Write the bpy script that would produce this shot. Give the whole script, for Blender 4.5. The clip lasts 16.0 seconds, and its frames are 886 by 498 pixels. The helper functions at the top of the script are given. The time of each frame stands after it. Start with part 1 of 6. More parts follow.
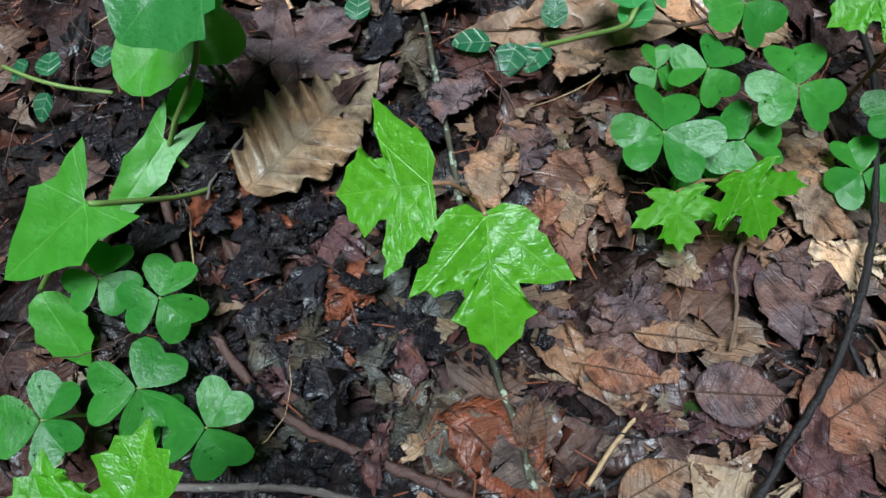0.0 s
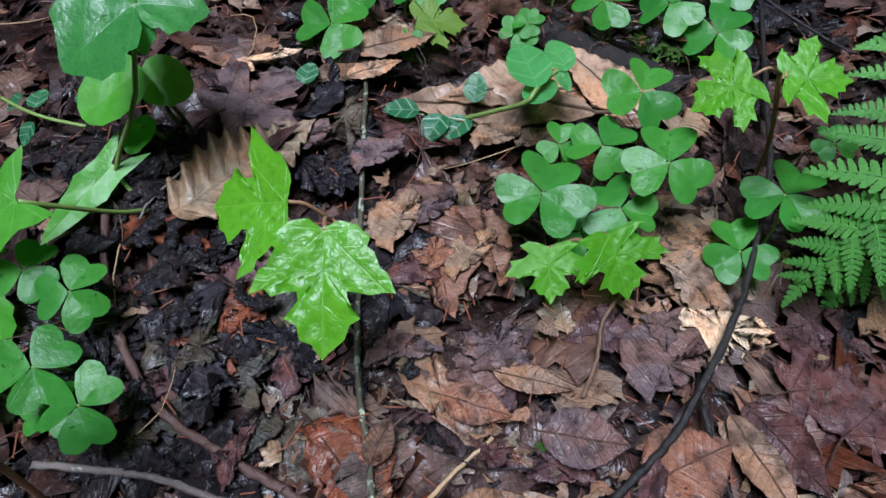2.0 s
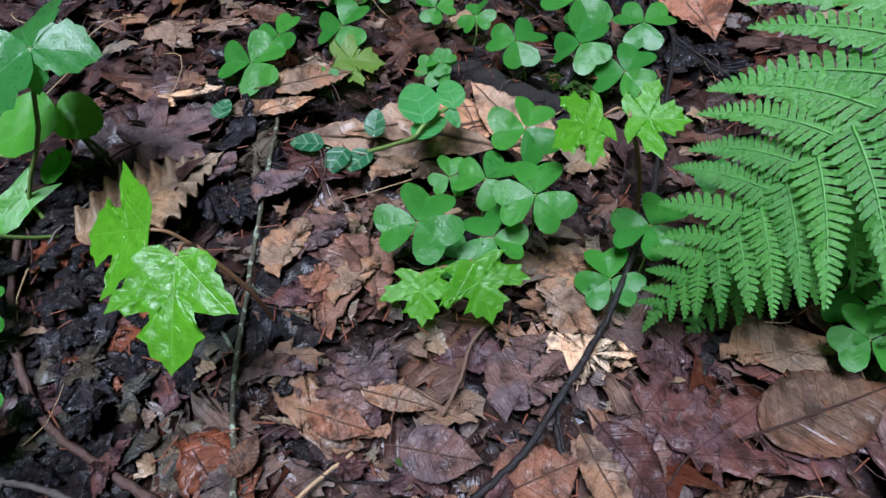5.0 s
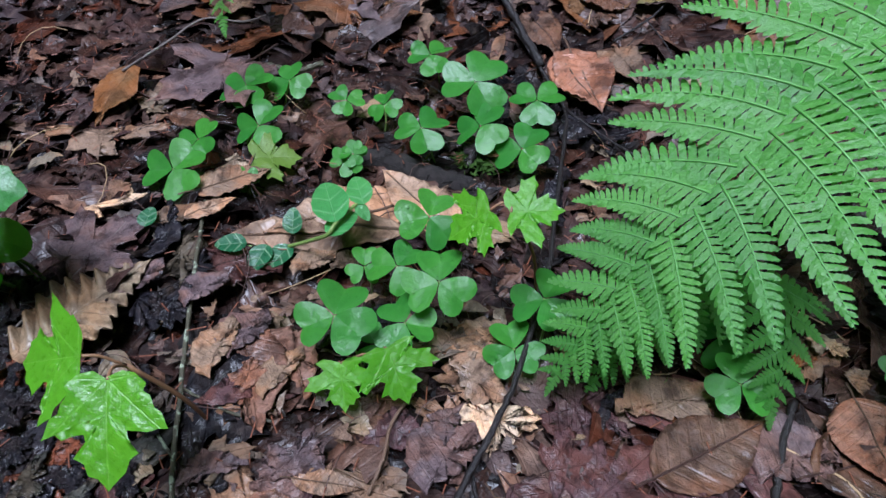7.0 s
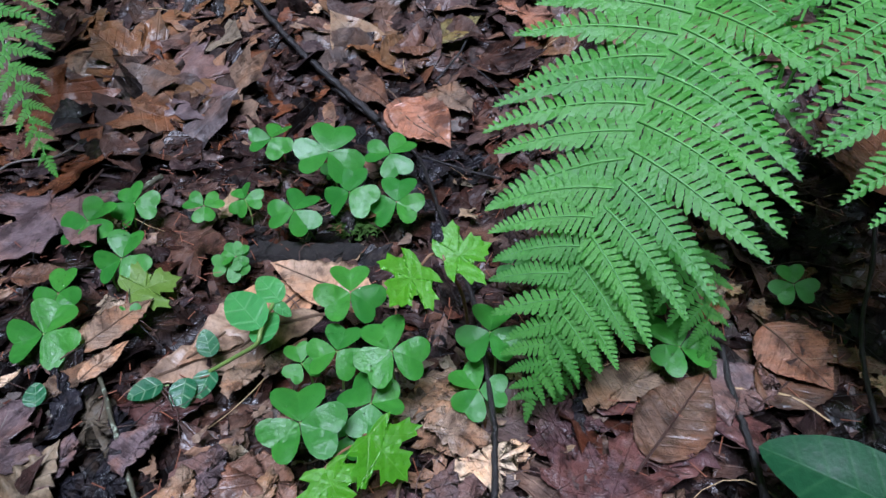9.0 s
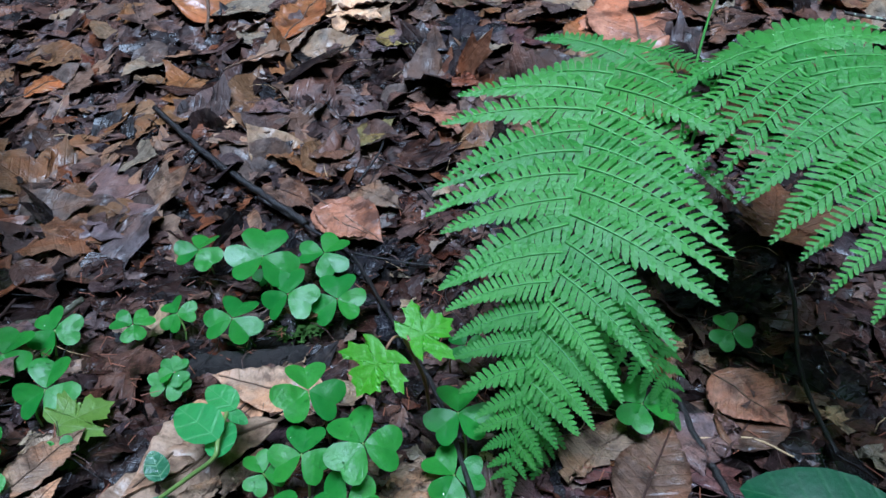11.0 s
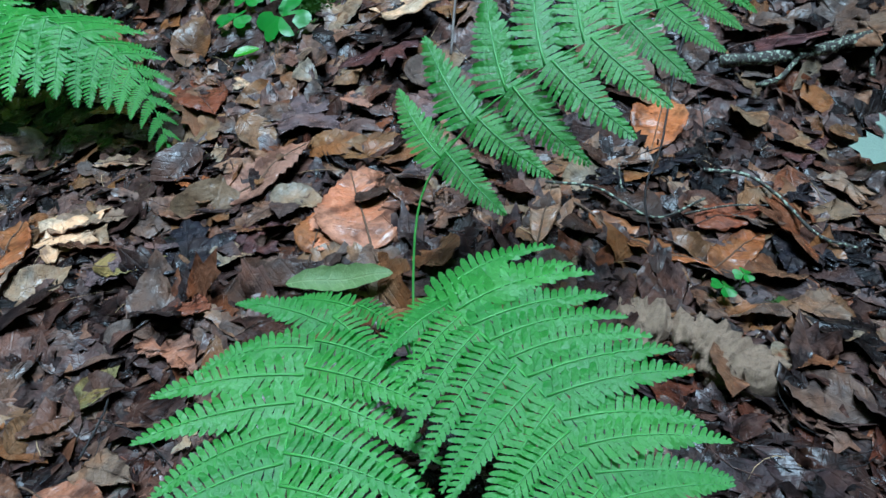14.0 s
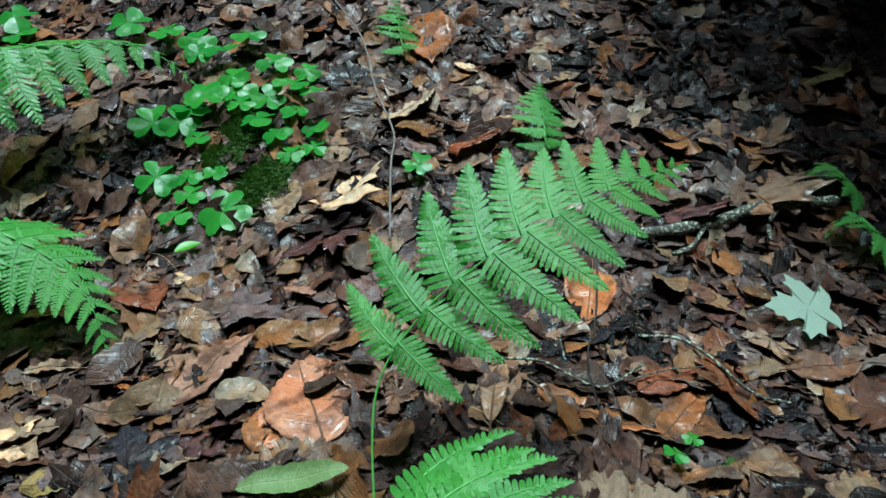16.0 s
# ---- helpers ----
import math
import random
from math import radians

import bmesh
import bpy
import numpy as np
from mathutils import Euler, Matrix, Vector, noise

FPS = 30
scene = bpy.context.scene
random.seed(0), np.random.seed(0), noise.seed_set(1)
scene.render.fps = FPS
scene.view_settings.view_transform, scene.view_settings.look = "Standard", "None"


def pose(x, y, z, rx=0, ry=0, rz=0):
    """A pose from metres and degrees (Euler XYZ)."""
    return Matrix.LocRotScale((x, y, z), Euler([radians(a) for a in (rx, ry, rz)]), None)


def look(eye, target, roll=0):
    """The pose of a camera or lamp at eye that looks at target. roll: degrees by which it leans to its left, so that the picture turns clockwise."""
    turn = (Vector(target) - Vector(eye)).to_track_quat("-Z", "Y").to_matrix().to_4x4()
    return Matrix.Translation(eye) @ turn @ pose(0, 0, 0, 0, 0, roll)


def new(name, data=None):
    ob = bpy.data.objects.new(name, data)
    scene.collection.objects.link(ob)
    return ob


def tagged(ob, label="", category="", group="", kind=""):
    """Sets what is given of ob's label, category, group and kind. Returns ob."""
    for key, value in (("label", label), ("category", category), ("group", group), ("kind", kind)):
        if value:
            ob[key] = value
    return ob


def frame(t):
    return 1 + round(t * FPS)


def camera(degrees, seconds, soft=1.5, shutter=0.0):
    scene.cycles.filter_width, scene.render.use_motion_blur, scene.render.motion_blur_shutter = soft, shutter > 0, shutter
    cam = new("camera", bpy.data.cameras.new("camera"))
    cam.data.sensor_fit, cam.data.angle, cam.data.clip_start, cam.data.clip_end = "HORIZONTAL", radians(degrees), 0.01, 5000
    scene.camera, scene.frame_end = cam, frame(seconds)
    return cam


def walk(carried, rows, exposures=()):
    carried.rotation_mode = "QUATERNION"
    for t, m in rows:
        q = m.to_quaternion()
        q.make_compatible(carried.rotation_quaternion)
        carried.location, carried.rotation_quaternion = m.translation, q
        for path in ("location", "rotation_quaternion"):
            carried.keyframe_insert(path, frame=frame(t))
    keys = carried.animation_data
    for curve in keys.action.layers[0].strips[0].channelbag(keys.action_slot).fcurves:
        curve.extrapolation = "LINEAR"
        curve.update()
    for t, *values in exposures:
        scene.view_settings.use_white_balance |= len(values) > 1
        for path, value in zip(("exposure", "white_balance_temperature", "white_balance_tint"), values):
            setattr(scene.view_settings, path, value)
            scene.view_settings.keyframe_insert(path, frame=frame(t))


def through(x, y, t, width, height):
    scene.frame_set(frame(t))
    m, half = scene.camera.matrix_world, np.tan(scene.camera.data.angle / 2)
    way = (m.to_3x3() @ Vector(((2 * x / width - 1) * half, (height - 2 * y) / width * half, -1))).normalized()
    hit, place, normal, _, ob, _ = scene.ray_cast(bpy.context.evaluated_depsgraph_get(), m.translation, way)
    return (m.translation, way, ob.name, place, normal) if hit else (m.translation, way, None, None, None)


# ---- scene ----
# ---- camera and its walk ----
cam = camera(66.68, 16.0, soft=1.5)
PATH = [  # seconds, eye, yaw, pitch, roll
    (0, 0.037, 0.0343, 0.2718, 8.25, -65.44, -9.34),
    (0.5, 0.0498, 0.0258, 0.2879, 8.86, -61.95, -8.74),
    (1, 0.0655, 0.0205, 0.2827, 9.54, -58.42, -7.53),
    (1.5, 0.0747, 0.0113, 0.281, 11.6, -57.57, -7.86),
    (2, 0.1038, 0.003, 0.2778, 13.28, -56.5, -8.22),
    (2.5, 0.1295, -0.0102, 0.2781, 13.67, -56.01, -8.56),
    (3, 0.1371, -0.0128, 0.2868, 13.37, -55.27, -8.27),
    (3.5, 0.1426, -0.0066, 0.284, 14.04, -54.73, -8.62),
    (4, 0.1489, 0.0012, 0.2838, 13.97, -54.61, -8.41),
    (6.3, 0.1801, -0.004, 0.3173, 13.38, -52.36, -7.96),
    (6.5, 0.1818, -0.0034, 0.3238, 12.65, -52, -7.86),
    (7, 0.1869, -0.0002, 0.3275, 6.22, -51.31, -7.1),
    (7.5, 0.1685, 0.0066, 0.3286, -1.55, -51.17, -6.88),
    (8, 0.1427, 0.0062, 0.3289, -6.15, -51.32, -7.83),
    (8.5, 0.1348, 0.0096, 0.3319, -11.22, -50.59, -7.97),
    (8.7, 0.1382, 0.012, 0.3345, -13.85, -49.92, -7.73),
    (10.8, 0.0978, 0.0123, 0.3239, -28.44, -40.88, -4.99),
    (11, 0.1089, 0.0143, 0.3253, -29.54, -40.31, -4.94),
    (11.5, 0.1439, 0.014, 0.3255, -33.65, -39.53, -4.45),
    (12, 0.1665, 0.0137, 0.3234, -37.19, -39.35, -4.46),
    (12.5, 0.1858, 0.0205, 0.325, -40.09, -39.04, -4.37),
    (13, 0.2041, 0.0274, 0.3364, -42.63, -38.52, -4.18),
    (13.5, 0.2155, 0.0247, 0.3763, -45.51, -36.67, -4.02),
    (14, 0.2202, 0.0293, 0.4017, -49.25, -33.84, -3.91),
    (14.5, 0.2218, 0.0388, 0.4063, -52.08, -30.65, -4.04),
    (15, 0.2217, 0.0435, 0.4089, -53.81, -27.14, -4.11),
    (15.5, 0.2151, 0.0446, 0.4175, -55.32, -23.84, -4.17),
    (16, 0.2078, 0.0394, 0.4284, -56.81, -20.44, -4.19),
]
EXPOSURES = [(0.0, 1.69, 5250, 2), (2.5, 1.71, 5150, 16), (9.0, 1.72, 5000, 16), (11.0, 1.69, 4500, 6), (12.5, 1.60, 4350, -5), (13.5, 1.63, 4350, -7), (15.0, 1.76, 4950, -8), (16.0, 1.80, 5050, -14)]  # seconds, stops, kelvin, tint
walk(cam, [(t, pose(x, y, z, 90 + pitch, 0, yaw) @ pose(0, 0, 0, 0, 0, roll)) for t, x, y, z, yaw, pitch, roll in PATH], EXPOSURES)

# ---- light: an overcast sky high over the clearing ----
SUN_ELEVATION, SUN_ROTATION = radians(80), radians(197)
world = bpy.data.worlds.new("overcast_sky")
scene.world = world
world.use_nodes = True
wn = world.node_tree.nodes
sky = wn.new("ShaderNodeTexSky")
sky.sky_type, sky.sun_disc = "NISHITA", False
sky.sun_elevation, sky.sun_rotation = SUN_ELEVATION, SUN_ROTATION
sky.air_density, sky.dust_density = 1.0, 4.0
wn["Background"].inputs["Strength"].default_value = 0.07
world.node_tree.links.new(sky.outputs["Color"], wn["Background"].inputs["Color"])
sun = new("sun", bpy.data.lights.new("sun", "SUN"))
sun.data.energy, sun.data.angle, sun.data.color = 2.35, radians(26), (1.0, 0.98, 0.94)
sun.matrix_world = look((0, 0, 5), (0.25, 0.8, 0.2))

# ---- the lie of the land ----
SWELLS = [  # x, y, spread, height
    (-0.08, 0.2, 0.16, 0.0265),
    (0.28, 0.44, 0.16, -0.0508),
    (0.4, 0.15, 0.14, -0.0185),
    (0.78, 0.1, 0.22, -0.0399),
    (0.72, 0.58, 0.2, 0.0108),
    (0.42, 0.66, 0.14, -0.0014),
    (1.1, 0.5, 0.3, 0.0324),
    (0.95, 1.05, 0.3, 0.044),
    (0.38, 0.9, 0.2, 0.0074),
    (0.15, 0.15, 0.12, 0.0023),
]


def land(x, y):
    """Height of the forest floor, smooth, at arrays x and y."""
    x, y = np.asarray(x, float), np.asarray(y, float)
    z = np.zeros(np.broadcast(x, y).shape)
    for a, b, s, h in SWELLS:
        z = z + h * np.exp(-((x - a) ** 2 + (y - b) ** 2) / (2 * s * s))
    away = (x - 0.208) * 0.837 + (y - 0.039) * 0.547 - 0.84
    bank = 0.5 * (away + np.sqrt(away * away + 0.012))
    bank = np.where(bank > 2.5, 2.5 + (bank - 2.5) * 0.35, bank)
    return z + 0.62 * bank


# ---- materials ----
def material(name):
    m = bpy.data.materials.new(name)
    m.use_nodes = True
    m.node_tree.nodes.clear()
    return m, m.node_tree


class Nodes:
    """Short ways to add nodes to a tree."""

    def __init__(self, tree):
        self.t = tree

    def add(self, kind, **values):
        n = self.t.nodes.new(kind)
        for k, v in values.items():
            n.inputs[k].default_value = v
        return n

    def link(self, a, b):
        self.t.links.new(a, b)
        return b

    def put(self, socket, value):
        if isinstance(value, bpy.types.NodeSocket):
            self.t.links.new(value, socket)
        else:
            socket.default_value = value

    def math(self, op, a, b=0.0, c=0.0, clamp=False):
        n = self.t.nodes.new("ShaderNodeMath")
        n.operation, n.use_clamp = op, clamp
        for i, v in enumerate((a, b, c)):
            self.put(n.inputs[i], v)
        return n.outputs[0]

    def noise(self, vector, scale, detail=4.0, rough=0.6):
        n = self.add("ShaderNodeTexNoise", Scale=scale, Detail=detail, Roughness=rough)
        self.put(n.inputs["Vector"], vector)
        return n.outputs["Fac"]

    def ramp(self, fac, stops, ease="LINEAR"):
        n = self.t.nodes.new("ShaderNodeValToRGB")
        n.color_ramp.interpolation = ease
        e = n.color_ramp.elements
        while len(e) < len(stops):
            e.new(0.5)
        for k, (p, c) in zip(e, stops):
            k.position, k.color = p, (*c, 1) if len(c) == 3 else c
        self.put(n.inputs["Fac"], fac)
        return n.outputs["Color"]

    def mix(self, fac, a, b, blend="MIX"):
        n = self.t.nodes.new("ShaderNodeMix")
        n.data_type, n.blend_type = "RGBA", blend
        self.put(n.inputs[0], fac)
        self.put(n.inputs[6], a if isinstance(a, bpy.types.NodeSocket) else (*a, 1))
        self.put(n.inputs[7], b if isinstance(b, bpy.types.NodeSocket) else (*b, 1))
        return n.outputs[2]

    def band(self, value, low, high):
        """1 below low, 0 above high."""
        n = self.t.nodes.new("ShaderNodeMapRange")
        n.interpolation_type = "SMOOTHSTEP"
        self.put(n.inputs[0], value)
        n.inputs[1].default_value, n.inputs[2].default_value = low, high
        n.inputs[3].default_value, n.inputs[4].default_value = 1.0, 0.0
        return n.outputs[0]

    def bump(self, height, strength, distance):
        n = self.add("ShaderNodeBump", Strength=strength, Distance=distance)
        self.put(n.inputs["Height"], height)
        return n.outputs["Normal"]

    def seeded(self, chance, unit=1.0, spread=40.0):
        """Object coordinates in metres (unit: metres for one unit of the mesh), moved off by a chance value so that no two pieces carry the same marks."""
        co = self.t.nodes.new("ShaderNodeTexCoord").outputs["Object"]
        k = self.t.nodes.new("ShaderNodeVectorMath")
        k.operation = "SCALE"
        k.inputs["Scale"].default_value = unit
        self.t.links.new(co, k.inputs[0])
        co = k.outputs[0]
        n = self.t.nodes.new("ShaderNodeVectorMath")
        n.operation = "ADD"
        c = self.t.nodes.new("ShaderNodeCombineXYZ")
        for i, k in enumerate((spread, spread * 0.7, spread * 1.3)):
            self.put(c.inputs[i], self.math("MULTIPLY", chance, k))
        self.t.links.new(co, n.inputs[0])
        self.t.links.new(c.outputs[0], n.inputs[1])
        return n.outputs[0]

    def chance(self, islands):
        if islands:
            return self.t.nodes.new("ShaderNodeNewGeometry").outputs["Random Per Island"]
        return self.t.nodes.new("ShaderNodeObjectInfo").outputs["Random"]

    def leaf_uv(self):
        uv = self.t.nodes.new("ShaderNodeUVMap")
        uv.uv_map = "leaf"
        s = self.t.nodes.new("ShaderNodeSeparateXYZ")
        self.t.links.new(uv.outputs["UV"], s.inputs[0])
        return s.outputs[0], s.outputs[1]

    def feather_veins(self, count, slope=0.6, width=0.14, mid=0.012):
        """Midrib with side veins, in leaf coordinates: 1 on a vein."""
        u, v = self.leaf_uv()
        a = self.math("ABSOLUTE", u)
        s = self.math("MULTIPLY", self.math("SUBTRACT", v, self.math("MULTIPLY", a, slope)), count)
        f = self.math("ABSOLUTE", self.math("SUBTRACT", self.math("FRACT", s), 0.5))
        side = self.band(f, 0.0, width)
        return self.math("MAXIMUM", self.math("MULTIPLY", side, 0.7), self.band(a, mid * 0.3, mid))

    def palm_veins(self, angles, width=0.012):
        """Veins that fan out from the leaf's base, each with side veins."""
        u, v = self.leaf_uv()
        best = None
        for d in angles:
            c, s = math.cos(radians(d)), math.sin(radians(d))
            across = self.math("ABSOLUTE", self.math("SUBTRACT", self.math("MULTIPLY", u, c), self.math("MULTIPLY", v, s)))
            along = self.math("ADD", self.math("MULTIPLY", u, s), self.math("MULTIPLY", v, c))
            line = self.math("MULTIPLY", self.band(across, width * 0.2, width), self.math("GREATER_THAN", along, 0.0))
            if abs(d) < 70:
                k = self.math("FRACT", self.math("MULTIPLY", self.math("SUBTRACT", along, self.math("MULTIPLY", across, 0.9)), 8.0))
                f = self.band(self.math("ABSOLUTE", self.math("SUBTRACT", k, 0.5)), 0.0, 0.09)
                f = self.math("MULTIPLY", f, self.band(across, 0.08, 0.16))
                line = self.math("MAXIMUM", line, self.math("MULTIPLY", f, self.math("MULTIPLY", self.math("GREATER_THAN", along, 0.12), 0.35)))
            best = line if best is None else self.math("MAXIMUM", best, line)
        return best

    def surface(self, colour, rough, normal=None, through=None, glow=0.0, spec=0.5, metal=0.0, coat=0.0, film=0.16, water=None):
        """A principled surface; through: the colour of light that shines through a thin leaf, with its share."""
        p = self.add("ShaderNodeBsdfPrincipled")
        self.put(p.inputs["Base Color"], colour if isinstance(colour, bpy.types.NodeSocket) else (*colour, 1))
        self.put(p.inputs["Roughness"], rough)
        p.inputs["Specular IOR Level"].default_value = spec
        p.inputs["Metallic"].default_value = metal
        self.put(p.inputs["Coat Weight"], coat)
        p.inputs["Coat Roughness"].default_value = film
        if normal is not None:
            self.put(p.inputs["Normal"], normal)
            self.put(p.inputs["Coat Normal"], normal if water is None else water)
        last = p.outputs[0]
        if through:
            t = self.add("ShaderNodeBsdfTranslucent")
            self.put(t.inputs["Color"], through[0] if isinstance(through[0], bpy.types.NodeSocket) else (*through[0], 1))
            m = self.add("ShaderNodeMixShader", Fac=through[1])
            self.link(last, m.inputs[1])
            self.link(t.outputs[0], m.inputs[2])
            last = m.outputs[0]
        out = self.t.nodes.new("ShaderNodeOutputMaterial")
        self.link(last, out.inputs["Surface"])


def dead_leaf_material(name, islands, stops, veins=("feather", 9), unit=1.0, rough=(0.22, 0.5), vein_tint=(0.10, 0.07, 0.05), vein_share=0.1, blotch=0.88, gloss=0.3):
    """Wet, rotting leaf: a colour by chance from stops, soft stains, bleached patches, veins and a broken film of water."""
    m, tree = material(name)
    n = Nodes(tree)
    chance = n.chance(islands)
    co = n.seeded(chance, unit)
    base = n.ramp(chance, stops, "CONSTANT" if len(stops) > 2 else "LINEAR")
    big, stain, patch, fine, film = n.noise(co, 22.0, 3.0, 0.55), n.noise(co, 48.0, 5.0, 0.6), n.noise(co, 95.0, 5.0, 0.62), n.noise(co, 420.0, 4.0, 0.65), n.noise(co, 60.0, 3.0, 0.5)
    dark = n.mix(1.0, base, (0.13, 0.10, 0.10), "MULTIPLY")
    warm = n.mix(1.0, base, (1.4, 1.02, 0.72), "MULTIPLY")
    pale = n.mix(0.12, n.mix(1.0, base, (1.7, 1.62, 1.5), "MULTIPLY"), (0.34, 0.25, 0.18))
    col = n.mix(n.math("MULTIPLY", n.math("SUBTRACT", 1.0, n.band(big, 0.42, 0.6)), 0.7), base, warm)
    col = n.mix(n.math("MULTIPLY", n.math("SUBTRACT", 1.0, n.band(patch, 0.52, 0.68)), 0.55), col, pale)
    v = n.feather_veins(veins[1]) if veins[0] == "feather" else n.palm_veins((-100, -48, 0, 48, 100))
    col = n.mix(n.math("MULTIPLY", n.math("MULTIPLY", v, vein_share), n.math("SUBTRACT", 1.0, n.band(stain, 0.38, 0.6))), col, vein_tint)
    col = n.mix(n.math("MULTIPLY", n.band(stain, 0.34, 0.54), blotch), col, dark)
    col = n.mix(n.math("MULTIPLY", n.band(fine, 0.34, 0.5), 0.3), col, dark)
    r = n.math("ADD", n.math("MULTIPLY", n.math("SUBTRACT", 1.0, n.band(film, 0.4, 0.62)), rough[1] - rough[0]), rough[0])
    h = n.math("ADD", n.math("MULTIPLY", v, -0.2), n.math("ADD", n.math("MULTIPLY", fine, 0.3), n.math("ADD", n.math("MULTIPLY", patch, 0.8), n.math("MULTIPLY", stain, 1.6))))
    wet = n.math("MULTIPLY", n.band(film, 0.40, 0.54), gloss)
    n.surface(col, r, n.bump(h, 1.0, 0.0022), spec=0.12, coat=wet, film=0.26, water=n.bump(n.math("ADD", n.math("MULTIPLY", v, -0.3), n.math("ADD", patch, n.math("MULTIPLY", stain, 2.0))), 0.8, 0.0011))
    return m


LITTER = [(0.0, (0.00475, 0.00325, 0.00325)), (0.13, (0.0206, 0.0108, 0.00907)), (0.26, (0.00948, 0.00578, 0.00542)), (0.36, (0.038, 0.0224, 0.0209)), (0.48, (0.0158, 0.00903, 0.00831)),
          (0.57, (0.0538, 0.0318, 0.026)), (0.66, (0.049, 0.0174, 0.0101)), (0.74, (0.0316, 0.021, 0.0217)), (0.82, (0.0791, 0.0491, 0.0383)), (0.90, (0.0261, 0.0138, 0.0108)), (0.96, (0.127, 0.0809, 0.06))]
FALLEN = [(0.0, (0.0356, 0.0227, 0.0176)), (0.12, (0.105, 0.0566, 0.027)), (0.24, (0.0524, 0.0354, 0.0307)), (0.36, (0.134, 0.068, 0.027)), (0.48, (0.0712, 0.0508, 0.0409)), (0.58, (0.126, 0.0838, 0.0489)), (0.68, (0.0524, 0.0272, 0.0195)),
          (0.78, (0.088, 0.0656, 0.0535)), (0.86, (0.16, 0.127, 0.0884)), (0.94, (0.101, 0.0521, 0.0279))]
DEEP = [(0.0, (0.007, 0.005, 0.005)), (0.12, (0.030, 0.017, 0.014)), (0.22, (0.055, 0.034, 0.030)), (0.32, (0.014, 0.009, 0.0085)), (0.43, (0.078, 0.048, 0.040)), (0.53, (0.036, 0.025, 0.025)), (0.62, (0.105, 0.067, 0.050)),
        (0.71, (0.088, 0.037, 0.018)), (0.78, (0.070, 0.053, 0.052)), (0.85, (0.145, 0.095, 0.064)), (0.92, (0.042, 0.025, 0.021))]
PALE = [(0.0, (0.1404, 0.1073, 0.081)), (0.2, (0.0884, 0.0667, 0.057)), (0.36, (0.1612, 0.1044, 0.072)), (0.5, (0.1144, 0.0957, 0.084)), (0.64, (0.208, 0.174, 0.123)), (0.78, (0.078, 0.05336, 0.0492)), (0.9, (0.1508, 0.1218, 0.084))]
litter_mat = dead_leaf_material("wet_dead_leaf", True, LITTER, gloss=0.4)
# near-black palette: wet leaves, with the shade of hollows put into the colour
sodden_shade_mat = dead_leaf_material("sodden_shade_leaf", True, [(0.0, (0.004, 0.003, 0.003)), (0.3, (0.010, 0.0065, 0.006)), (0.55, (0.005, 0.0045, 0.006)), (0.8, (0.018, 0.0105, 0.009))], gloss=0.12)
far_litter_mat = dead_leaf_material("drier_dead_leaf", True, DEEP)
pale_piece_mat = dead_leaf_material("pale_leaf_piece", False, PALE, unit=0.035, blotch=0.5)
pale_carpet_mat = dead_leaf_material("pale_leaf", True, PALE, blotch=0.5)
fallen_carpet_mat = dead_leaf_material("fallen_leaf", True, FALLEN, blotch=0.6)
fallen_mat = dead_leaf_material("fresh_fallen_leaf", False, FALLEN, unit=0.07, blotch=0.6)


def one_colour(c, spread=0.25):
    return [(0.0, tuple(k * (1 - spread) for k in c)), (1.0, tuple(k * (1 + spread) for k in c))]


TINTS = {
    "cream": ((0.52, 0.39, 0.26), "pale cream"), "tan": ((0.19, 0.128, 0.086), "tan brown"), "brown": ((0.105, 0.062, 0.042), "wet brown"),
    "rust": ((0.14, 0.05, 0.026), "rust red-brown"), "orange": ((0.24, 0.098, 0.036), "orange-brown"), "purple": ((0.075, 0.038, 0.038), "dark purplish brown"),
    # black: rotted leaves, and scraps that stand in for shade on the ground
    "grey": ((0.125, 0.088, 0.088), "grey-brown"), "black": ((0.014, 0.0125, 0.016), "shade-dark blackened"), "pink": ((0.22, 0.118, 0.08), "pinkish brown"),
    "olive": ((0.15, 0.128, 0.05), "olive yellow"), "buff": ((0.32, 0.215, 0.14), "buff"), "stripe": ((0.30, 0.23, 0.15), "cream striped"), "salmon": ((0.36, 0.165, 0.095), "salmon orange"), "mould": ((0.06, 0.058, 0.047), "mouldy grey-green"),
}
dead = {}
for tint, (c, words) in TINTS.items():
    for kind in ("feather", "palm"):
        rib = tuple(k * 0.5 for k in c)
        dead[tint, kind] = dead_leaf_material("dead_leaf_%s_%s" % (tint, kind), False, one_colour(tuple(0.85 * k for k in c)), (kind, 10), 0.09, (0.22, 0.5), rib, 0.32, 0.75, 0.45)


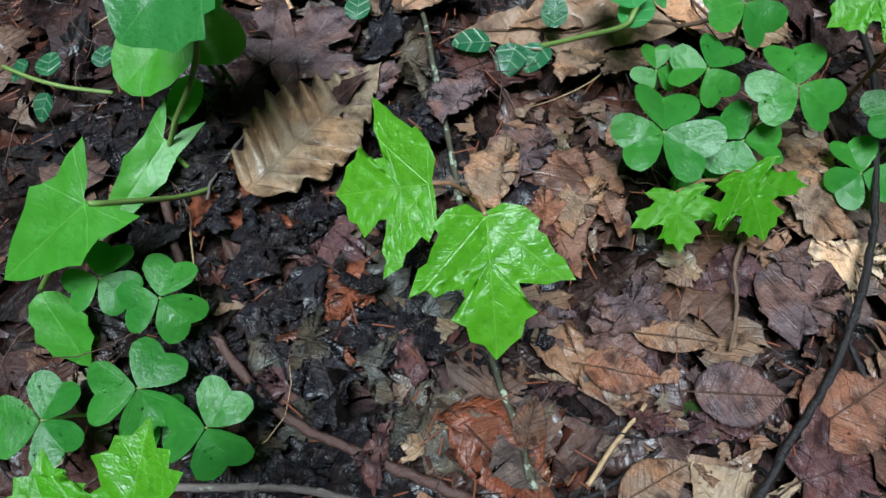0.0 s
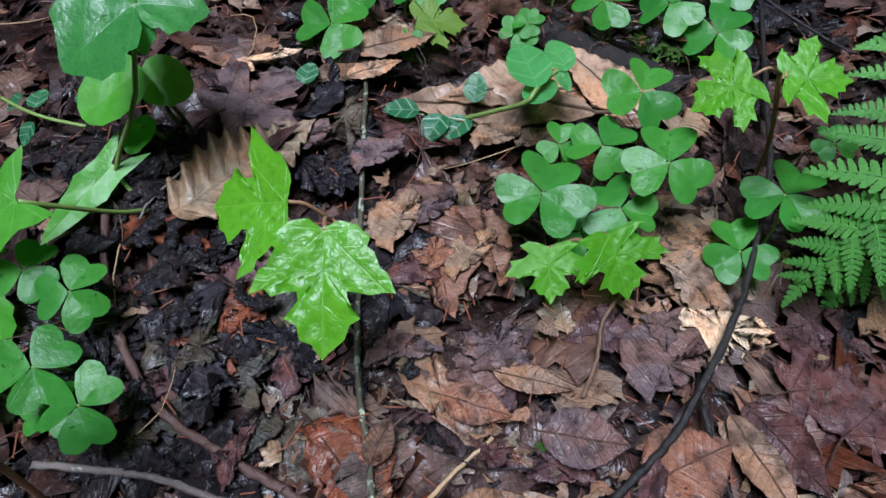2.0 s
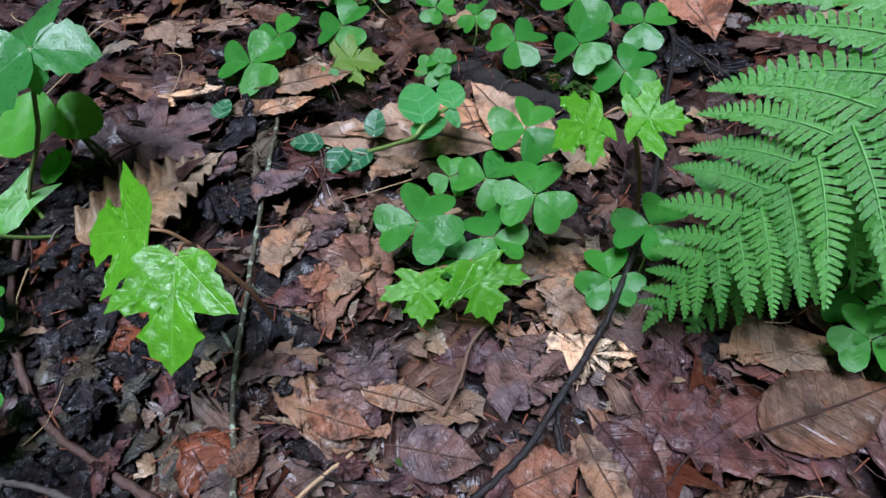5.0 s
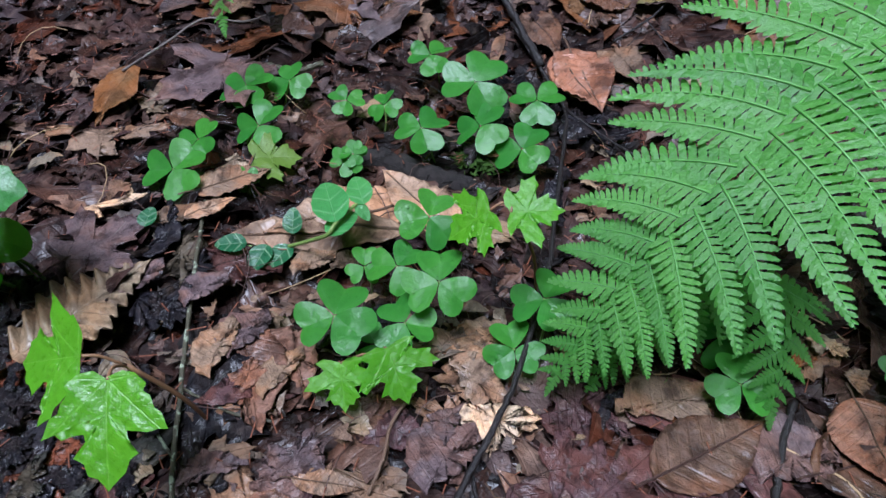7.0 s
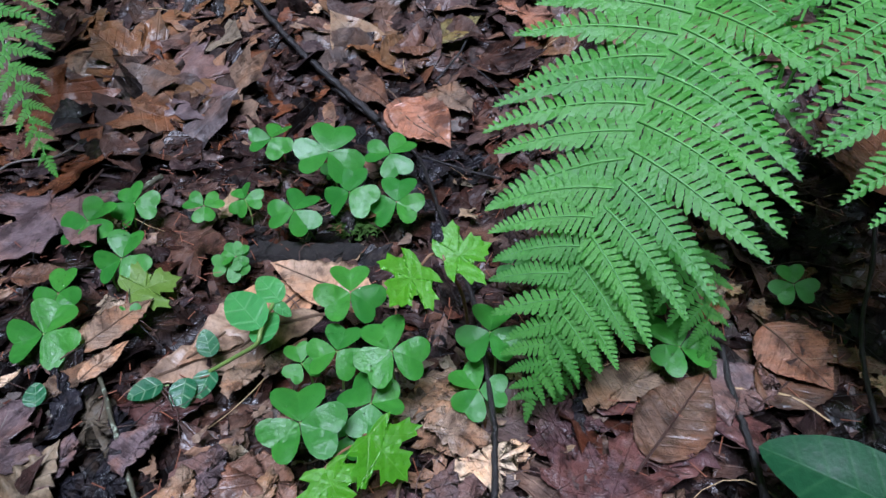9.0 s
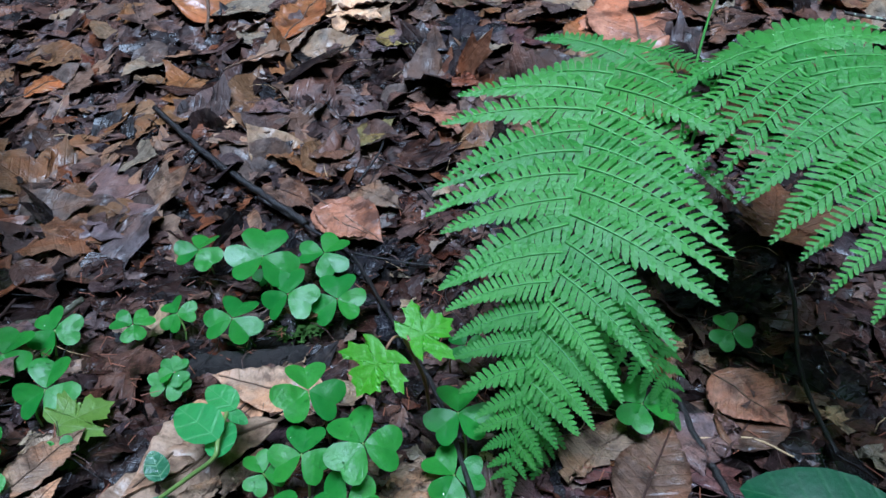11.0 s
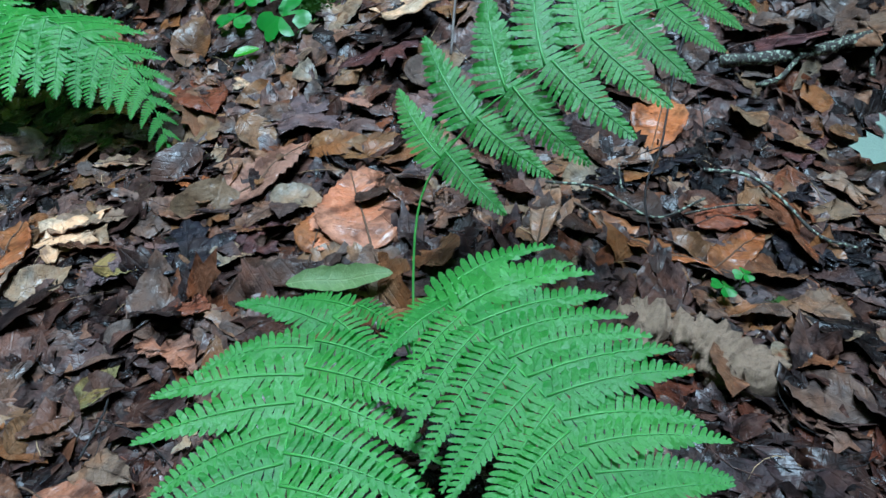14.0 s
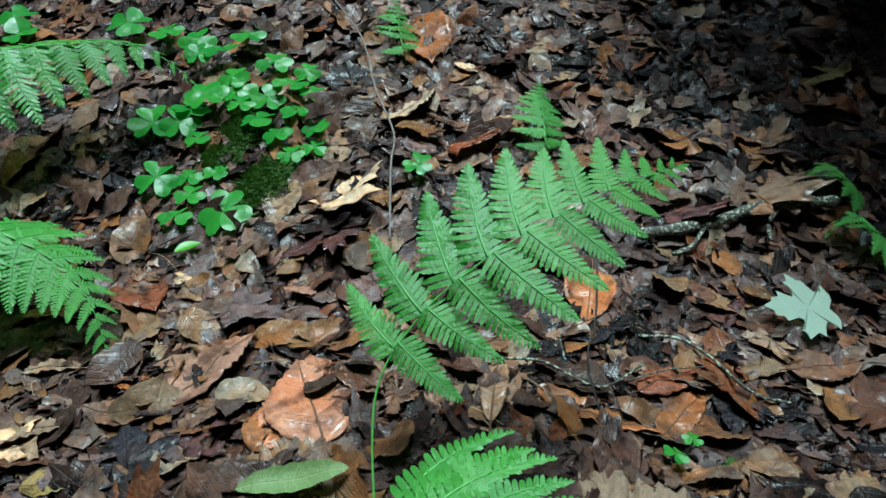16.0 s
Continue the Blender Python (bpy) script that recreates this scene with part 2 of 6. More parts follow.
def green_material(name, low, high, through, veins, vein_tint, vein_share, rough=0.3, bumps=0.5, wet=0.0, hurt=0.0, unit=0.03, share=0.34, spec=0.5):
    """A living leaf. unit: metres for one unit of its mesh; share: of light that passes through it."""
    m, tree = material(name)
    n = Nodes(tree)
    chance = n.chance(False)
    co = n.seeded(chance, unit)
    big, mid, fine = n.noise(co, 70.0, 3.0), n.noise(co, 330.0, 3.0), n.noise(co, 1400.0, 2.0)
    col = n.mix(n.math("ADD", n.math("MULTIPLY", big, 0.6), n.math("MULTIPLY", chance, 0.4)), low, high)
    col = n.mix(n.math("MULTIPLY", n.band(mid, 0.35, 0.55), 0.3), col, tuple(k * 0.6 for k in low))
    v = n.feather_veins(veins[1]) if veins[0] == "feather" else n.palm_veins(veins[1]) if veins[0] == "palm" else None
    h = n.math("ADD", n.math("MULTIPLY", fine, 0.2), n.math("ADD", n.math("MULTIPLY", mid, 0.9), n.math("MULTIPLY", big, 1.2)))
    if v is not None:
        col = n.mix(n.math("MULTIPLY", v, vein_share), col, vein_tint)
        h = n.math("SUBTRACT", h, n.math("MULTIPLY", v, 0.8 * vein_share))
    if hurt:
        spots = n.band(n.noise(co, 260.0, 1.0), 0.2, 0.25)
        col = n.mix(n.math("MULTIPLY", spots, hurt), col, (0.16, 0.11, 0.04))
    r = n.math("ADD", n.math("MULTIPLY", mid, 0.2), rough - 0.1)
    n.surface(col, r, n.bump(h, bumps, 0.0016), through=(through, share), spec=spec, coat=wet)
    return m


PALM = (-96, -46, 0, 46, 96)
maple_mat = green_material("maple_green", (0.058, 0.225, 0.006), (0.13, 0.38, 0.009), (0.24, 0.55, 0.02), ("palm", PALM), (0.26, 0.52, 0.08), 0.3, 0.3, 0.4, 0.1, 0.5, 0.04, 0.42, 0.4)
sorrel_mat = green_material("sorrel_green", (0.022, 0.13, 0.02), (0.075, 0.26, 0.024), (0.13, 0.38, 0.03), ("palm", (-42, 0, 42)), (0.10, 0.27, 0.07), 0.25, 0.33, 0.3, 0.06, 0.12, 0.022, 0.36, 0.3)
vine_mat = green_material("partridge_vine_green", (0.018, 0.095, 0.04), (0.04, 0.15, 0.055), (0.08, 0.25, 0.04), ("feather", 3), (0.30, 0.45, 0.25), 0.75, 0.3, 0.5, 0.15, 0.0, 0.016)
fresh_mat = green_material("fresh_vine_green", (0.05, 0.22, 0.06), (0.09, 0.30, 0.06), (0.15, 0.42, 0.05), ("feather", 3), (0.2, 0.40, 0.16), 0.45, 0.35, 0.5, 0.1, 0.0, 0.02)
glossy_herb_mat = green_material("dark_herb_green", (0.03, 0.15, 0.03), (0.06, 0.22, 0.04), (0.12, 0.35, 0.03), ("palm", (-110, -55, 0, 55, 110)), (0.12, 0.28, 0.1), 0.4, 0.3, 0.25, 0.25, 0.0, 0.06)
dark_leaf_mat = green_material("dark_glossy_green", (0.006, 0.035, 0.012), (0.012, 0.055, 0.018), (0.04, 0.14, 0.03), ("feather", 6), (0.03, 0.09, 0.03), 0.4, 0.45, 0.2, 0.0, 0.0, 0.06, 0.15, 0.15)
herb_mat = green_material("herb_green", (0.06, 0.25, 0.015), (0.10, 0.34, 0.02), (0.2, 0.5, 0.02), ("palm", (-120, -62, 0, 62, 120)), (0.16, 0.38, 0.06), 0.45, 0.42, 0.22, 0.05, 0.0, 0.06, 0.4)
fern_mat = green_material("fern_green", (0.044, 0.175, 0.026), (0.118, 0.33, 0.045), (0.20, 0.48, 0.04), ("none", 0), (0, 0, 0), 0.0, 0.36, 0.9, 0.0, 0.25, 0.085, 0.4, 0.6)
fading_mat = green_material("fading_green", (0.10, 0.17, 0.055), (0.19, 0.24, 0.09), (0.2, 0.3, 0.06), ("feather", 9), (0.26, 0.30, 0.14), 0.4, 0.5, 0.8, 0.0, 0.5, 0.08, 0.25, 0.3)
yellowing_mat = green_material("yellowing_green", (0.09, 0.17, 0.02), (0.16, 0.24, 0.03), (0.2, 0.34, 0.03), ("palm", PALM), (0.2, 0.26, 0.08), 0.4, 0.4, 0.4, 0.05, 0.5, 0.05, 0.3, 0.4)
pale_leaf_mat = green_material("pale_underside", (0.2, 0.27, 0.2), (0.27, 0.34, 0.26), (0.25, 0.33, 0.2), ("palm", PALM), (0.3, 0.36, 0.28), 0.4, 0.6, 0.5, 0.0, 0.0, 0.1)


def stalk_material(name, low, high, rough=0.5):
    m, tree = material(name)
    n = Nodes(tree)
    co = n.seeded(n.chance(False))
    col = n.mix(n.noise(co, 160.0), low, high)
    n.surface(col, rough, n.bump(n.noise(co, 900.0), 0.3, 0.0005))
    return m


stalk_mat = stalk_material("green_stalk", (0.09, 0.16, 0.03), (0.16, 0.22, 0.05))
red_stalk_mat = stalk_material("reddish_stalk", (0.16, 0.07, 0.04), (0.22, 0.13, 0.06))
rachis_mat = stalk_material("fern_rachis", (0.065, 0.205, 0.036), (0.12, 0.31, 0.052), 0.4)


def bark_material(name, low, high, lichen=0.0, rough=0.5, pits=0.0):
    m, tree = material(name)
    n = Nodes(tree)
    co = n.seeded(n.chance(False))
    a, b = n.noise(co, 120.0, 5.0, 0.7), n.noise(co, 700.0, 4.0, 0.7)
    col = n.mix(n.math("MULTIPLY", n.math("ADD", a, b), 0.5), low, high)
    if pits:
        col = n.mix(n.math("MULTIPLY", n.band(n.math("MULTIPLY", n.math("ADD", a, b), 0.5), 0.4, 0.5), pits), col, tuple(0.2 * k for k in low))
    if lichen:
        crust = n.band(n.noise(co, 210.0, 3.0, 0.6), 0.28 + 0.2 * lichen, 0.36 + 0.2 * lichen)
        col = n.mix(crust, col, (0.27, 0.31, 0.22))
    n.surface(col, n.math("ADD", n.math("MULTIPLY", b, 0.3), rough - 0.15), n.bump(n.math("ADD", a, b), 0.8, 0.0012 + 0.004 * pits), spec=0.4)
    return m


bark = {
    "brown": bark_material("brown_bark", (0.022, 0.012, 0.010), (0.11, 0.06, 0.046), 0.0, 0.35),
    "black": bark_material("black_wet_bark", (0.004, 0.0035, 0.0035), (0.016, 0.012, 0.011), 0.0, 0.45),
    "grey": bark_material("grey_bark", (0.06, 0.05, 0.045), (0.17, 0.14, 0.12), 0.1),
    "lichen": bark_material("lichen_bark", (0.022, 0.02, 0.012), (0.085, 0.078, 0.045), 0.4),
    "crusted": bark_material("lichen_crusted_bark", (0.012, 0.01, 0.009), (0.05, 0.042, 0.032), 0.62, 0.7),
    "straw": bark_material("straw", (0.28, 0.18, 0.09), (0.42, 0.30, 0.16)),
    "rib": bark_material("leaf_rib", (0.07, 0.04, 0.025), (0.16, 0.10, 0.06)),
    "charred": bark_material("charred_wood", (0.003, 0.003, 0.003), (0.03, 0.022, 0.018), 0.0, 0.75, 0.6),
    "rot": bark_material("rotten_wood", (0.10, 0.062, 0.04), (0.32, 0.225, 0.145), 0.0, 0.75, 0.35),
}


def soil_material():
    m, tree = material("humus")
    n = Nodes(tree)
    co = tree.nodes.new("ShaderNodeTexCoord").outputs["Object"]
    a, b, c = n.noise(co, 14.0, 5.0), n.noise(co, 90.0, 6.0, 0.75), n.noise(co, 420.0, 4.0, 0.7)
    col = n.ramp(n.math("MULTIPLY", n.math("ADD", a, b), 0.5), [(0.3, (0.005, 0.004, 0.004)), (0.5, (0.018, 0.012, 0.011)), (0.62, (0.042, 0.028, 0.024)), (0.75, (0.09, 0.064, 0.052))])
    col = n.mix(n.band(c, 0.35, 0.5), col, (0.015, 0.011, 0.01))
    h = n.math("ADD", n.math("MULTIPLY", b, 1.0), n.math("MULTIPLY", c, 0.5))
    n.surface(col, n.math("ADD", n.math("MULTIPLY", b, 0.5), 0.25), n.bump(h, 0.9, 0.006), spec=0.2)
    return m


soil_mat = soil_material()


def moss_material():
    m, tree = material("moss")
    n = Nodes(tree)
    co = n.seeded(n.chance(True))
    col = n.mix(n.noise(co, 300.0), (0.015, 0.05, 0.008), (0.08, 0.14, 0.02))
    n.surface(col, 0.8, through=((0.1, 0.2, 0.02), 0.2), spec=0.3)
    return m


moss_mat = moss_material()


# ---- mesh helpers ----
def build_mesh(name, verts, faces, mat, uv=None, smooth=True):
    me = bpy.data.meshes.new(name)
    me.from_pydata([tuple(v) for v in verts], [], faces)
    if uv is not None:
        layer = me.uv_layers.new(name="leaf")
        idx = np.empty(len(me.loops), np.int32)
        me.loops.foreach_get("vertex_index", idx)
        layer.data.foreach_set("uv", np.asarray(uv, np.float32)[idx].ravel())
    me.materials.append(mat)
    if smooth:
        me.polygons.foreach_set("use_smooth", np.ones(len(me.polygons), bool))
    me.update()
    return me


def part(name, mesh, parent=None, label="", m=None):
    ob = new(name, mesh)
    if parent is not None:
        ob.parent = parent
    if m is not None:
        ob.matrix_basis = m
    if label:
        ob["label"] = label
    return ob


def thing(name, x, y, z, label, category, group="", yaw=0.0):
    ob = new(name)
    ob.empty_display_size = 0.01
    ob.matrix_basis = pose(x, y, z, 0, 0, yaw)
    return tagged(ob, label, category, group)


def tube(points, radii, sides=7, rough=0.0, rng=None):
    """Verts and faces of a bent tapering rod through points."""
    pts = [Vector(p) for p in points]
    verts, faces = [], []
    side = None
    for i, p in enumerate(pts):
        t = (pts[min(i + 1, len(pts) - 1)] - pts[max(i - 1, 0)]).normalized()
        if side is None:
            side = t.orthogonal().normalized()
        side = (side - t * side.dot(t)).normalized()
        up = t.cross(side)
        for k in range(sides):
            a = 2 * math.pi * k / sides
            r = radii[i] * (1 + (rng.uniform(-rough, rough) if rng else 0))
            verts.append(p + (side * math.cos(a) + up * math.sin(a)) * r)
    for i in range(len(pts) - 1):
        for k in range(sides):
            a, b = i * sides + k, i * sides + (k + 1) % sides
            faces.append((a, b, b + sides, a + sides))
    faces.append(tuple(range(sides))[::-1])
    faces.append(tuple(range((len(pts) - 1) * sides, len(pts) * sides)))
    return verts, faces


def smooth_line(points, n):
    """n points along a smooth curve through points."""
    p = np.array(points, float)
    p = np.vstack([2 * p[0] - p[1], p, 2 * p[-1] - p[-2]])
    out = []
    for s in np.linspace(0, len(p) - 3 - 1e-6, n):
        i = int(s)
        f = s - i
        a, b, c, d = p[i : i + 4]
        out.append(0.5 * (2 * b + (c - a) * f + (2 * a - 5 * b + 4 * c - d) * f * f + (3 * b - a - 3 * c + d) * f**3))
    return np.array(out)


def blade(outline, centre, rings, lift):
    """A leaf blade: rings shrunk from an outline towards a centre, raised by lift(x, y). Gives verts, faces, leaf coordinates."""
    o = np.array(outline, float)
    c = np.array(centre, float)
    k = len(o)
    flat = [c]
    for r in range(1, rings + 1):
        s = (r / rings) ** 0.8
        flat.extend(c + (o - c) * s)
    flat = np.array(flat)
    verts = [(x, y, lift(x, y)) for x, y in flat]
    faces = [(0, 1 + i, 1 + (i + 1) % k) for i in range(k)]
    for r in range(rings - 1):
        a, b = 1 + r * k, 1 + (r + 1) * k
        faces += [(a + i, b + i, b + (i + 1) % k, a + (i + 1) % k) for i in range(k)]
    return verts, faces, flat


def strip(length_steps, half_width, across, lift):
    """A leaf blade of rows from base (0, 0) to tip (0, 1)."""
    verts, faces, uv = [], [], []
    for i in range(length_steps + 1):
        v = i / length_steps
        w = half_width(v)
        for j in range(-across, across + 1):
            u = w * j / across
            verts.append((u, v, lift(u, v)))
            uv.append((u, v))
    k = 2 * across + 1
    for i in range(length_steps):
        for j in range(k - 1):
            a = i * k + j
            faces.append((a, a + 1, a + 1 + k, a + k))
    return verts, faces, uv


def young_maple_outline(rng, teeth=0.8):
    """A living seedling's leaf: three broad lobes with shallow bays and few teeth."""
    half = [(0.03, -0.03), (0.17, -0.08), (0.33, -0.06), (0.46, 0.04), (0.42, 0.11), (0.50, 0.18), (0.55, 0.27), (0.62, 0.33), (0.72, 0.50), (0.59, 0.48), (0.49, 0.52), (0.38, 0.47), (0.25, 0.46),
            (0.25, 0.53), (0.32, 0.61), (0.37, 0.70), (0.27, 0.75), (0.22, 0.85), (0.11, 0.89)]
    right = [(x * (1 + rng.uniform(-0.07, 0.07) * teeth), y + rng.uniform(-0.025, 0.025) * teeth) for x, y in half]
    left = [(-x * (1 + rng.uniform(-0.07, 0.07) * teeth), y + rng.uniform(-0.025, 0.025) * teeth) for x, y in half]
    return right + [(0.01, 1.0)] + left[::-1]


def maple_outline(rng, teeth=1.0, lobes=(0.62, 0.86, 1.0)):
    """Lobed outline of a maple leaf; base at the origin, middle lobe's tip at (0, 1)."""
    side, mid, top = lobes
    half = [(0.03, -0.02), (0.16, -0.09), (0.30, -0.10), (0.46 * side / 0.62, -0.03), (0.36, 0.05), (0.34, 0.12), (0.42, 0.17), (0.60 * mid / 0.86, 0.24),
            (0.56, 0.32), (0.70 * mid / 0.86, 0.50), (0.58, 0.49), (0.52, 0.55), (0.41, 0.49), (0.29, 0.46), (0.22, 0.50), (0.28, 0.61), (0.33, 0.70), (0.22, 0.72),
            (0.19, 0.83), (0.10, 0.84)]
    right = [(x * (1 + rng.uniform(-0.07, 0.07) * teeth), y + rng.uniform(-0.02, 0.02) * teeth) for x, y in half]
    left = [(-x * (1 + rng.uniform(-0.07, 0.07) * teeth), y + rng.uniform(-0.02, 0.02) * teeth) for x, y in half]
    return right + [(0, top)] + left[::-1]


def densify(outline, step):
    out = []
    for a, b in zip(outline, outline[1:] + outline[:1]):
        n = max(1, int(math.dist(a, b) / step))
        out += [(a[0] + (b[0] - a[0]) * i / n, a[1] + (b[1] - a[1]) * i / n) for i in range(n)]
    return out


def frame_from(base, tip, normal):
    """A pose at base with y towards tip, scaled by their distance, z near normal."""
    b, t = Vector(base), Vector(tip)
    y = t - b
    size = y.length
    y.normalize()
    n = Vector(normal)
    x = y.cross(n).normalized()
    z = x.cross(y)
    m = Matrix((x, y, z)).transposed().to_4x4()
    return Matrix.Translation(b) @ m @ Matrix.Scale(size, 4)


# ---- the forest floor ----
def grain(x, y):
    """Fine unevenness of the soil."""
    return 0.009 * noise.fractal((x * 14, y * 14, 0.3), 1.0, 2.0, 4) + 0.002 * noise.noise((x * 90, y * 90, 2.0))


def make_floor():
    near = np.linspace(-0.5, 1.9, 300)
    out = np.geomspace(0.02, 60, 34)
    xs = np.concatenate([near[0] - out[::-1], near, near[-1] + out])
    ys = np.concatenate([near[0] - out[::-1], near, near[-1] + out])
    gx, gy = np.meshgrid(xs, ys, indexing="ij")
    gz = land(gx, gy) - 0.011
    k = len(ys)
    verts = [(x, y, z + (grain(x, y) if -0.6 < x < 2.2 and -0.6 < y < 2.2 else 0)) for x, y, z in zip(gx.ravel(), gy.ravel(), gz.ravel())]
    faces = [(i * k + j, (i + 1) * k + j, (i + 1) * k + j + 1, i * k + j + 1) for i in range(len(xs) - 1) for j in range(k - 1)]
    tagged(new("ground", build_mesh("ground", verts, faces, soil_mat)), "dark wet forest soil under rotting leaves", "soil", kind="structure")


make_floor()

def make_unseen_woods():
    """An unseen ring of woods, added to block low skylight; open to the sky overhead."""
    m, tree = material("unseen_dark_woods")
    n = Nodes(tree)
    co = tree.nodes.new("ShaderNodeTexCoord").outputs["Object"]
    n.surface(n.mix(n.noise(co, 1.2, 6.0, 0.75), (0.012, 0.018, 0.008), (0.06, 0.09, 0.03)), 0.9)
    verts, faces, k = [], [], 60
    for i, (r, z) in enumerate([(14, -4), (13, 3), (12, 8), (10, 11), (7.5, 13), (5.2, 14)]):
        for j in range(k):
            a = 2 * math.pi * j / k
            q = r * (1 + 0.16 * noise.noise((math.cos(a) * 3, math.sin(a) * 3, i * 1.7)))
            verts.append((0.5 + q * math.cos(a), 0.5 + q * math.sin(a), z + 1.2 * noise.noise((math.cos(a) * 5, math.sin(a) * 5, i + 9.0))))
    for i in range(5):
        faces += [(i * k + j, i * k + (j + 1) % k, (i + 1) * k + (j + 1) % k, (i + 1) * k + j) for j in range(k)]
    tagged(new("backdrop", build_mesh("backdrop", verts, faces, m)), "unseen ring of dark woods added to narrow the skylight", "woods", kind="structure")


make_unseen_woods()

# ---- dead leaves ----
rng = random.Random(7)


def curl(rng, amount=1.0):
    """A random way for a drying leaf to curl, as a height over leaf coordinates."""
    a, b, c, d = rng.uniform(-0.35, 0.6) * amount, rng.uniform(-0.3, 0.3) * amount, rng.uniform(0, 6), rng.uniform(0.01, 0.045) * amount
    e, f = rng.uniform(4, 11), rng.uniform(-0.5, 0.5) * amount
    return lambda x, y: a * x * x + b * (y - 0.5) ** 2 + f * x * (y - 0.5) + d * math.sin(e * x + c) * math.sin(e * 0.8 * y + c * 2)


def beech_width(width, teeth=11, depth=0.06):
    def w(v):
        s = max(0.0, math.sin(math.pi * min(1, v**0.82))) ** (0.66 + 0.5 * v)
        return max(0.002, width * s * (1 + depth * ((v * teeth) % 1.0)))
    return w


def crumple(rng, amount=1.0):
    """Creases and hollows of a sodden leaf, as a height over leaf coordinates."""
    p, q = rng.uniform(0, 90), rng.uniform(0, 90)
    return lambda x, y: amount * (0.085 * noise.noise((2.6 * x + p, 2.6 * y + q, 0.5)) + 0.038 * noise.noise((6.5 * x + q, 6.5 * y + p, 4.5)) - 0.25 * max(0.0, math.hypot(x, y - 0.5) - 0.36) ** 1.5)


def beech_blade(rng, width=0.27, ribs=8, curl_by=1.0, steps=30, across=4, rib=0.012):
    c, d = curl(rng, curl_by), crumple(rng, curl_by)
    return strip(steps, beech_width(width), across, lambda u, v: c(u, v) + d(u, v) + rib * math.sin((v - 0.6 * abs(u)) * ribs * 2 * math.pi) * min(1, abs(u) * 9) + 0.12 * abs(u) * curl_by)


def maple_blade(rng, curl_by=1.0, rings=4, step=0.09, fold=0.06):
    c, d = curl(rng, curl_by), crumple(rng, curl_by)
    return blade(densify(maple_outline(rng), step), (0, 0.3), rings, lambda u, v: c(u, v) + d(u, v) + fold * abs(u) - 0.02)


def cut(outline, at, way):
    """The part of an outline that lies ahead of a straight tear."""
    out = []
    side = [(x - at[0]) * way[0] + (y - at[1]) * way[1] for x, y in outline]
    for i, (p, a) in enumerate(zip(outline, side)):
        q, b = outline[(i + 1) % len(outline)], side[(i + 1) % len(outline)]
        if a >= 0:
            out.append(p)
        if (a >= 0) != (b >= 0):
            k = a / (a - b)
            out.append((p[0] + (q[0] - p[0]) * k, p[1] + (q[1] - p[1]) * k))
    return out


def scrap_blade(rng, rings=3, step=0.12):
    """A piece torn out of a leaf, about 1 long: verts, faces and where it lay in the leaf."""
    if rng.random() < 0.5:
        whole = maple_outline(rng)
    else:
        w = beech_width(rng.uniform(0.22, 0.36), 9, 0.06)
        whole = [(w(i / 12), i / 12) for i in range(13)] + [(-w(i / 12), i / 12) for i in range(12, -1, -1)]
    for _ in range(rng.choice((1, 2, 2))):
        a = rng.uniform(0, 6.28)
        less = cut(whole, (rng.uniform(-0.12, 0.12), rng.uniform(0.25, 0.7)), (math.cos(a), math.sin(a)))
        whole = less if len(less) > 4 else whole
    o = np.array(whole)
    low, size = o.min(0), max(np.ptp(o, 0))
    mid = (low + o.max(0)) / 2
    edge = [(x + rng.uniform(-0.035, 0.035) * size, y + rng.uniform(-0.035, 0.035) * size) for x, y in densify(whole, step * size)]
    c, d = curl(rng, 1.1), crumple(rng, 1.2)
    v, f, uv = blade(edge, tuple(np.mean(edge, 0)), rings, lambda x, y: 0.0)
    v = [((x - mid[0]) / size, (y - mid[1]) / size + 0.5) for x, y, _ in v]
    return [(x, y, c(x, y) + d(x, y)) for x, y in v], f, uv


def as_arrays(blades):
    return [(np.array(v, float), f, np.array(uv, float)) for v, f, uv in blades]


TEMPLATES = as_arrays([beech_blade(rng, rng.uniform(0.22, 0.34), 8, 0.8, 18, 3, 0.012) for _ in range(8)] + [maple_blade(rng, 0.9, 4, 0.11, 0.03) for _ in range(9)] + [scrap_blade(rng, 3, 0.09) for _ in range(34)])
COARSE = as_arrays([beech_blade(rng, rng.uniform(0.22, 0.34), 8, 0.6, 8, 1, 0.0) for _ in range(8)] + [maple_blade(rng, 0.6, 2, 0.2, 0.03) for _ in range(9)] + [scrap_blade(rng, 2, 0.16) for _ in range(34)])
CRUMBS = as_arrays([scrap_blade(rng, 1, 0.3) for _ in range(51)])


def scatter(rng, count, where, size, lift, tilt=16.0):
    """Poses of fallen leaves: where() gives x and y, size() a length, lift() the height over the soil."""
    out = []
    for _ in range(count):
        x, y = where()
        s = size()
        dx = float(land(x + 0.02, y) - land(x - 0.02, y)) / 0.04
        dy = float(land(x, y + 0.02) - land(x, y - 0.02)) / 0.04
        z = float(land(x, y)) + lift()
        slope = Vector((-dx, -dy, 1)).to_track_quat("Z", "Y").to_matrix().to_4x4()
        turn = pose(0, 0, 0, rng.gauss(0, tilt), rng.gauss(0, tilt), 0)
        out.append((Matrix.Translation((x, y, z)) @ slope @ turn @ pose(0, 0, 0, 0, 0, rng.uniform(0, 360)) @ Matrix.Scale(s, 4), rng.randrange(17) if s > 0.045 and rng.random() < 0.5 else rng.randrange(17, len(TEMPLATES))))
    return out


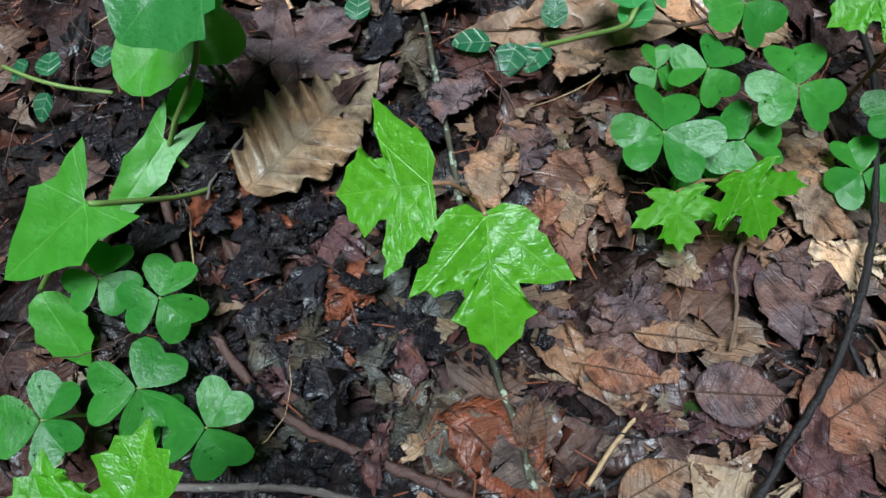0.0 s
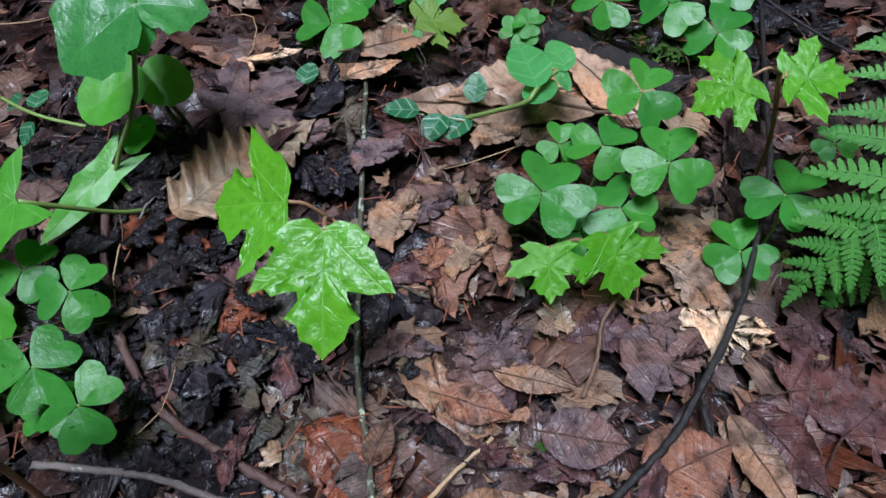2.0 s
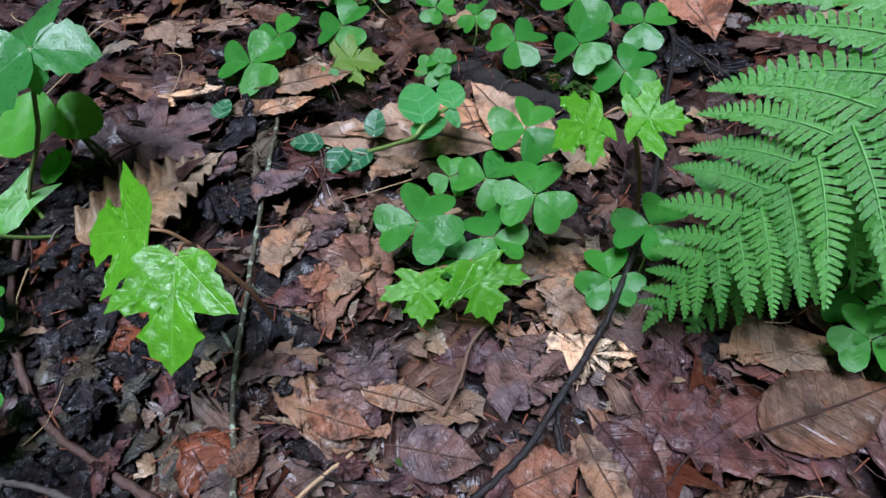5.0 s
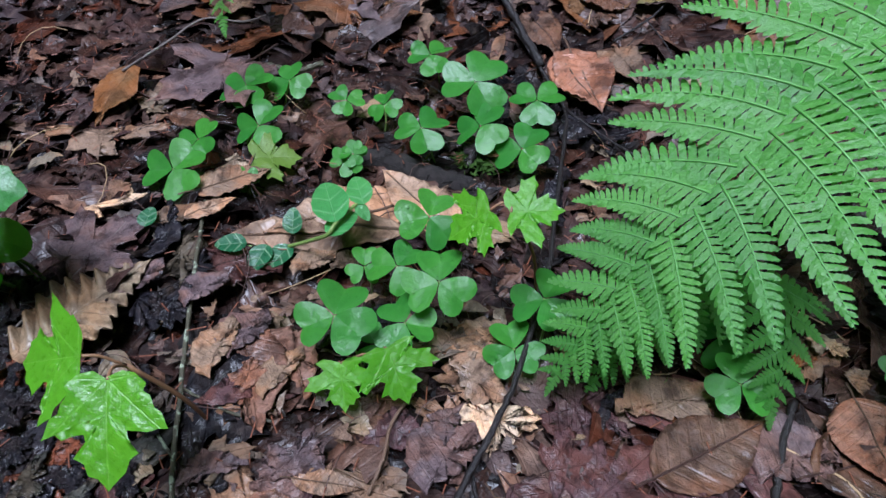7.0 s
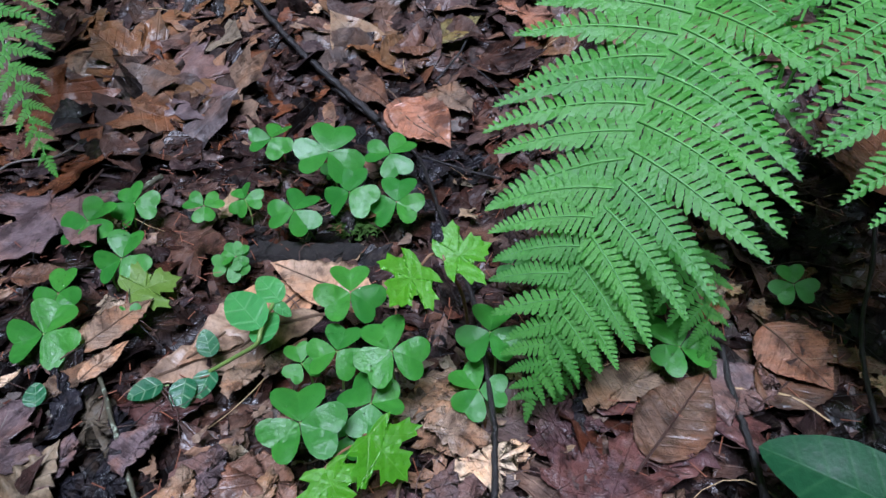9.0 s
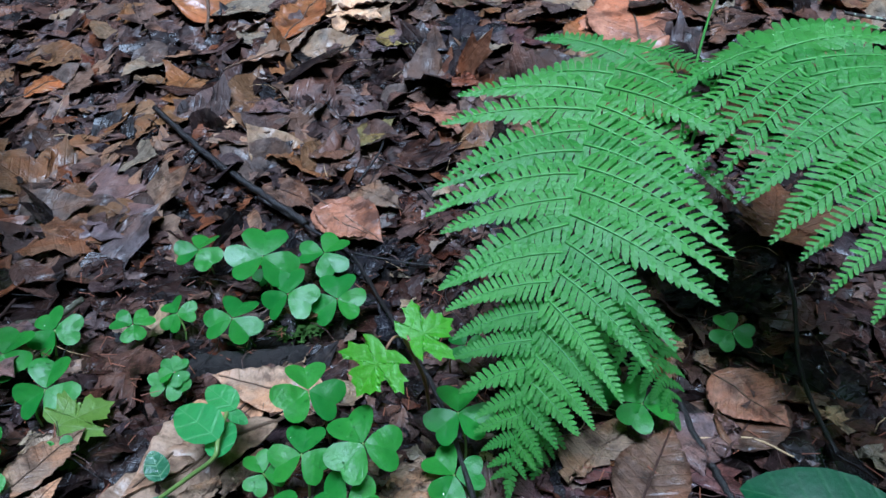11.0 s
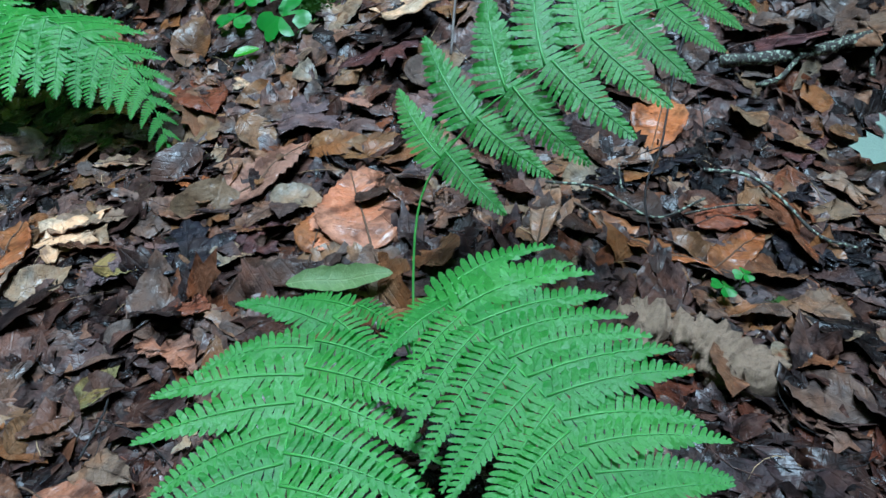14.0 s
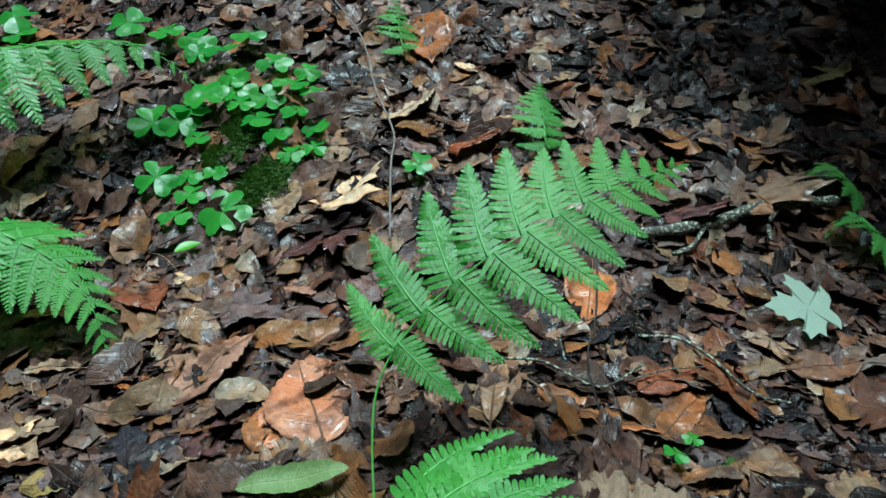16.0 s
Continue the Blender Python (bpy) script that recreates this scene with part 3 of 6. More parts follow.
def carpet(name, poses, label, mat, category="leaves", shapes=TEMPLATES):
    """Many fallen leaves in one mesh."""
    verts, faces, uvs, base = [], [], [], 0
    for m, k in poses:
        v, f, uv = shapes[k]
        a = np.array(m)
        verts.append((v - (0, 0.5, 0)) @ a[:3, :3].T + a[:3, 3])
        faces += [tuple(i + base for i in q) for q in f]
        uvs.append(uv)
        base += len(v)
    me = build_mesh(name, np.concatenate(verts), faces, mat, np.concatenate(uvs))
    tagged(new(name, me), label, category, kind="stuff")


def near_spot(x0, x1, y0, y1):
    return lambda: (rng.uniform(x0, x1), rng.uniform(y0, y1))


def far_spot():
    while True:
        a, d = rng.uniform(-112, 28), 0.5 + 2.1 * rng.random() ** 1.25
        x, y = 0.2 - math.sin(radians(a)) * d, 0.04 + math.cos(radians(a)) * d
        if d > 0.5:
            return x, y


carpet("matted_litter", scatter(rng, 2800, near_spot(-0.42, 0.8, -0.12, 0.95), lambda: rng.uniform(0.04, 0.085), lambda: rng.uniform(-0.014, -0.007), 5), "matted wet dark leaves rotting on the soil", litter_mat, shapes=COARSE)
carpet("leaf_litter", scatter(rng, 2700, near_spot(-0.42, 0.75, -0.12, 0.95), lambda: 0.022 + 0.06 * rng.random() ** 1.2, lambda: rng.uniform(-0.009, 0.0), 8), "wet torn leaf scraps on the forest floor", litter_mat)
carpet("matted_litter", scatter(rng, 5200, far_spot, lambda: rng.uniform(0.06, 0.11), lambda: rng.uniform(-0.012, 0.0), 7), "matted brown leaves under the looser litter", far_litter_mat, shapes=COARSE)
carpet("leaf_litter", scatter(rng, 6200, far_spot, lambda: 0.03 + 0.075 * rng.random() ** 1.2, lambda: rng.uniform(-0.008, 0.006), 11), "deep litter of brown fallen leaves", far_litter_mat)
carpet("fallen_leaves", [(m, rng.randrange(8) if rng.random() < 0.5 else rng.randrange(len(TEMPLATES))) for m, k in scatter(rng, 1000, far_spot, lambda: rng.uniform(0.04, 0.10), lambda: rng.uniform(0.004, 0.013), 13)], "orange and tan leaves fallen lately on the litter", fallen_carpet_mat)


def around():
    while True:
        x, y = rng.uniform(-2.2, 2.6), rng.uniform(-1.8, 2.9)
        if math.hypot(x - 0.3, y - 0.5) < 2.3 and not (-0.4 < x < 0.75 and -0.1 < y < 0.9):
            return x, y


carpet("leaf_litter", scatter(rng, 3600, around, lambda: rng.uniform(0.05, 0.11), lambda: rng.uniform(-0.01, 0.002), 10), "brown litter of fallen leaves further off", far_litter_mat, shapes=COARSE)
carpet("leaf_crumbs", scatter(rng, 9000, near_spot(-0.36, 0.8, -0.1, 0.8), lambda: 0.003 + 0.014 * rng.random() ** 2, lambda: rng.uniform(-0.004, 0.004), 28), "crumbs and shreds of rotting leaf", litter_mat, shapes=CRUMBS)
carpet("leaf_crumbs", scatter(rng, 4500, far_spot, lambda: 0.006 + 0.022 * rng.random() ** 2, lambda: rng.uniform(0.002, 0.012), 26), "crumbs and torn shreds among the fallen leaves", far_litter_mat, shapes=CRUMBS)

# black patches: wet leaves that also paint shade into hollows and the bank
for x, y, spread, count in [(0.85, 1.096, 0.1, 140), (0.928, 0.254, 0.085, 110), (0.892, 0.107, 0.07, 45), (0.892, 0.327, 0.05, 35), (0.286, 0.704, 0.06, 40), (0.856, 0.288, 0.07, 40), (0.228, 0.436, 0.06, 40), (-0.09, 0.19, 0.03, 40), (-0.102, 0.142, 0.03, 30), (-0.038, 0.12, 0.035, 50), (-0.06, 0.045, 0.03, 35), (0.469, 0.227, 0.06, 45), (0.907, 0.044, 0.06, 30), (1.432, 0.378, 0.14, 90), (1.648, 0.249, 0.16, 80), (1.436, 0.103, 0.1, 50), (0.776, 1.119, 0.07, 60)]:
    carpet("sodden_leaves", scatter(rng, count, lambda: (rng.gauss(x, spread * 0.5), rng.gauss(y, spread * 0.5)), lambda: min(0.07, rng.uniform(0.2, 0.7) * spread), lambda: rng.uniform(0.0, 0.010), 10), "black sodden leaves that also paint in a hollow's shade", sodden_shade_mat)

# ---- single fallen leaves that lie on top ----
single_meshes = {m: [build_mesh("dead_leaf", v - (0, 0.5, 0), f, m, uv) for v, f, uv in TEMPLATES] for m in (pale_piece_mat, fallen_mat)}


def strew(count, where, size, lift, tilt, label, mat, whole=False):
    for m, k in scatter(rng, count, where, size, lift, tilt):
        ob = new("dead_leaf", single_meshes[mat][(rng.randrange(8) if rng.random() < 0.7 else rng.randrange(17)) if whole else k])
        ob.matrix_basis = m
        tagged(ob, label, "leaf", "fallen leaves")


carpet("leaf_scraps", scatter(rng, 140, near_spot(-0.3, 0.45, -0.02, 0.6), lambda: rng.uniform(0.02, 0.045), lambda: rng.uniform(0.002, 0.006), 9), "wet torn brown leaf scraps flattened on the soil", litter_mat)
carpet("leaf_scraps", scatter(rng, 110, near_spot(-0.2, 0.42, 0.03, 0.46), lambda: rng.uniform(0.015, 0.042), lambda: rng.uniform(0.0, 0.006), 11), "pale torn leaf scraps on the litter", pale_carpet_mat)
carpet("leaf_shreds", scatter(rng, 260, near_spot(0.0, 0.24, 0.0, 0.22), lambda: rng.uniform(0.004, 0.014), lambda: rng.uniform(0.006, 0.012), 24), "small pale shreds of leaf on the litter", pale_carpet_mat)
carpet("fallen_leaves", [(m, rng.randrange(9)) for m, k in scatter(rng, 70, near_spot(0.55, 1.5, 0.05, 1.25), lambda: rng.uniform(0.045, 0.09), lambda: rng.uniform(0.008, 0.018), 15)], "curled tan and brown leaves on the litter", fallen_carpet_mat)
strew(24, near_spot(0.035, 0.225, 0.02, 0.2), lambda: rng.uniform(0.012, 0.036), lambda: rng.uniform(0.004, 0.01), 14, "wet pale torn leaf scrap on dark litter", pale_piece_mat)
strew(42, near_spot(0.52, 1.4, 0.02, 1.2), lambda: rng.uniform(0.045, 0.10), lambda: rng.uniform(0.008, 0.018), 15, "curled brown fallen leaf on the litter", fallen_mat, True)
strew(12, near_spot(-0.15, 0.4, 0.3, 0.8), lambda: rng.uniform(0.035, 0.07), lambda: rng.uniform(0.008, 0.016), 12, "brown fallen leaf on the litter", fallen_mat, True)


def hero_leaf(kind, tint, base, tip, width, lean, bend, seed, label=""):
    """One well-seen dead leaf from its stalk end to its tip. bend: how strongly it curls."""
    r = random.Random(seed)
    if kind == "beech":
        v, f, uv = beech_blade(r, width, 8, bend, 34, 5, 0.014)
    elif kind == "ribbed":
        v, f, uv = strip(90, lambda v: beech_width(width, 8, 0.03)(v) * (1 + 0.12 * math.sin(23 * v) * math.sin(9 * v)), 8, lambda u, v: 0.042 * math.sin((v - 0.45 * abs(u)) * 10 * 2 * math.pi) * min(1, 5 * abs(u)) + 0.12 * abs(u) + 0.25 * u * (v - 0.5))
    elif kind == "maple":
        v, f, uv = maple_blade(r, bend, 5, 0.05)
        v = [(x * width / 0.5, y, z) for x, y, z in v]
    else:
        v, f, uv = scrap_blade(r, 6, 0.05)
        wide = max(0.3, np.ptp([x for x, y, z in v]))
        v = [(x * 2 * width / wide, y, z * bend) for x, y, z in v]
    me = build_mesh("dead_leaf", v, f, dead[tint, "palm" if kind == "maple" else "feather"], uv)
    ob = new("dead_leaf", me)
    ob.matrix_basis = frame_from(base, tip, (math.sin(radians(lean)), 0.0, 1.0))
    words = {"beech": "toothed oval leaf", "ribbed": "leaf with strongly ribbed veins", "maple": "lobed maple leaf", "scrap": "torn leaf scrap"}[kind]
    tagged(ob, label or "%s dead %s lying on the litter" % (TINTS[tint][1], words), "leaf", "fallen leaves")
    if kind == "beech":
        rows = 34
        wide = len(v) // (rows + 1)
        spine = [Vector(v[i * wide + wide // 2]) + Vector((0, 0, 0.004)) for i in range(0, rows - 1, 2)]
        spine = [spine[0] + Vector((0.02 * bend, -0.16, 0.02)), spine[0] + Vector((0, -0.07, 0.012)), *spine]
        sv, sf = tube(spine, [0.011 - 0.007 * i / len(spine) for i in range(len(spine))], 6)
        part("midrib", build_mesh("midrib", sv, sf, bark["brown" if tint in ("rust", "purple", "black", "brown") else "rib"]), ob, "thin stalk and midrib")
    elif kind == "maple":
        x, y, z = v[-len(v) // 5]
        sv, sf = tube([(0.0, 0.06, z + 0.01), (0.0, -0.03, z + 0.008), (0.03, -0.18, z + 0.02), (0.09, -0.36, z + 0.012)], [0.010, 0.011, 0.010, 0.012], 6)
        part("stalk", build_mesh("stalk", sv, sf, bark["brown"]), ob, "thin dry leaf stalk")
    mod = ob.modifiers.new("thickness", "SOLIDIFY")
    mod.thickness = 0.008
    return ob


def lay(kind, tint, rows, lift=0.006):
    """Rows of x, y of the stalk end, x, y of the tip, half width, lean, bend."""
    for i, (x0, y0, x1, y1, w, lean, bend) in enumerate(rows):
        hero_leaf(kind, tint, (x0, y0, float(land(x0, y0)) + lift), (x1, y1, float(land(x1, y1)) + lift), w, lean, bend, 31 * i + len(tint) * 7 + len(kind))


lay("ribbed", "stripe", [
    (-0.0565, 0.166, -0.0052, 0.2318, 0.27, 0, 0.5),
], 0.016)
lay("beech", "brown", [
    (0.3404, 0.1193, 0.406, 0.1357, 0.29, 0, 0.42),
], 0.012)
lay("beech", "buff", [
    (0.1356, 0.2703, 0.0248, 0.2545, 0.13, 0, 0.98),
    (0.1467, 0.3165, 0.0512, 0.257, 0.16, 10, 0.7),
    (0.168, 0.2738, 0.1152, 0.3336, 0.22, 0, 0.7),
], 0.012)
lay("scrap", "cream", [
    (0.1701, 0.1457, 0.2045, 0.1311, 0.38, 0, 0.15),
    (-0.0746, 0.2656, -0.02, 0.2851, 0.2, 0, 0.6),
    (0.0264, 0.3452, 0.0032, 0.3042, 0.2, 0, 0.6),
], 0.011)
lay("beech", "brown", [
    (0.547, 0.642, 0.513, 0.721, 0.24, 0, 0.8),
    (0.966, 0.078, 1.013, 0.006, 0.36, 0, 0.6),
    (0.705, 0.517, 0.688, 0.442, 0.3, 0, 0.8),
    (0.602, 0.595, 0.55, 0.593, 0.28, 0, 0.8),
    (0.271, 0.571, 0.326, 0.539, 0.24, 0, 0.9),
    (0.228, 0.548, 0.255, 0.495, 0.28, 0, 0.8),
], 0.015)
# black scraps standing in for the shade in the bank's hollows
lay("scrap", "black", [
    (0.821, 1.16, 0.879, 1.114, 0.42, 0, 0.7),
    (0.81, 1.075, 0.862, 1.039, 0.42, 0, 0.7),
    (0.753, 1.115, 0.799, 1.048, 0.42, 0, 0.7),
    (0.808, 1.005, 0.817, 1.112, 0.42, 0, 0.7),
    (0.763, 1.187, 0.798, 1.13, 0.42, 0, 0.7),
    (0.887, 0.303, 0.96, 0.283, 0.42, 0, 0.7),
    (0.871, 0.343, 0.852, 0.295, 0.42, 0, 0.7),
    (0.88, 0.122, 0.883, 0.068, 0.42, 0, 0.7),
    (0.885, 0.15, 0.849, 0.1, 0.42, 0, 0.7),
    (0.856, 0.096, 0.929, 0.063, 0.42, 0, 0.7),
], 0.014)
# larger wet leaves pressed flat round the seedlings
lay("scrap", "cream", [
    (0.169, 0.1479, 0.2072, 0.1349, 0.36, 0, 0.2),
], 0.013)
lay("scrap", "tan", [
    (0.1593, 0.1773, 0.1955, 0.1572, 0.4, 0, 0.3),
    (0.1626, 0.1948, 0.188, 0.1768, 0.4, 0, 0.3),
], 0.013)
lay("beech", "tan", [
    (0.0919, 0.1094, 0.1253, 0.1062, 0.18, 0, 0.7),
    (0.185, 0.1032, 0.2078, 0.0636, 0.17, 0, 0.5),
    (0.0807, 0.0493, 0.1071, 0.0629, 0.28, 0, 0.4),
], 0.013)
lay("scrap", "pink", [
    (0.0592, 0.196, 0.0791, 0.1336, 0.22, 0, 0.3),
    (0.0517, 0.1536, 0.0712, 0.1713, 0.35, 0, 0.3),
    (0.0726, 0.1938, 0.1014, 0.1552, 0.25, 0, 0.3),
], 0.013)
lay("scrap", "grey", [
    (0.1452, 0.1103, 0.1714, 0.1437, 0.4, 0, 0.2),
    (0.073, 0.1161, 0.1107, 0.1268, 0.3, 0, 0.3),
    (0.0379, 0.109, 0.0696, 0.1224, 0.25, 0, 0.4),
    (0.1529, 0.1314, 0.1768, 0.154, 0.3, 0, 0.3),
], 0.013)
lay("beech", "pink", [
    (0.0724, 0.0967, 0.1009, 0.0917, 0.28, 0, 0.6),
    (0.1513, 0.0727, 0.1853, 0.0921, 0.4, 0, 0.3),
], 0.013)
lay("beech", "grey", [
    (0.1116, 0.0871, 0.1467, 0.0858, 0.33, 0, 0.3),
], 0.013)
lay("maple", "purple", [
    (0.2313, 0.1023, 0.2694, 0.1346, 0.36, 0, 0.3),
    (0.146, 0.057, 0.1781, 0.0652, 0.5, 0, 0.3),
    (0.2124, 0.1176, 0.2452, 0.1253, 0.45, 0, 0.3),
], 0.013)
lay("beech", "purple", [
    (0.1925, 0.1094, 0.2201, 0.0749, 0.26, 0, 0.3),
], 0.013)
lay("scrap", "purple", [
    (0.2087, 0.1366, 0.25, 0.1685, 0.35, 0, 0.3),
    (0.0408, 0.1429, 0.0639, 0.1586, 0.35, 0, 0.4),
    (0.0838, 0.0733, 0.1049, 0.0851, 0.35, 0, 0.4),
    (-0.0082, 0.0587, 0.0106, 0.0741, 0.4, 0, 0.5),
], 0.013)
lay("beech", "brown", [
    (0.049, 0.067, 0.0544, 0.086, 0.3, 0, 0.5),
], 0.013)
# black scraps that paint the dark hollow behind the herb
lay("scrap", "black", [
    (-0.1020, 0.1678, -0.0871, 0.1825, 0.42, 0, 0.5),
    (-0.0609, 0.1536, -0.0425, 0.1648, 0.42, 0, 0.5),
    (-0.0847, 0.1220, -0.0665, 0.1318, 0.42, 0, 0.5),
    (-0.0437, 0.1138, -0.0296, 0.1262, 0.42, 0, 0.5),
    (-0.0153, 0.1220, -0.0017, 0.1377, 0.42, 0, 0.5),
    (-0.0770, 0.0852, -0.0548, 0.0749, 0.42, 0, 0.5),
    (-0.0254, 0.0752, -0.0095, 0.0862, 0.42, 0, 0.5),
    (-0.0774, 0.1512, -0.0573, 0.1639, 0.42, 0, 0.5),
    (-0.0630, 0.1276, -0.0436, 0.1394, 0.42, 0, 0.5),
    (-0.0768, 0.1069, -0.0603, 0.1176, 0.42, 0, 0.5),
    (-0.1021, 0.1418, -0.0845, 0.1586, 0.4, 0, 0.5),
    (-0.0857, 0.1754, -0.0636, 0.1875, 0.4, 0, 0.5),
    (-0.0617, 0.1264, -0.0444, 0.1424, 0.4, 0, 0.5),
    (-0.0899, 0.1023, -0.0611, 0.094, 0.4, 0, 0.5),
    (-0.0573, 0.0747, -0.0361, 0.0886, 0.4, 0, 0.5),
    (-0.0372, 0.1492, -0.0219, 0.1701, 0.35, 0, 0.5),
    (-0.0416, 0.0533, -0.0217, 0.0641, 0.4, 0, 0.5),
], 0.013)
lay("scrap", "mould", [
    (-0.035, 0.0962, -0.0187, 0.1161, 0.4, 0, 0.5),
    (-0.0095, 0.0862, 0.0124, 0.1035, 0.4, 0, 0.5),
], 0.013)
lay("maple", "grey", [(-0.0552, 0.2330, -0.0177, 0.2697, 0.45, 0, 0.3)], 0.014)
lay("beech", "tan", [(0.0004, 0.2923, 0.0434, 0.3235, 0.25, 0, 0.5)], 0.014)
lay("scrap", "buff", [(0.0373, 0.1593, 0.0437, 0.1968, 0.3, 0, 0.3)], 0.014)
lay("scrap", "grey", [(0.0437, 0.1742, 0.0609, 0.2037, 0.4, 0, 0.3)], 0.014)
lay("scrap", "buff", [(0.0707, 0.2316, 0.0938, 0.2510, 0.3, 0, 0.3)], 0.014)
lay("scrap", "buff", [(0.0676, 0.1502, 0.0846, 0.1806, 0.25, 0, 0.3)], 0.014)
lay("scrap", "grey", [(0.0160, 0.2046, 0.0348, 0.2292, 0.35, 0, 0.4)], 0.014)
lay("scrap", "tan", [(0.0970, 0.2325, 0.1203, 0.2573, 0.3, 0, 0.4)], 0.014)
lay("scrap", "buff", [(0.1696, 0.1808, 0.1874, 0.2077, 0.4, 0, 0.3)], 0.014)
lay("beech", "buff", [(0.0027, 0.2677, 0.0288, 0.2894, 0.2, 0, 0.5)], 0.014)
lay("scrap", "tan", [(-0.0130, 0.2598, 0.0135, 0.2858, 0.3, 0, 0.4)], 0.014)
lay("scrap", "grey", [(-0.0216, 0.2060, -0.0042, 0.2363, 0.35, 0, 0.4)], 0.014)
lay("beech", "brown", [(0.2613, 0.1152, 0.3245, 0.1471, 0.27, 0, 0.3)], 0.013)
lay("scrap", "tan", [(0.2520, 0.1466, 0.3053, 0.1722, 0.32, 0, 0.4)], 0.013)
lay("scrap", "grey", [(0.3089, 0.1273, 0.3567, 0.1449, 0.4, 0, 0.4)], 0.013)
lay("scrap", "brown", [(0.2146, 0.0666, 0.2721, 0.0828, 0.32, 0, 0.4)], 0.013)
lay("beech", "salmon", [
    (0.604, 0.454, 0.682, 0.56, 0.36, 0, 0.6),
], 0.018)
lay("scrap", "salmon", [
    (0.566, 0.496, 0.63, 0.534, 0.3, 0, 0.7),
], 0.018)
lay("beech", "cream", [
    (1.101, 0.724, 1.213, 0.68, 0.27, 0, 0.8),
    (1.294, 0.694, 1.29, 0.64, 0.3, 0, 0.7),
], 0.015)
lay("beech", "olive", [
    (0.423, 0.679, 0.477, 0.625, 0.3, 0, 0.5),
    (1.559, 0.148, 1.663, 0.083, 0.3, 0, 0.6),
    (0.32, 0.55, 0.373, 0.555, 0.33, 0, 0.5),
], 0.015)
lay("beech", "orange", [
    (0.565, 0.504, 0.63, 0.542, 0.32, 0, 0.8),
    (0.563, 0.733, 0.579, 0.662, 0.2, 0, 0.7),
    (1.4, 0.83, 1.262, 0.723, 0.25, 0, 0.9),
    (1.028, 0.335, 0.928, 0.306, 0.3, 0, 0.8),
    (0.796, 0.314, 0.793, 0.165, 0.13, 0, 1.0),
    (0.795, 0.177, 0.891, 0.155, 0.2, 0, 0.9),
    (0.335, 0.737, 0.422, 0.816, 0.24, 0, 0.9),
    (0.283, 0.846, 0.364, 1.033, 0.26, 0, 0.9),
    (0.45, 0.044, 0.501, 0.022, 0.3, 0, 0.7),
], 0.015)
lay("beech", "pink", [
    (0.375, 0.161, 0.378, 0.109, 0.4, 0, 0.5),
    (0.568, 0.655, 0.694, 0.635, 0.3, 0, 0.8),
    (0.263, 0.501, 0.281, 0.418, 0.28, 0, 0.7),
], 0.015)
lay("beech", "rust", [
    (0.849, 0.216, 0.927, 0.166, 0.25, 0, 0.8),
    (0.697, 0.887, 0.668, 0.79, 0.35, 0, 0.7),
], 0.015)
lay("beech", "tan", [
    (0.425, 0.779, 0.503, 0.721, 0.26, 0, 0.8),
    (0.895, 0.268, 0.882, 0.208, 0.25, 0, 0.8),
    (0.571, 0.788, 0.508, 0.872, 0.12, 0, 0.8),
    (0.721, 0.332, 0.826, 0.374, 0.13, 0, 0.9),
    (0.274, 0.715, 0.381, 0.739, 0.13, 0, 0.9),
], 0.015)
lay("maple", "black", [
    (0.48, 0.596, 0.525, 0.66, 0.5, 0, 0.6),
], 0.015)
lay("maple", "cream", [
    (0.919, 0.713, 1.03, 0.675, 0.42, 0, 0.8),
    (0.405, 0.752, 0.491, 0.754, 0.36, 0, 0.8),
], 0.015)
lay("maple", "grey", [
    (0.726, 0.714, 0.735, 0.623, 0.45, 0, 0.7),
], 0.015)
lay("maple", "purple", [
    (0.907, 0.668, 0.818, 0.71, 0.5, 0, 0.8),
    (1.174, 0.279, 1.258, 0.201, 0.45, 0, 0.6),
    (0.535, 0.576, 0.586, 0.557, 0.5, 0, 0.7),
], 0.015)
lay("maple", "tan", [
    (1.251, 0.2, 1.387, 0.114, 0.5, 0, 0.7),
], 0.015)
lay("scrap", "black", [
    (0.943, 0.156, 0.989, 0.13, 0.4, 0, 0.6),
], 0.015)
lay("scrap", "brown", [
    (0.668, 0.421, 0.735, 0.443, 0.35, 0, 0.7),
    (0.73, 0.175, 0.796, 0.138, 0.4, 0, 0.7),
    (0.278, 0.542, 0.32, 0.522, 0.35, 0, 0.8),
], 0.015)
lay("scrap", "cream", [
    (0.735, 0.823, 0.721, 0.78, 0.35, 0, 0.5),
    (0.221, 0.641, 0.262, 0.634, 0.3, 0, 0.6),
    (0.39, 0.097, 0.423, 0.103, 0.4, 0, 0.5),
    (0.367, 0.203, 0.38, 0.183, 0.35, 0, 0.6),
    (0.542, 0.072, 0.519, 0.044, 0.35, 0, 0.6),
], 0.015)
lay("scrap", "grey", [
    (1.079, 0.62, 1.101, 0.683, 0.4, 0, 0.6),
    (0.854, 0.596, 0.832, 0.524, 0.45, 0, 0.6),
    (0.404, 0.674, 0.5, 0.655, 0.35, 0, 0.6),
    (0.261, 0.661, 0.296, 0.623, 0.4, 0, 0.6),
], 0.015)
lay("scrap", "orange", [
    (0.345, 0.185, 0.366, 0.185, 0.4, 0, 0.6),
], 0.015)
lay("scrap", "pink", [
    (0.61, 0.459, 0.685, 0.563, 0.33, 0, 0.6),
    (0.785, 0.676, 0.803, 0.615, 0.35, 0, 0.6),
    (0.405, 0.564, 0.428, 0.495, 0.36, 0, 0.7),
], 0.015)
lay("scrap", "purple", [
    (1.014, 0.181, 1.082, 0.143, 0.4, 0, 0.6),
], 0.015)
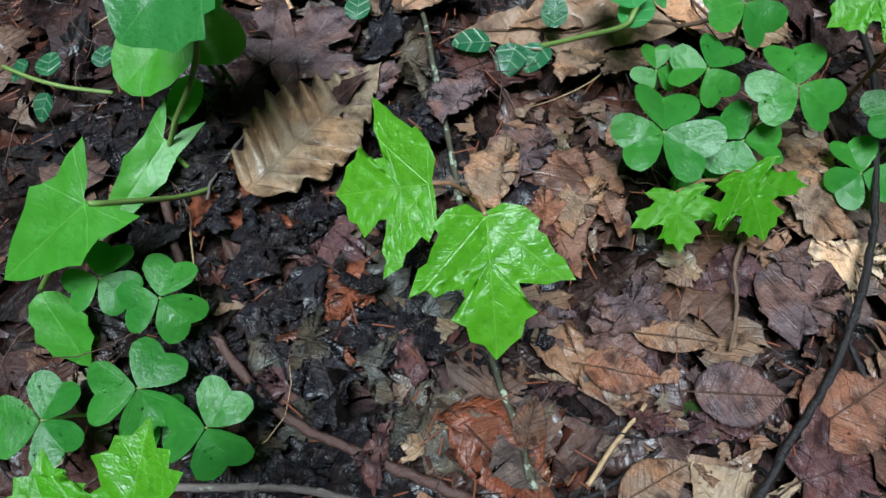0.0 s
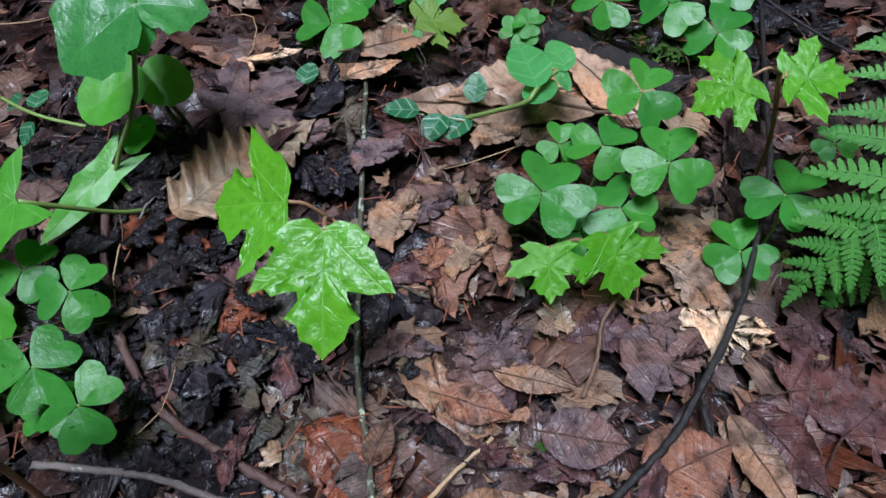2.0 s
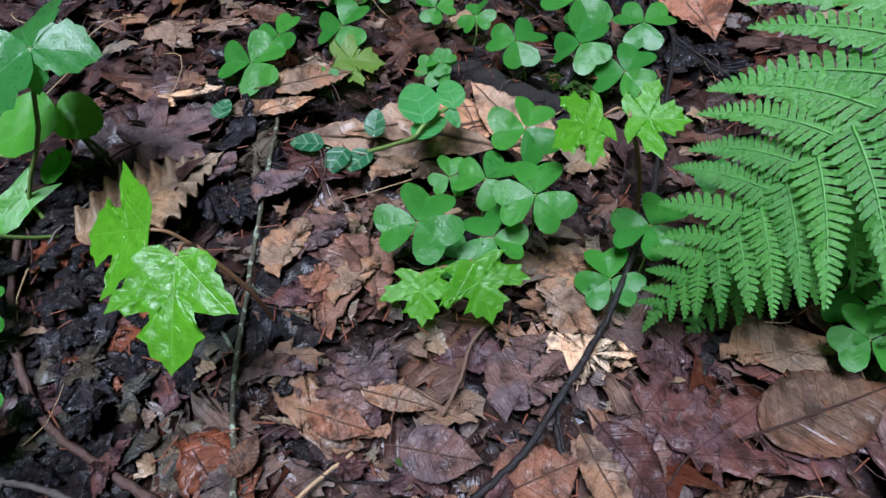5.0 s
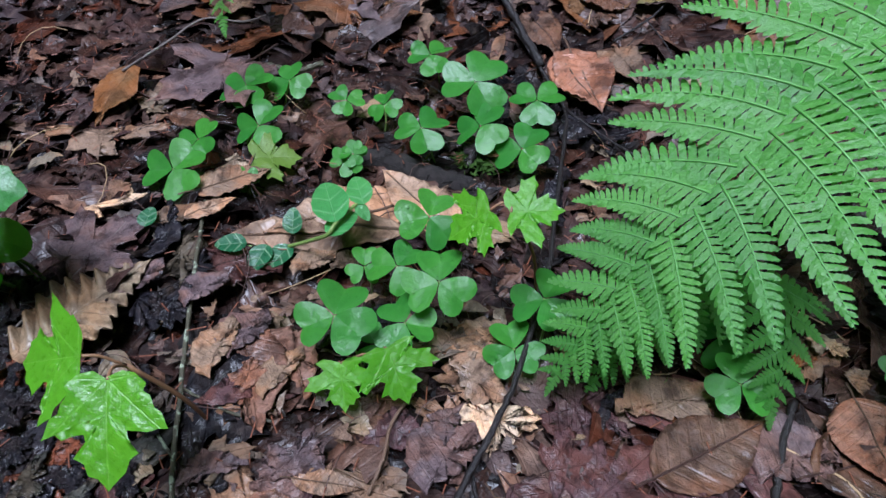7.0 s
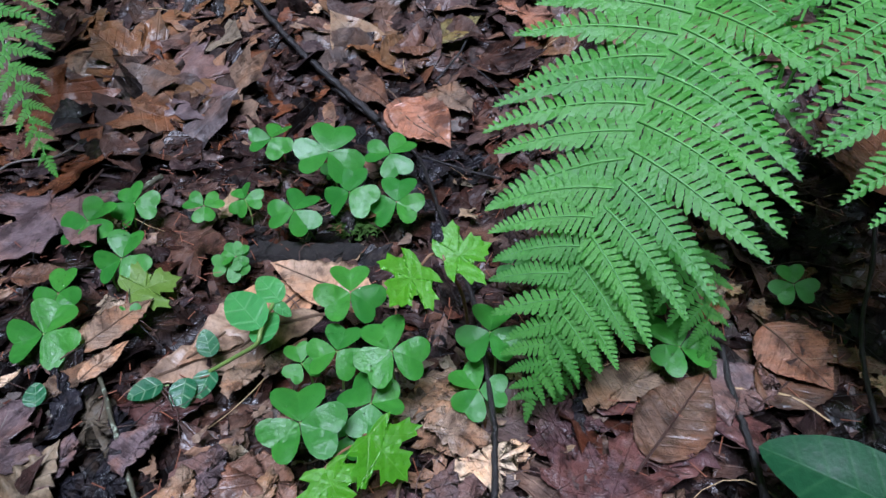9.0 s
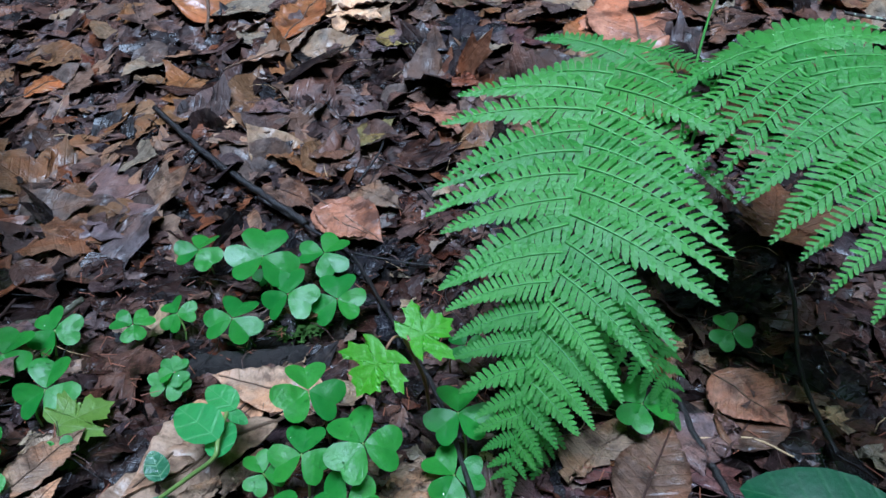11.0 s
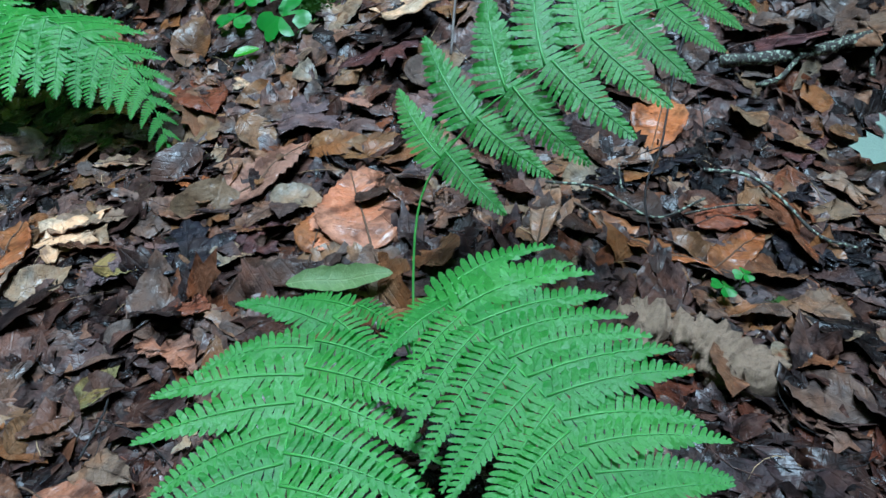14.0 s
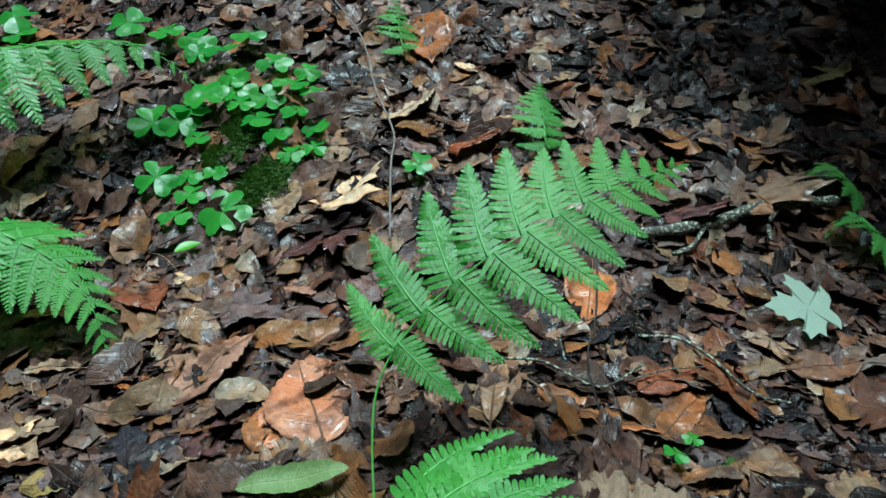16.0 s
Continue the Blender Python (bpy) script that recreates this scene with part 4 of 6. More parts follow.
lay("scrap", "rust", [
    (1.097, 0.601, 1.187, 0.565, 0.4, 0, 0.6),
    (0.434, 0.569, 0.476, 0.542, 0.35, 0, 0.7),
], 0.015)
lay("scrap", "tan", [
    (1.388, 0.303, 1.347, 0.221, 0.4, 0, 0.8),
    (1.031, 0.128, 0.976, 0.078, 0.35, 0, 0.6),
    (1.522, 0.444, 1.542, 0.333, 0.35, 0, 0.8),
    (0.772, 0.088, 0.833, 0.067, 0.4, 0, 0.5),
    (0.3, 0.499, 0.318, 0.449, 0.36, 0, 0.6),
    (0.202, 0.62, 0.245, 0.605, 0.3, 0, 0.6),
    (0.381, 0.182, 0.387, 0.161, 0.35, 0, 0.6),
], 0.015)
lay("scrap", "tan", [
    (0.1727, 0.2032, 0.1771, 0.1565, 0.45, 0, 0.3),
    (0.1679, 0.2122, 0.1885, 0.1526, 0.4, 0, 0.3),
    (-0.1327, 0.3688, -0.039, 0.3464, 0.25, 0, 0.6),
    (0.3829, 0.1973, 0.3507, 0.1852, 0.4, 0, 0.6),
    (0.0543, 0.1152, 0.0733, 0.1125, 0.4, 0, 0.5),
    (0.0498, 0.1101, 0.0925, 0.089, 0.25, 0, 0.4),
    (0.0748, 0.0885, 0.0995, 0.094, 0.35, 0, 0.5),
    (0.0916, 0.1124, 0.1227, 0.1038, 0.2, 0, 0.8),
], 0.008)
lay("scrap", "brown", [
    (0.3503, 0.1588, 0.4334, 0.1745, 0.38, 0, 0.4),
], 0.0)
lay("maple", "mould", [
    (0.0006, 0.1, -0.0118, 0.1507, 0.55, 0, 0.3),
    (0.007, 0.0832, 0.0287, 0.0589, 0.5, 0, 0.4),
], 0.005)
lay("scrap", "mould", [
    (0.0001, 0.2859, 0.0033, 0.2109, 0.3, 0, 1.2),
    (-0.0492, 0.1173, -0.0172, 0.0791, 0.3, 0, 0.8),
    (-0.0532, 0.1119, -0.0088, 0.0829, 0.35, 0, 0.8),
], 0.007)
lay("scrap", "black", [
    (-0.06, 0.1528, -0.036, 0.1334, 0.5, 0, 0.8),
    (0.0139, 0.1229, 0.0223, 0.1686, 0.3, 0, 0.8),
    (0.2754, 0.4307, 0.2907, 0.3931, 0.4, 0, 0.5),
], 0.012)
lay("beech", "rust", [
    (0.0238, 0.0809, 0.0547, 0.0501, 0.26, 0, 0.7),
    (0.1595, 0.0922, 0.1752, 0.0671, 0.29, 0, 0.56),
    (0.1546, 0.0875, 0.1751, 0.0752, 0.29, 0, 0.56),
], 0.007)
lay("scrap", "rust", [
    (0.0243, 0.0866, 0.0627, 0.0529, 0.3, 0, 0.6),
    (0.157, 0.0923, 0.1745, 0.076, 0.34, 0, 0.5),
    (-0.0276, 0.0661, -0.0007, 0.0555, 0.4, 0, 0.7),
    (-0.0915, 0.1754, -0.0347, 0.1516, 0.36, 0, 0.7),
], 0.007)
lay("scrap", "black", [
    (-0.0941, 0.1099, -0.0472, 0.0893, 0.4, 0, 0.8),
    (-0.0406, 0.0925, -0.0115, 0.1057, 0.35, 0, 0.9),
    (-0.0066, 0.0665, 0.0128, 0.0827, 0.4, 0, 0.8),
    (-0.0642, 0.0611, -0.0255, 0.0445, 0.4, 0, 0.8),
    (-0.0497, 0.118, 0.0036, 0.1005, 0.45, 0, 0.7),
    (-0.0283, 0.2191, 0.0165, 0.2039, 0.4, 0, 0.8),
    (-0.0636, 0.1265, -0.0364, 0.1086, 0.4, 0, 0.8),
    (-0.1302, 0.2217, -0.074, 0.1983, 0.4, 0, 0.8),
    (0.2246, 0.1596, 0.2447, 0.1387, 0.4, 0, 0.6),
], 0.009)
lay("scrap", "purple", [
    (-0.0884, 0.1343, -0.0437, 0.1142, 0.4, 0, 0.7),
    (-0.0077, 0.1176, 0.0204, 0.0991, 0.4, 0, 0.7),
    (-0.0456, 0.1636, 0.0085, 0.1425, 0.4, 0, 0.7),
    (-0.0578, 0.0897, -0.0105, 0.0786, 0.4, 0, 0.6),
    (0.1028, 0.0869, 0.1307, 0.0669, 0.4, 0, 0.5),
    (0.0784, 0.1171, 0.1046, 0.0997, 0.4, 0, 0.5),
    (0.1256, 0.1428, 0.1566, 0.1248, 0.36, 0, 0.5),
    (0.0221, 0.2696, 0.0553, 0.2116, 0.4, 0, 0.5),
], 0.008)
lay("maple", "black", [
    (-0.0247, 0.0556, -0.0062, 0.0807, 0.5, 0, 0.5),
    (0.0325, 0.1514, 0.0777, 0.1322, 0.5, 0, 0.5),
], 0.009)
lay("scrap", "grey", [
    (0.2024, 0.1176, 0.2222, 0.086, 0.3, 0, 1.2),
    (0.07, 0.1189, 0.105, 0.1067, 0.35, 0, 0.8),
    (-0.0262, 0.3212, 0.0168, 0.2696, 0.35, 0, 0.8),
], 0.01)
lay("scrap", "pink", [
    (0.1525, 0.0932, 0.1797, 0.0762, 0.35, 0, 0.5),
], 0.008)
lay("scrap", "rust", [
    (-0.0283, 0.1349, -0.0097, 0.1078, 0.4, 0, 0.7),
    (-0.0398, 0.1253, -0.0019, 0.102, 0.4, 0, 0.6),
    (-0.0275, 0.135, 0.0008, 0.1214, 0.4, 0, 0.6),
], 0.008)
lay("maple", "purple", [
    (0.3116, 0.153, 0.2609, 0.098, 0.5, 0, 0.35),
    (0.2614, 0.1135, 0.2803, 0.1324, 0.6, 0, 0.4),
], 0.01)
lay("scrap", "purple", [
    (0.2053, 0.1746, 0.247, 0.1621, 0.45, 0, 0.5),
    (0.2124, 0.1129, 0.232, 0.084, 0.35, 0, 0.5),
    (0.0417, 0.1587, 0.0971, 0.1644, 0.4, 0, 0.4),
    (0.2333, 0.1593, 0.248, 0.1296, 0.4, 0, 0.6),
    (0.0521, 0.1002, 0.0872, 0.0923, 0.4, 0, 0.5),
    (-0.0526, 0.2634, -0.0182, 0.2342, 0.5, 0, 0.6),
], 0.006)
lay("maple", "grey", [
    (0.0028, 0.4518, -0.0577, 0.3964, 0.5, 0, 0.4),
    (0.0824, 0.6095, 0.1079, 0.5137, 0.5, 0, 0.5),
], 0.014)
lay("beech", "pink", [
    (0.2495, 0.4887, 0.2804, 0.4235, 0.26, 0, 0.56),
], 0.016)
lay("beech", "orange", [
    (0.0663, 0.8137, 0.1421, 0.8342, 0.22, 0, 0.7),
], 0.012)
lay("beech", "brown", [
    (-0.0368, 0.3716, -0.0013, 0.3636, 0.25, 0, 0.84),
], 0.016)
lay("scrap", "orange", [
    (0.281, 0.156, 0.301, 0.147, 0.4, 0, 0.4),
    (0.2847, 0.1307, 0.289, 0.1601, 0.4, 0, 0.4),
], 0.01)
# from here, black and mouldy scraps put shade under herb and seedlings
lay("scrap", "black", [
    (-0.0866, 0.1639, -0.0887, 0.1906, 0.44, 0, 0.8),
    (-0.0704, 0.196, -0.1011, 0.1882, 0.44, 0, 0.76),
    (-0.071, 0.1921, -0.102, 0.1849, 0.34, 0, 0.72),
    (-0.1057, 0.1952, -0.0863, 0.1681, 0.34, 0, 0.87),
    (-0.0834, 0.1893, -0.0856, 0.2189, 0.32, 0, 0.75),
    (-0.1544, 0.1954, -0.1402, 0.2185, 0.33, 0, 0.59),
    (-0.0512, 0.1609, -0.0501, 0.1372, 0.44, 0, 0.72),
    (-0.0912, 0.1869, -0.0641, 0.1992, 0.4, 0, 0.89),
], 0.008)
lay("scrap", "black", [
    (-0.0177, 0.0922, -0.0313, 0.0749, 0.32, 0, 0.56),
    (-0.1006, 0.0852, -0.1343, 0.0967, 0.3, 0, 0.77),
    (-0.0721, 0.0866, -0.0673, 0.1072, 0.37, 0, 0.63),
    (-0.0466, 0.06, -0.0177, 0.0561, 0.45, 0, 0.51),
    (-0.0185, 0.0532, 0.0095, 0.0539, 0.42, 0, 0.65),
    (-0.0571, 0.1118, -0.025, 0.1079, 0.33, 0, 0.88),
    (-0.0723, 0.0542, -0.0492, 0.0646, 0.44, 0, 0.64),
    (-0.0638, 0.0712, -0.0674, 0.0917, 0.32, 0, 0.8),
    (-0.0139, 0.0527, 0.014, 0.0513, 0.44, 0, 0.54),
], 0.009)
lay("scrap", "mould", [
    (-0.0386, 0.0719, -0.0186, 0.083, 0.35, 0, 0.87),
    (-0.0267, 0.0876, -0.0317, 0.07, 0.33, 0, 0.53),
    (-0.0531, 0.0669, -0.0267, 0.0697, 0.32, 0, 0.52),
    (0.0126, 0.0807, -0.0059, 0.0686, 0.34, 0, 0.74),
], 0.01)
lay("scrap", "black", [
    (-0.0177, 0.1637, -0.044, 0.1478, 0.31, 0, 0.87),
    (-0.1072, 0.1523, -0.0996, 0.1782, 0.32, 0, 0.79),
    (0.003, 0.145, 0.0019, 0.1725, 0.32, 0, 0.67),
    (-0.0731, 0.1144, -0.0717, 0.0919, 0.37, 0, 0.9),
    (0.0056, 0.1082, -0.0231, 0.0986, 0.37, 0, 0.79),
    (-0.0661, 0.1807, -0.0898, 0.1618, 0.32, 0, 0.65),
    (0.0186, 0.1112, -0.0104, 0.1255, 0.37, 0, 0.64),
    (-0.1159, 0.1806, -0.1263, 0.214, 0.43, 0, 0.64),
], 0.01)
lay("scrap", "black", [
    (0.0612, 0.1033, 0.0458, 0.1217, 0.4, 0, 0.8),
    (0.0352, 0.1059, 0.0357, 0.0861, 0.37, 0, 0.81),
    (0.0445, 0.1433, 0.0714, 0.1555, 0.4, 0, 0.73),
    (0.0103, 0.1164, 0.0173, 0.0959, 0.4, 0, 0.69),
], 0.01)
lay("scrap", "black", [
    (0.015, 0.2213, 0.0244, 0.2467, 0.35, 0, 0.76),
    (0.0083, 0.2095, -0.0086, 0.1947, 0.43, 0, 0.85),
    (0.0042, 0.2001, 0.0326, 0.1983, 0.38, 0, 0.71),
    (-0.0402, 0.2245, -0.0127, 0.2257, 0.37, 0, 0.78),
    (0.0067, 0.2174, 0.0205, 0.1907, 0.42, 0, 0.73),
    (0.0015, 0.2441, -0.023, 0.2739, 0.42, 0, 0.75),
], 0.01)
lay("scrap", "purple", [
    (0.3045, 0.1655, 0.308, 0.1382, 0.37, 0, 0.76),
    (0.2387, 0.1237, 0.2261, 0.1467, 0.31, 0, 0.69),
    (0.2665, 0.1744, 0.2776, 0.148, 0.35, 0, 0.57),
    (0.265, 0.1768, 0.2289, 0.1803, 0.36, 0, 0.74),
    (0.2839, 0.1505, 0.3205, 0.1569, 0.3, 0, 0.66),
], 0.009)
lay("scrap", "black", [
    (0.2648, 0.1677, 0.2783, 0.1453, 0.42, 0, 0.65),
    (0.2427, 0.1659, 0.2604, 0.1457, 0.38, 0, 0.64),
    (0.2769, 0.1425, 0.3023, 0.1598, 0.36, 0, 0.83),
], 0.009)
lay("scrap", "black", [
    (0.261, 0.3905, 0.2329, 0.43, 0.34, 0, 0.87),
    (0.2446, 0.3663, 0.2243, 0.3303, 0.32, 0, 0.9),
    (0.1915, 0.3597, 0.1617, 0.3784, 0.4, 0, 0.74),
    (0.2484, 0.3846, 0.2707, 0.4255, 0.35, 0, 0.71),
    (0.2073, 0.3935, 0.1797, 0.4277, 0.37, 0, 0.64),
    (0.2249, 0.3301, 0.2481, 0.2947, 0.34, 0, 0.68),
], 0.014)
v, f, uv = strip(30, lambda v: max(0.003, 0.13 * math.sin(math.pi * v) ** 0.6 * (1 + 0.06 * math.sin(40 * v))), 4, lambda u, v: 3.2 * u * u + 0.03 * math.sin(9 * v))
half_green_leaf = new("dead_leaf", build_mesh("dead_leaf", v, f, fading_mat, uv))
half_green_leaf.matrix_basis = frame_from((0.514, 0.4824, 0.0266), (0.5767, 0.3997, 0.0349), (-0.3, -0.5, 1))
tagged(half_green_leaf, "half-green curled leaf fallen on orange litter", "leaf", "fallen leaves")
v, f, uv = strip(14, lambda v: max(0.003, 0.24 * math.sin(math.pi * v) ** 0.7), 3, lambda u, v: 0.3 * abs(u) - 0.2 * v * v)
small_green_leaf = new("dead_leaf", build_mesh("dead_leaf", v, f, maple_mat, uv))
small_green_leaf.matrix_basis = frame_from((0.7547, 0.8519, 0.1167), (0.787, 0.8349, 0.1275), (-0.3, -0.3, 1))
tagged(small_green_leaf, "small fresh green leaf fallen on dark litter", "leaf", "fallen leaves")
v, f, uv = blade(densify(maple_outline(random.Random(9)), 0.05), (0, 0.3), 6, lambda x, y: 0.12 * abs(x) - 0.1 * y * y + 0.02 * math.sin(9 * x) * math.sin(7 * y))
yellowing_leaf = new("dead_leaf", build_mesh("dead_leaf", v, f, yellowing_mat, uv))
yellowing_leaf.matrix_basis = frame_from((0.0299, 0.3327, 0.0174), (0.0608, 0.3406, 0.0103), (0, -0.2, 1))
tagged(yellowing_leaf, "yellow-green maple leaf lying on pale litter", "leaf", "fallen leaves")
v, f, uv = blade(densify(maple_outline(random.Random(4)), 0.05), (0, 0.3), 6, lambda x, y: 0.1 * x * x + 0.06 * y * y)
pale_leaf = new("dead_leaf", build_mesh("dead_leaf", v, f, pale_leaf_mat, uv))
pale_leaf.matrix_basis = frame_from((1.0762, 0.0532, 0.0416), (1.0433, 0.1214, 0.043), (-0.4, -0.1, 1))
tagged(pale_leaf, "pale green-white maple leaf lying underside up", "leaf", "fallen leaves")

# ---- twigs and stems on the ground ----
def twig(name, points, radius, look_of, label, taper=0.6, lift=0.004, forks=(), category="twig", ragged_by=0.08):
    """A bent stick. points: x, y and the height over the soil; forks: further arms of it."""
    r = random.Random(len(points) * 13 + int(radius * 1e5))
    x, y = points[0][0], points[0][1]
    origin = Vector((x, y, float(land(x, y))))
    ob = thing(name, *origin, label, category, "fallen twigs")
    for arm, (pts, rad) in enumerate([(points, radius), *forks]):
        line = [(a, b, float(land(a, b)) + h + lift) for a, b, h in pts]
        line = smooth_line(line, max(14, len(pts) * 7))
        knots = [rad * (1 - (1 - taper) * i / (len(line) - 1)) * (1 + 0.07 * math.sin(i * 1.7) + r.uniform(-0.06, 0.06)) for i in range(len(line))]
        line = [Vector(p) - origin + Vector((r.gauss(0, rad * 0.12), r.gauss(0, rad * 0.12), 0)) for p in line]
        v, f = tube(line, knots, 8, ragged_by, r)
        part("stem" if arm == 0 else "side_branch", build_mesh("stem", v, f, bark[look_of]), ob)
    return ob


def crumbling_wood(name, points, radius, look_of, label, category, sink=0.3, chunks=1):
    """A worn lump of wood lying along points (x, y), part of it sunk in the litter, broken into chunks."""
    r = random.Random(len(points) + chunks)
    x, y = points[0]
    origin = Vector((x, y, float(land(x, y))))
    ob = thing(name, *origin, label, category)
    whole = smooth_line([(a, b, 0.0) for a, b in points], 60)
    for k in range(chunks):
        span = 60 // chunks
        own = whole[max(0, k * span - 5) : k * span + span + 5] if chunks > 1 else whole
        off = (r.uniform(-0.6, 0.6) * radius, r.uniform(-0.6, 0.6) * radius) if chunks > 1 else (0.0, 0.0)
        thick = radius * (r.uniform(0.6, 1.05) if chunks > 1 else 1.0)
        own = [(p[0] + off[0], p[1] + off[1], float(land(p[0] + off[0], p[1] + off[1])) + thick * (1 - sink)) for p in own]
        line = smooth_line(own[:: max(1, len(own) // 6)], 36)
        ends = [min(1.0, 0.3 + 0.14 * min(i, 35 - i)) for i in range(36)]
        v, f = tube([Vector(p) - origin for p in line], [thick * e for e in ends], 26)
        worn = []
        for i, p in enumerate(v):
            c = Vector(line[i // 26]) - origin
            q = noise.fractal(tuple(p * 95 + Vector((k * 7, 0, 0))), 1.0, 2.0, 5) * 0.6 + noise.noise(tuple(p * 480)) * 0.16
            d = (p - c) * (1 + q)
            worn.append(c + Vector((d.x, d.y, d.z * 0.75)))
        part("wood" if chunks == 1 else "chunk", build_mesh("wood", worn, f, bark[look_of]), ob)
    return ob


twig("stick", [(-0.0934, 0.1697, 0.006), (-0.0814, 0.1381, 0.006), (-0.0637, 0.1079, 0.006), (-0.0435, 0.0852, 0.006), (-0.0258, 0.0736, 0.006), (-0.0038, 0.0643, 0.006), (0.0222, 0.0539, 0.006), (0.0395, 0.0469, 0.006)], 0.00187, "brown", "smooth reddish-brown stick lying on wet leaves", 1.1)
twig("twig", [(0.0088, 0.2865, 0.007), (0.0191, 0.2247, 0.007), (0.0261, 0.1792, 0.007), (0.0313, 0.1471, 0.007), (0.0352, 0.1187, 0.007), (0.0406, 0.0934, 0.007), (0.0472, 0.0729, 0.007), (0.0522, 0.0538, 0.007)], 0.00122, "lichen", "thin lichen-spotted twig lying across the litter", 1.2, forks=[([(0.0307, 0.1539, 0.006), (0.0559, 0.1421, 0.006), (0.0774, 0.1378, 0.006)], 0.00073), ([(0.0341, 0.119, 0.006), (0.0251, 0.1291, 0.006), (0.0158, 0.1396, 0.006)], 0.00073), ])
twig("twig", [(0.1263, 0.0492, 0.010), (0.1464, 0.0735, 0.010), (0.162, 0.0911, 0.010), (0.1746, 0.113, 0.016), (0.1884, 0.1397, 0.018), (0.1994, 0.1659, 0.018), (0.2207, 0.2342, 0.022), (0.2306, 0.2884, 0.02), (0.2465, 0.3781, 0.014), (0.2519, 0.424, 0.01), (0.2381, 0.4705, 0.01), (0.2151, 0.53, 0.01)], 0.00166, "black", "forked black wet twig across the litter", 0.9, forks=[([(0.1745, 0.1155, 0.008), (0.1781, 0.0953, 0.008)], 0.00099), ([(0.2547, 0.4187, 0.012), (0.2776, 0.3888, 0.012), (0.2994, 0.3624, 0.012)], 0.00099), ])
twig("twig", [(0.1744, 0.1054, 0.010), (0.1796, 0.0829, 0.008), (0.1850, 0.0588, 0.008)], 0.0012, "black", "thin black twig forking off over wet leaves", 0.7)
twig("twig", [(0.2376, 0.4745, 0.012), (0.2171, 0.5376, 0.012), (0.1996, 0.5899, 0.012), (0.1861, 0.6472, 0.012), (0.1772, 0.6981, 0.012)], 0.0034, "black", "black twig running on up the slope", 0.8)
twig("stick", [(1.0977, 0.2973, 0.025), (1.1681, 0.2174, 0.025), (1.2293, 0.1681, 0.025), (1.2631, 0.1314, 0.025), (1.306, 0.065, 0.025)], 0.0075, "crusted", "lichen-crusted dark stick on brown leaves", 1.2, forks=[([(1.1681, 0.2174, 0.025), (1.1202, 0.225, 0.025), (1.0913, 0.2442, 0.025)], 0.003), ([(1.2631, 0.1314, 0.025), (1.2157, 0.1425, 0.025), (1.186, 0.1336, 0.025)], 0.003), ], ragged_by=0.28)
twig("stick", [(1.3224, 0.9879, 0.03), (1.242, 0.8625, 0.03), (1.1387, 0.7615, 0.03), (1.0682, 0.6798, 0.03), (1.0095, 0.6475, 0.03), (0.8993, 0.5781, 0.03)], 0.00158, "grey", "pale bent stem on the litter", 1.2)
twig("twig", [(0.3449, 0.1602, 0.008), (0.3295, 0.1327, 0.008), (0.3166, 0.1042, 0.008), (0.3016, 0.0757, 0.008)], 0.00216, "black", "dark twig half buried beside the fern", 1.0)
twig("twig", [(0.4959, 0.1974, 0.012), (0.4612, 0.165, 0.012), (0.4271, 0.1385, 0.012), (0.4009, 0.1108, 0.012), (0.3808, 0.0837, 0.012)], 0.00144, "black", "dark thin twig over the litter", 1.0)
twig("twig", [(0.7955, 0.3691, 0.02), (0.8252, 0.3197, 0.02), (0.8232, 0.2523, 0.02), (0.8864, 0.2214, 0.02)], 0.00173, "crusted", "crooked lichen twig with small side branches", 0.8, forks=[([(0.8283, 0.2936, 0.03), (0.8649, 0.3155, 0.03)], 0.00104), ])
twig("twig", [(0.93, 0.2412, 0.02), (0.9496, 0.1995, 0.02), (0.9348, 0.1575, 0.02), (0.8984, 0.109, 0.02), (0.8976, 0.0704, 0.02)], 0.00216, "crusted", "crooked lichen twig on dark litter", 0.8, forks=[([(0.8492, 0.2292, 0.02), (0.8907, 0.197, 0.02), (0.9159, 0.1626, 0.02)], 0.0013), ])
twig("twig", [(1.1868, 0.3654, 0.03), (1.0643, 0.3389, 0.03), (0.9279, 0.2935, 0.03), (0.8474, 0.2743, 0.03), (0.7784, 0.2365, 0.03)], 0.00144, "black", "thin bent twig over the litter", 0.7, forks=[([(0.9337, 0.2847, 0.03), (0.878, 0.3138, 0.03)], 0.00086), ([(1.0342, 0.2966, 0.03), (0.9563, 0.2496, 0.03)], 0.00086), ])
twig("stem", [(0.0702, 0.0552, 0.008), (0.081, 0.0688, 0.008), (0.0936, 0.0829, 0.008)], 0.00094, "straw", "dry straw-coloured stem on the litter", 0.8, category="stem")
twig("stick", [(-0.0807, 0.0554, 0.006), (-0.0533, 0.0555, 0.006), (-0.0289, 0.0547, 0.006), (0.0058, 0.0475, 0.006), (0.0287, 0.0457, 0.006)], 0.00158, "grey", "grey peeled stick on wet leaves", 0.9)
twig("twig", [(0.0526, 0.0471, 0.006), (0.0713, 0.0519, 0.006), (0.0854, 0.0598, 0.006), (0.0976, 0.0678, 0.006)], 0.00122, "black", "dark twig among wet leaves", 0.6)
twig("stem", [(0.1276, 0.1024, 0.01), (0.1335, 0.1202, 0.01), (0.1361, 0.1375, 0.01), (0.1456, 0.1543, 0.01)], 0.00079, "rib", "dry brown stem with a frayed end", 1.2)
twig("twig", [(-0.0303, 0.2662, 0.008), (-0.0463, 0.2227, 0.008), (-0.0616, 0.1956, 0.008), (-0.0723, 0.175, 0.008), (-0.0737, 0.1648, 0.008)], 0.00086, "grey", "wiry thin twig on the litter", 0.7)
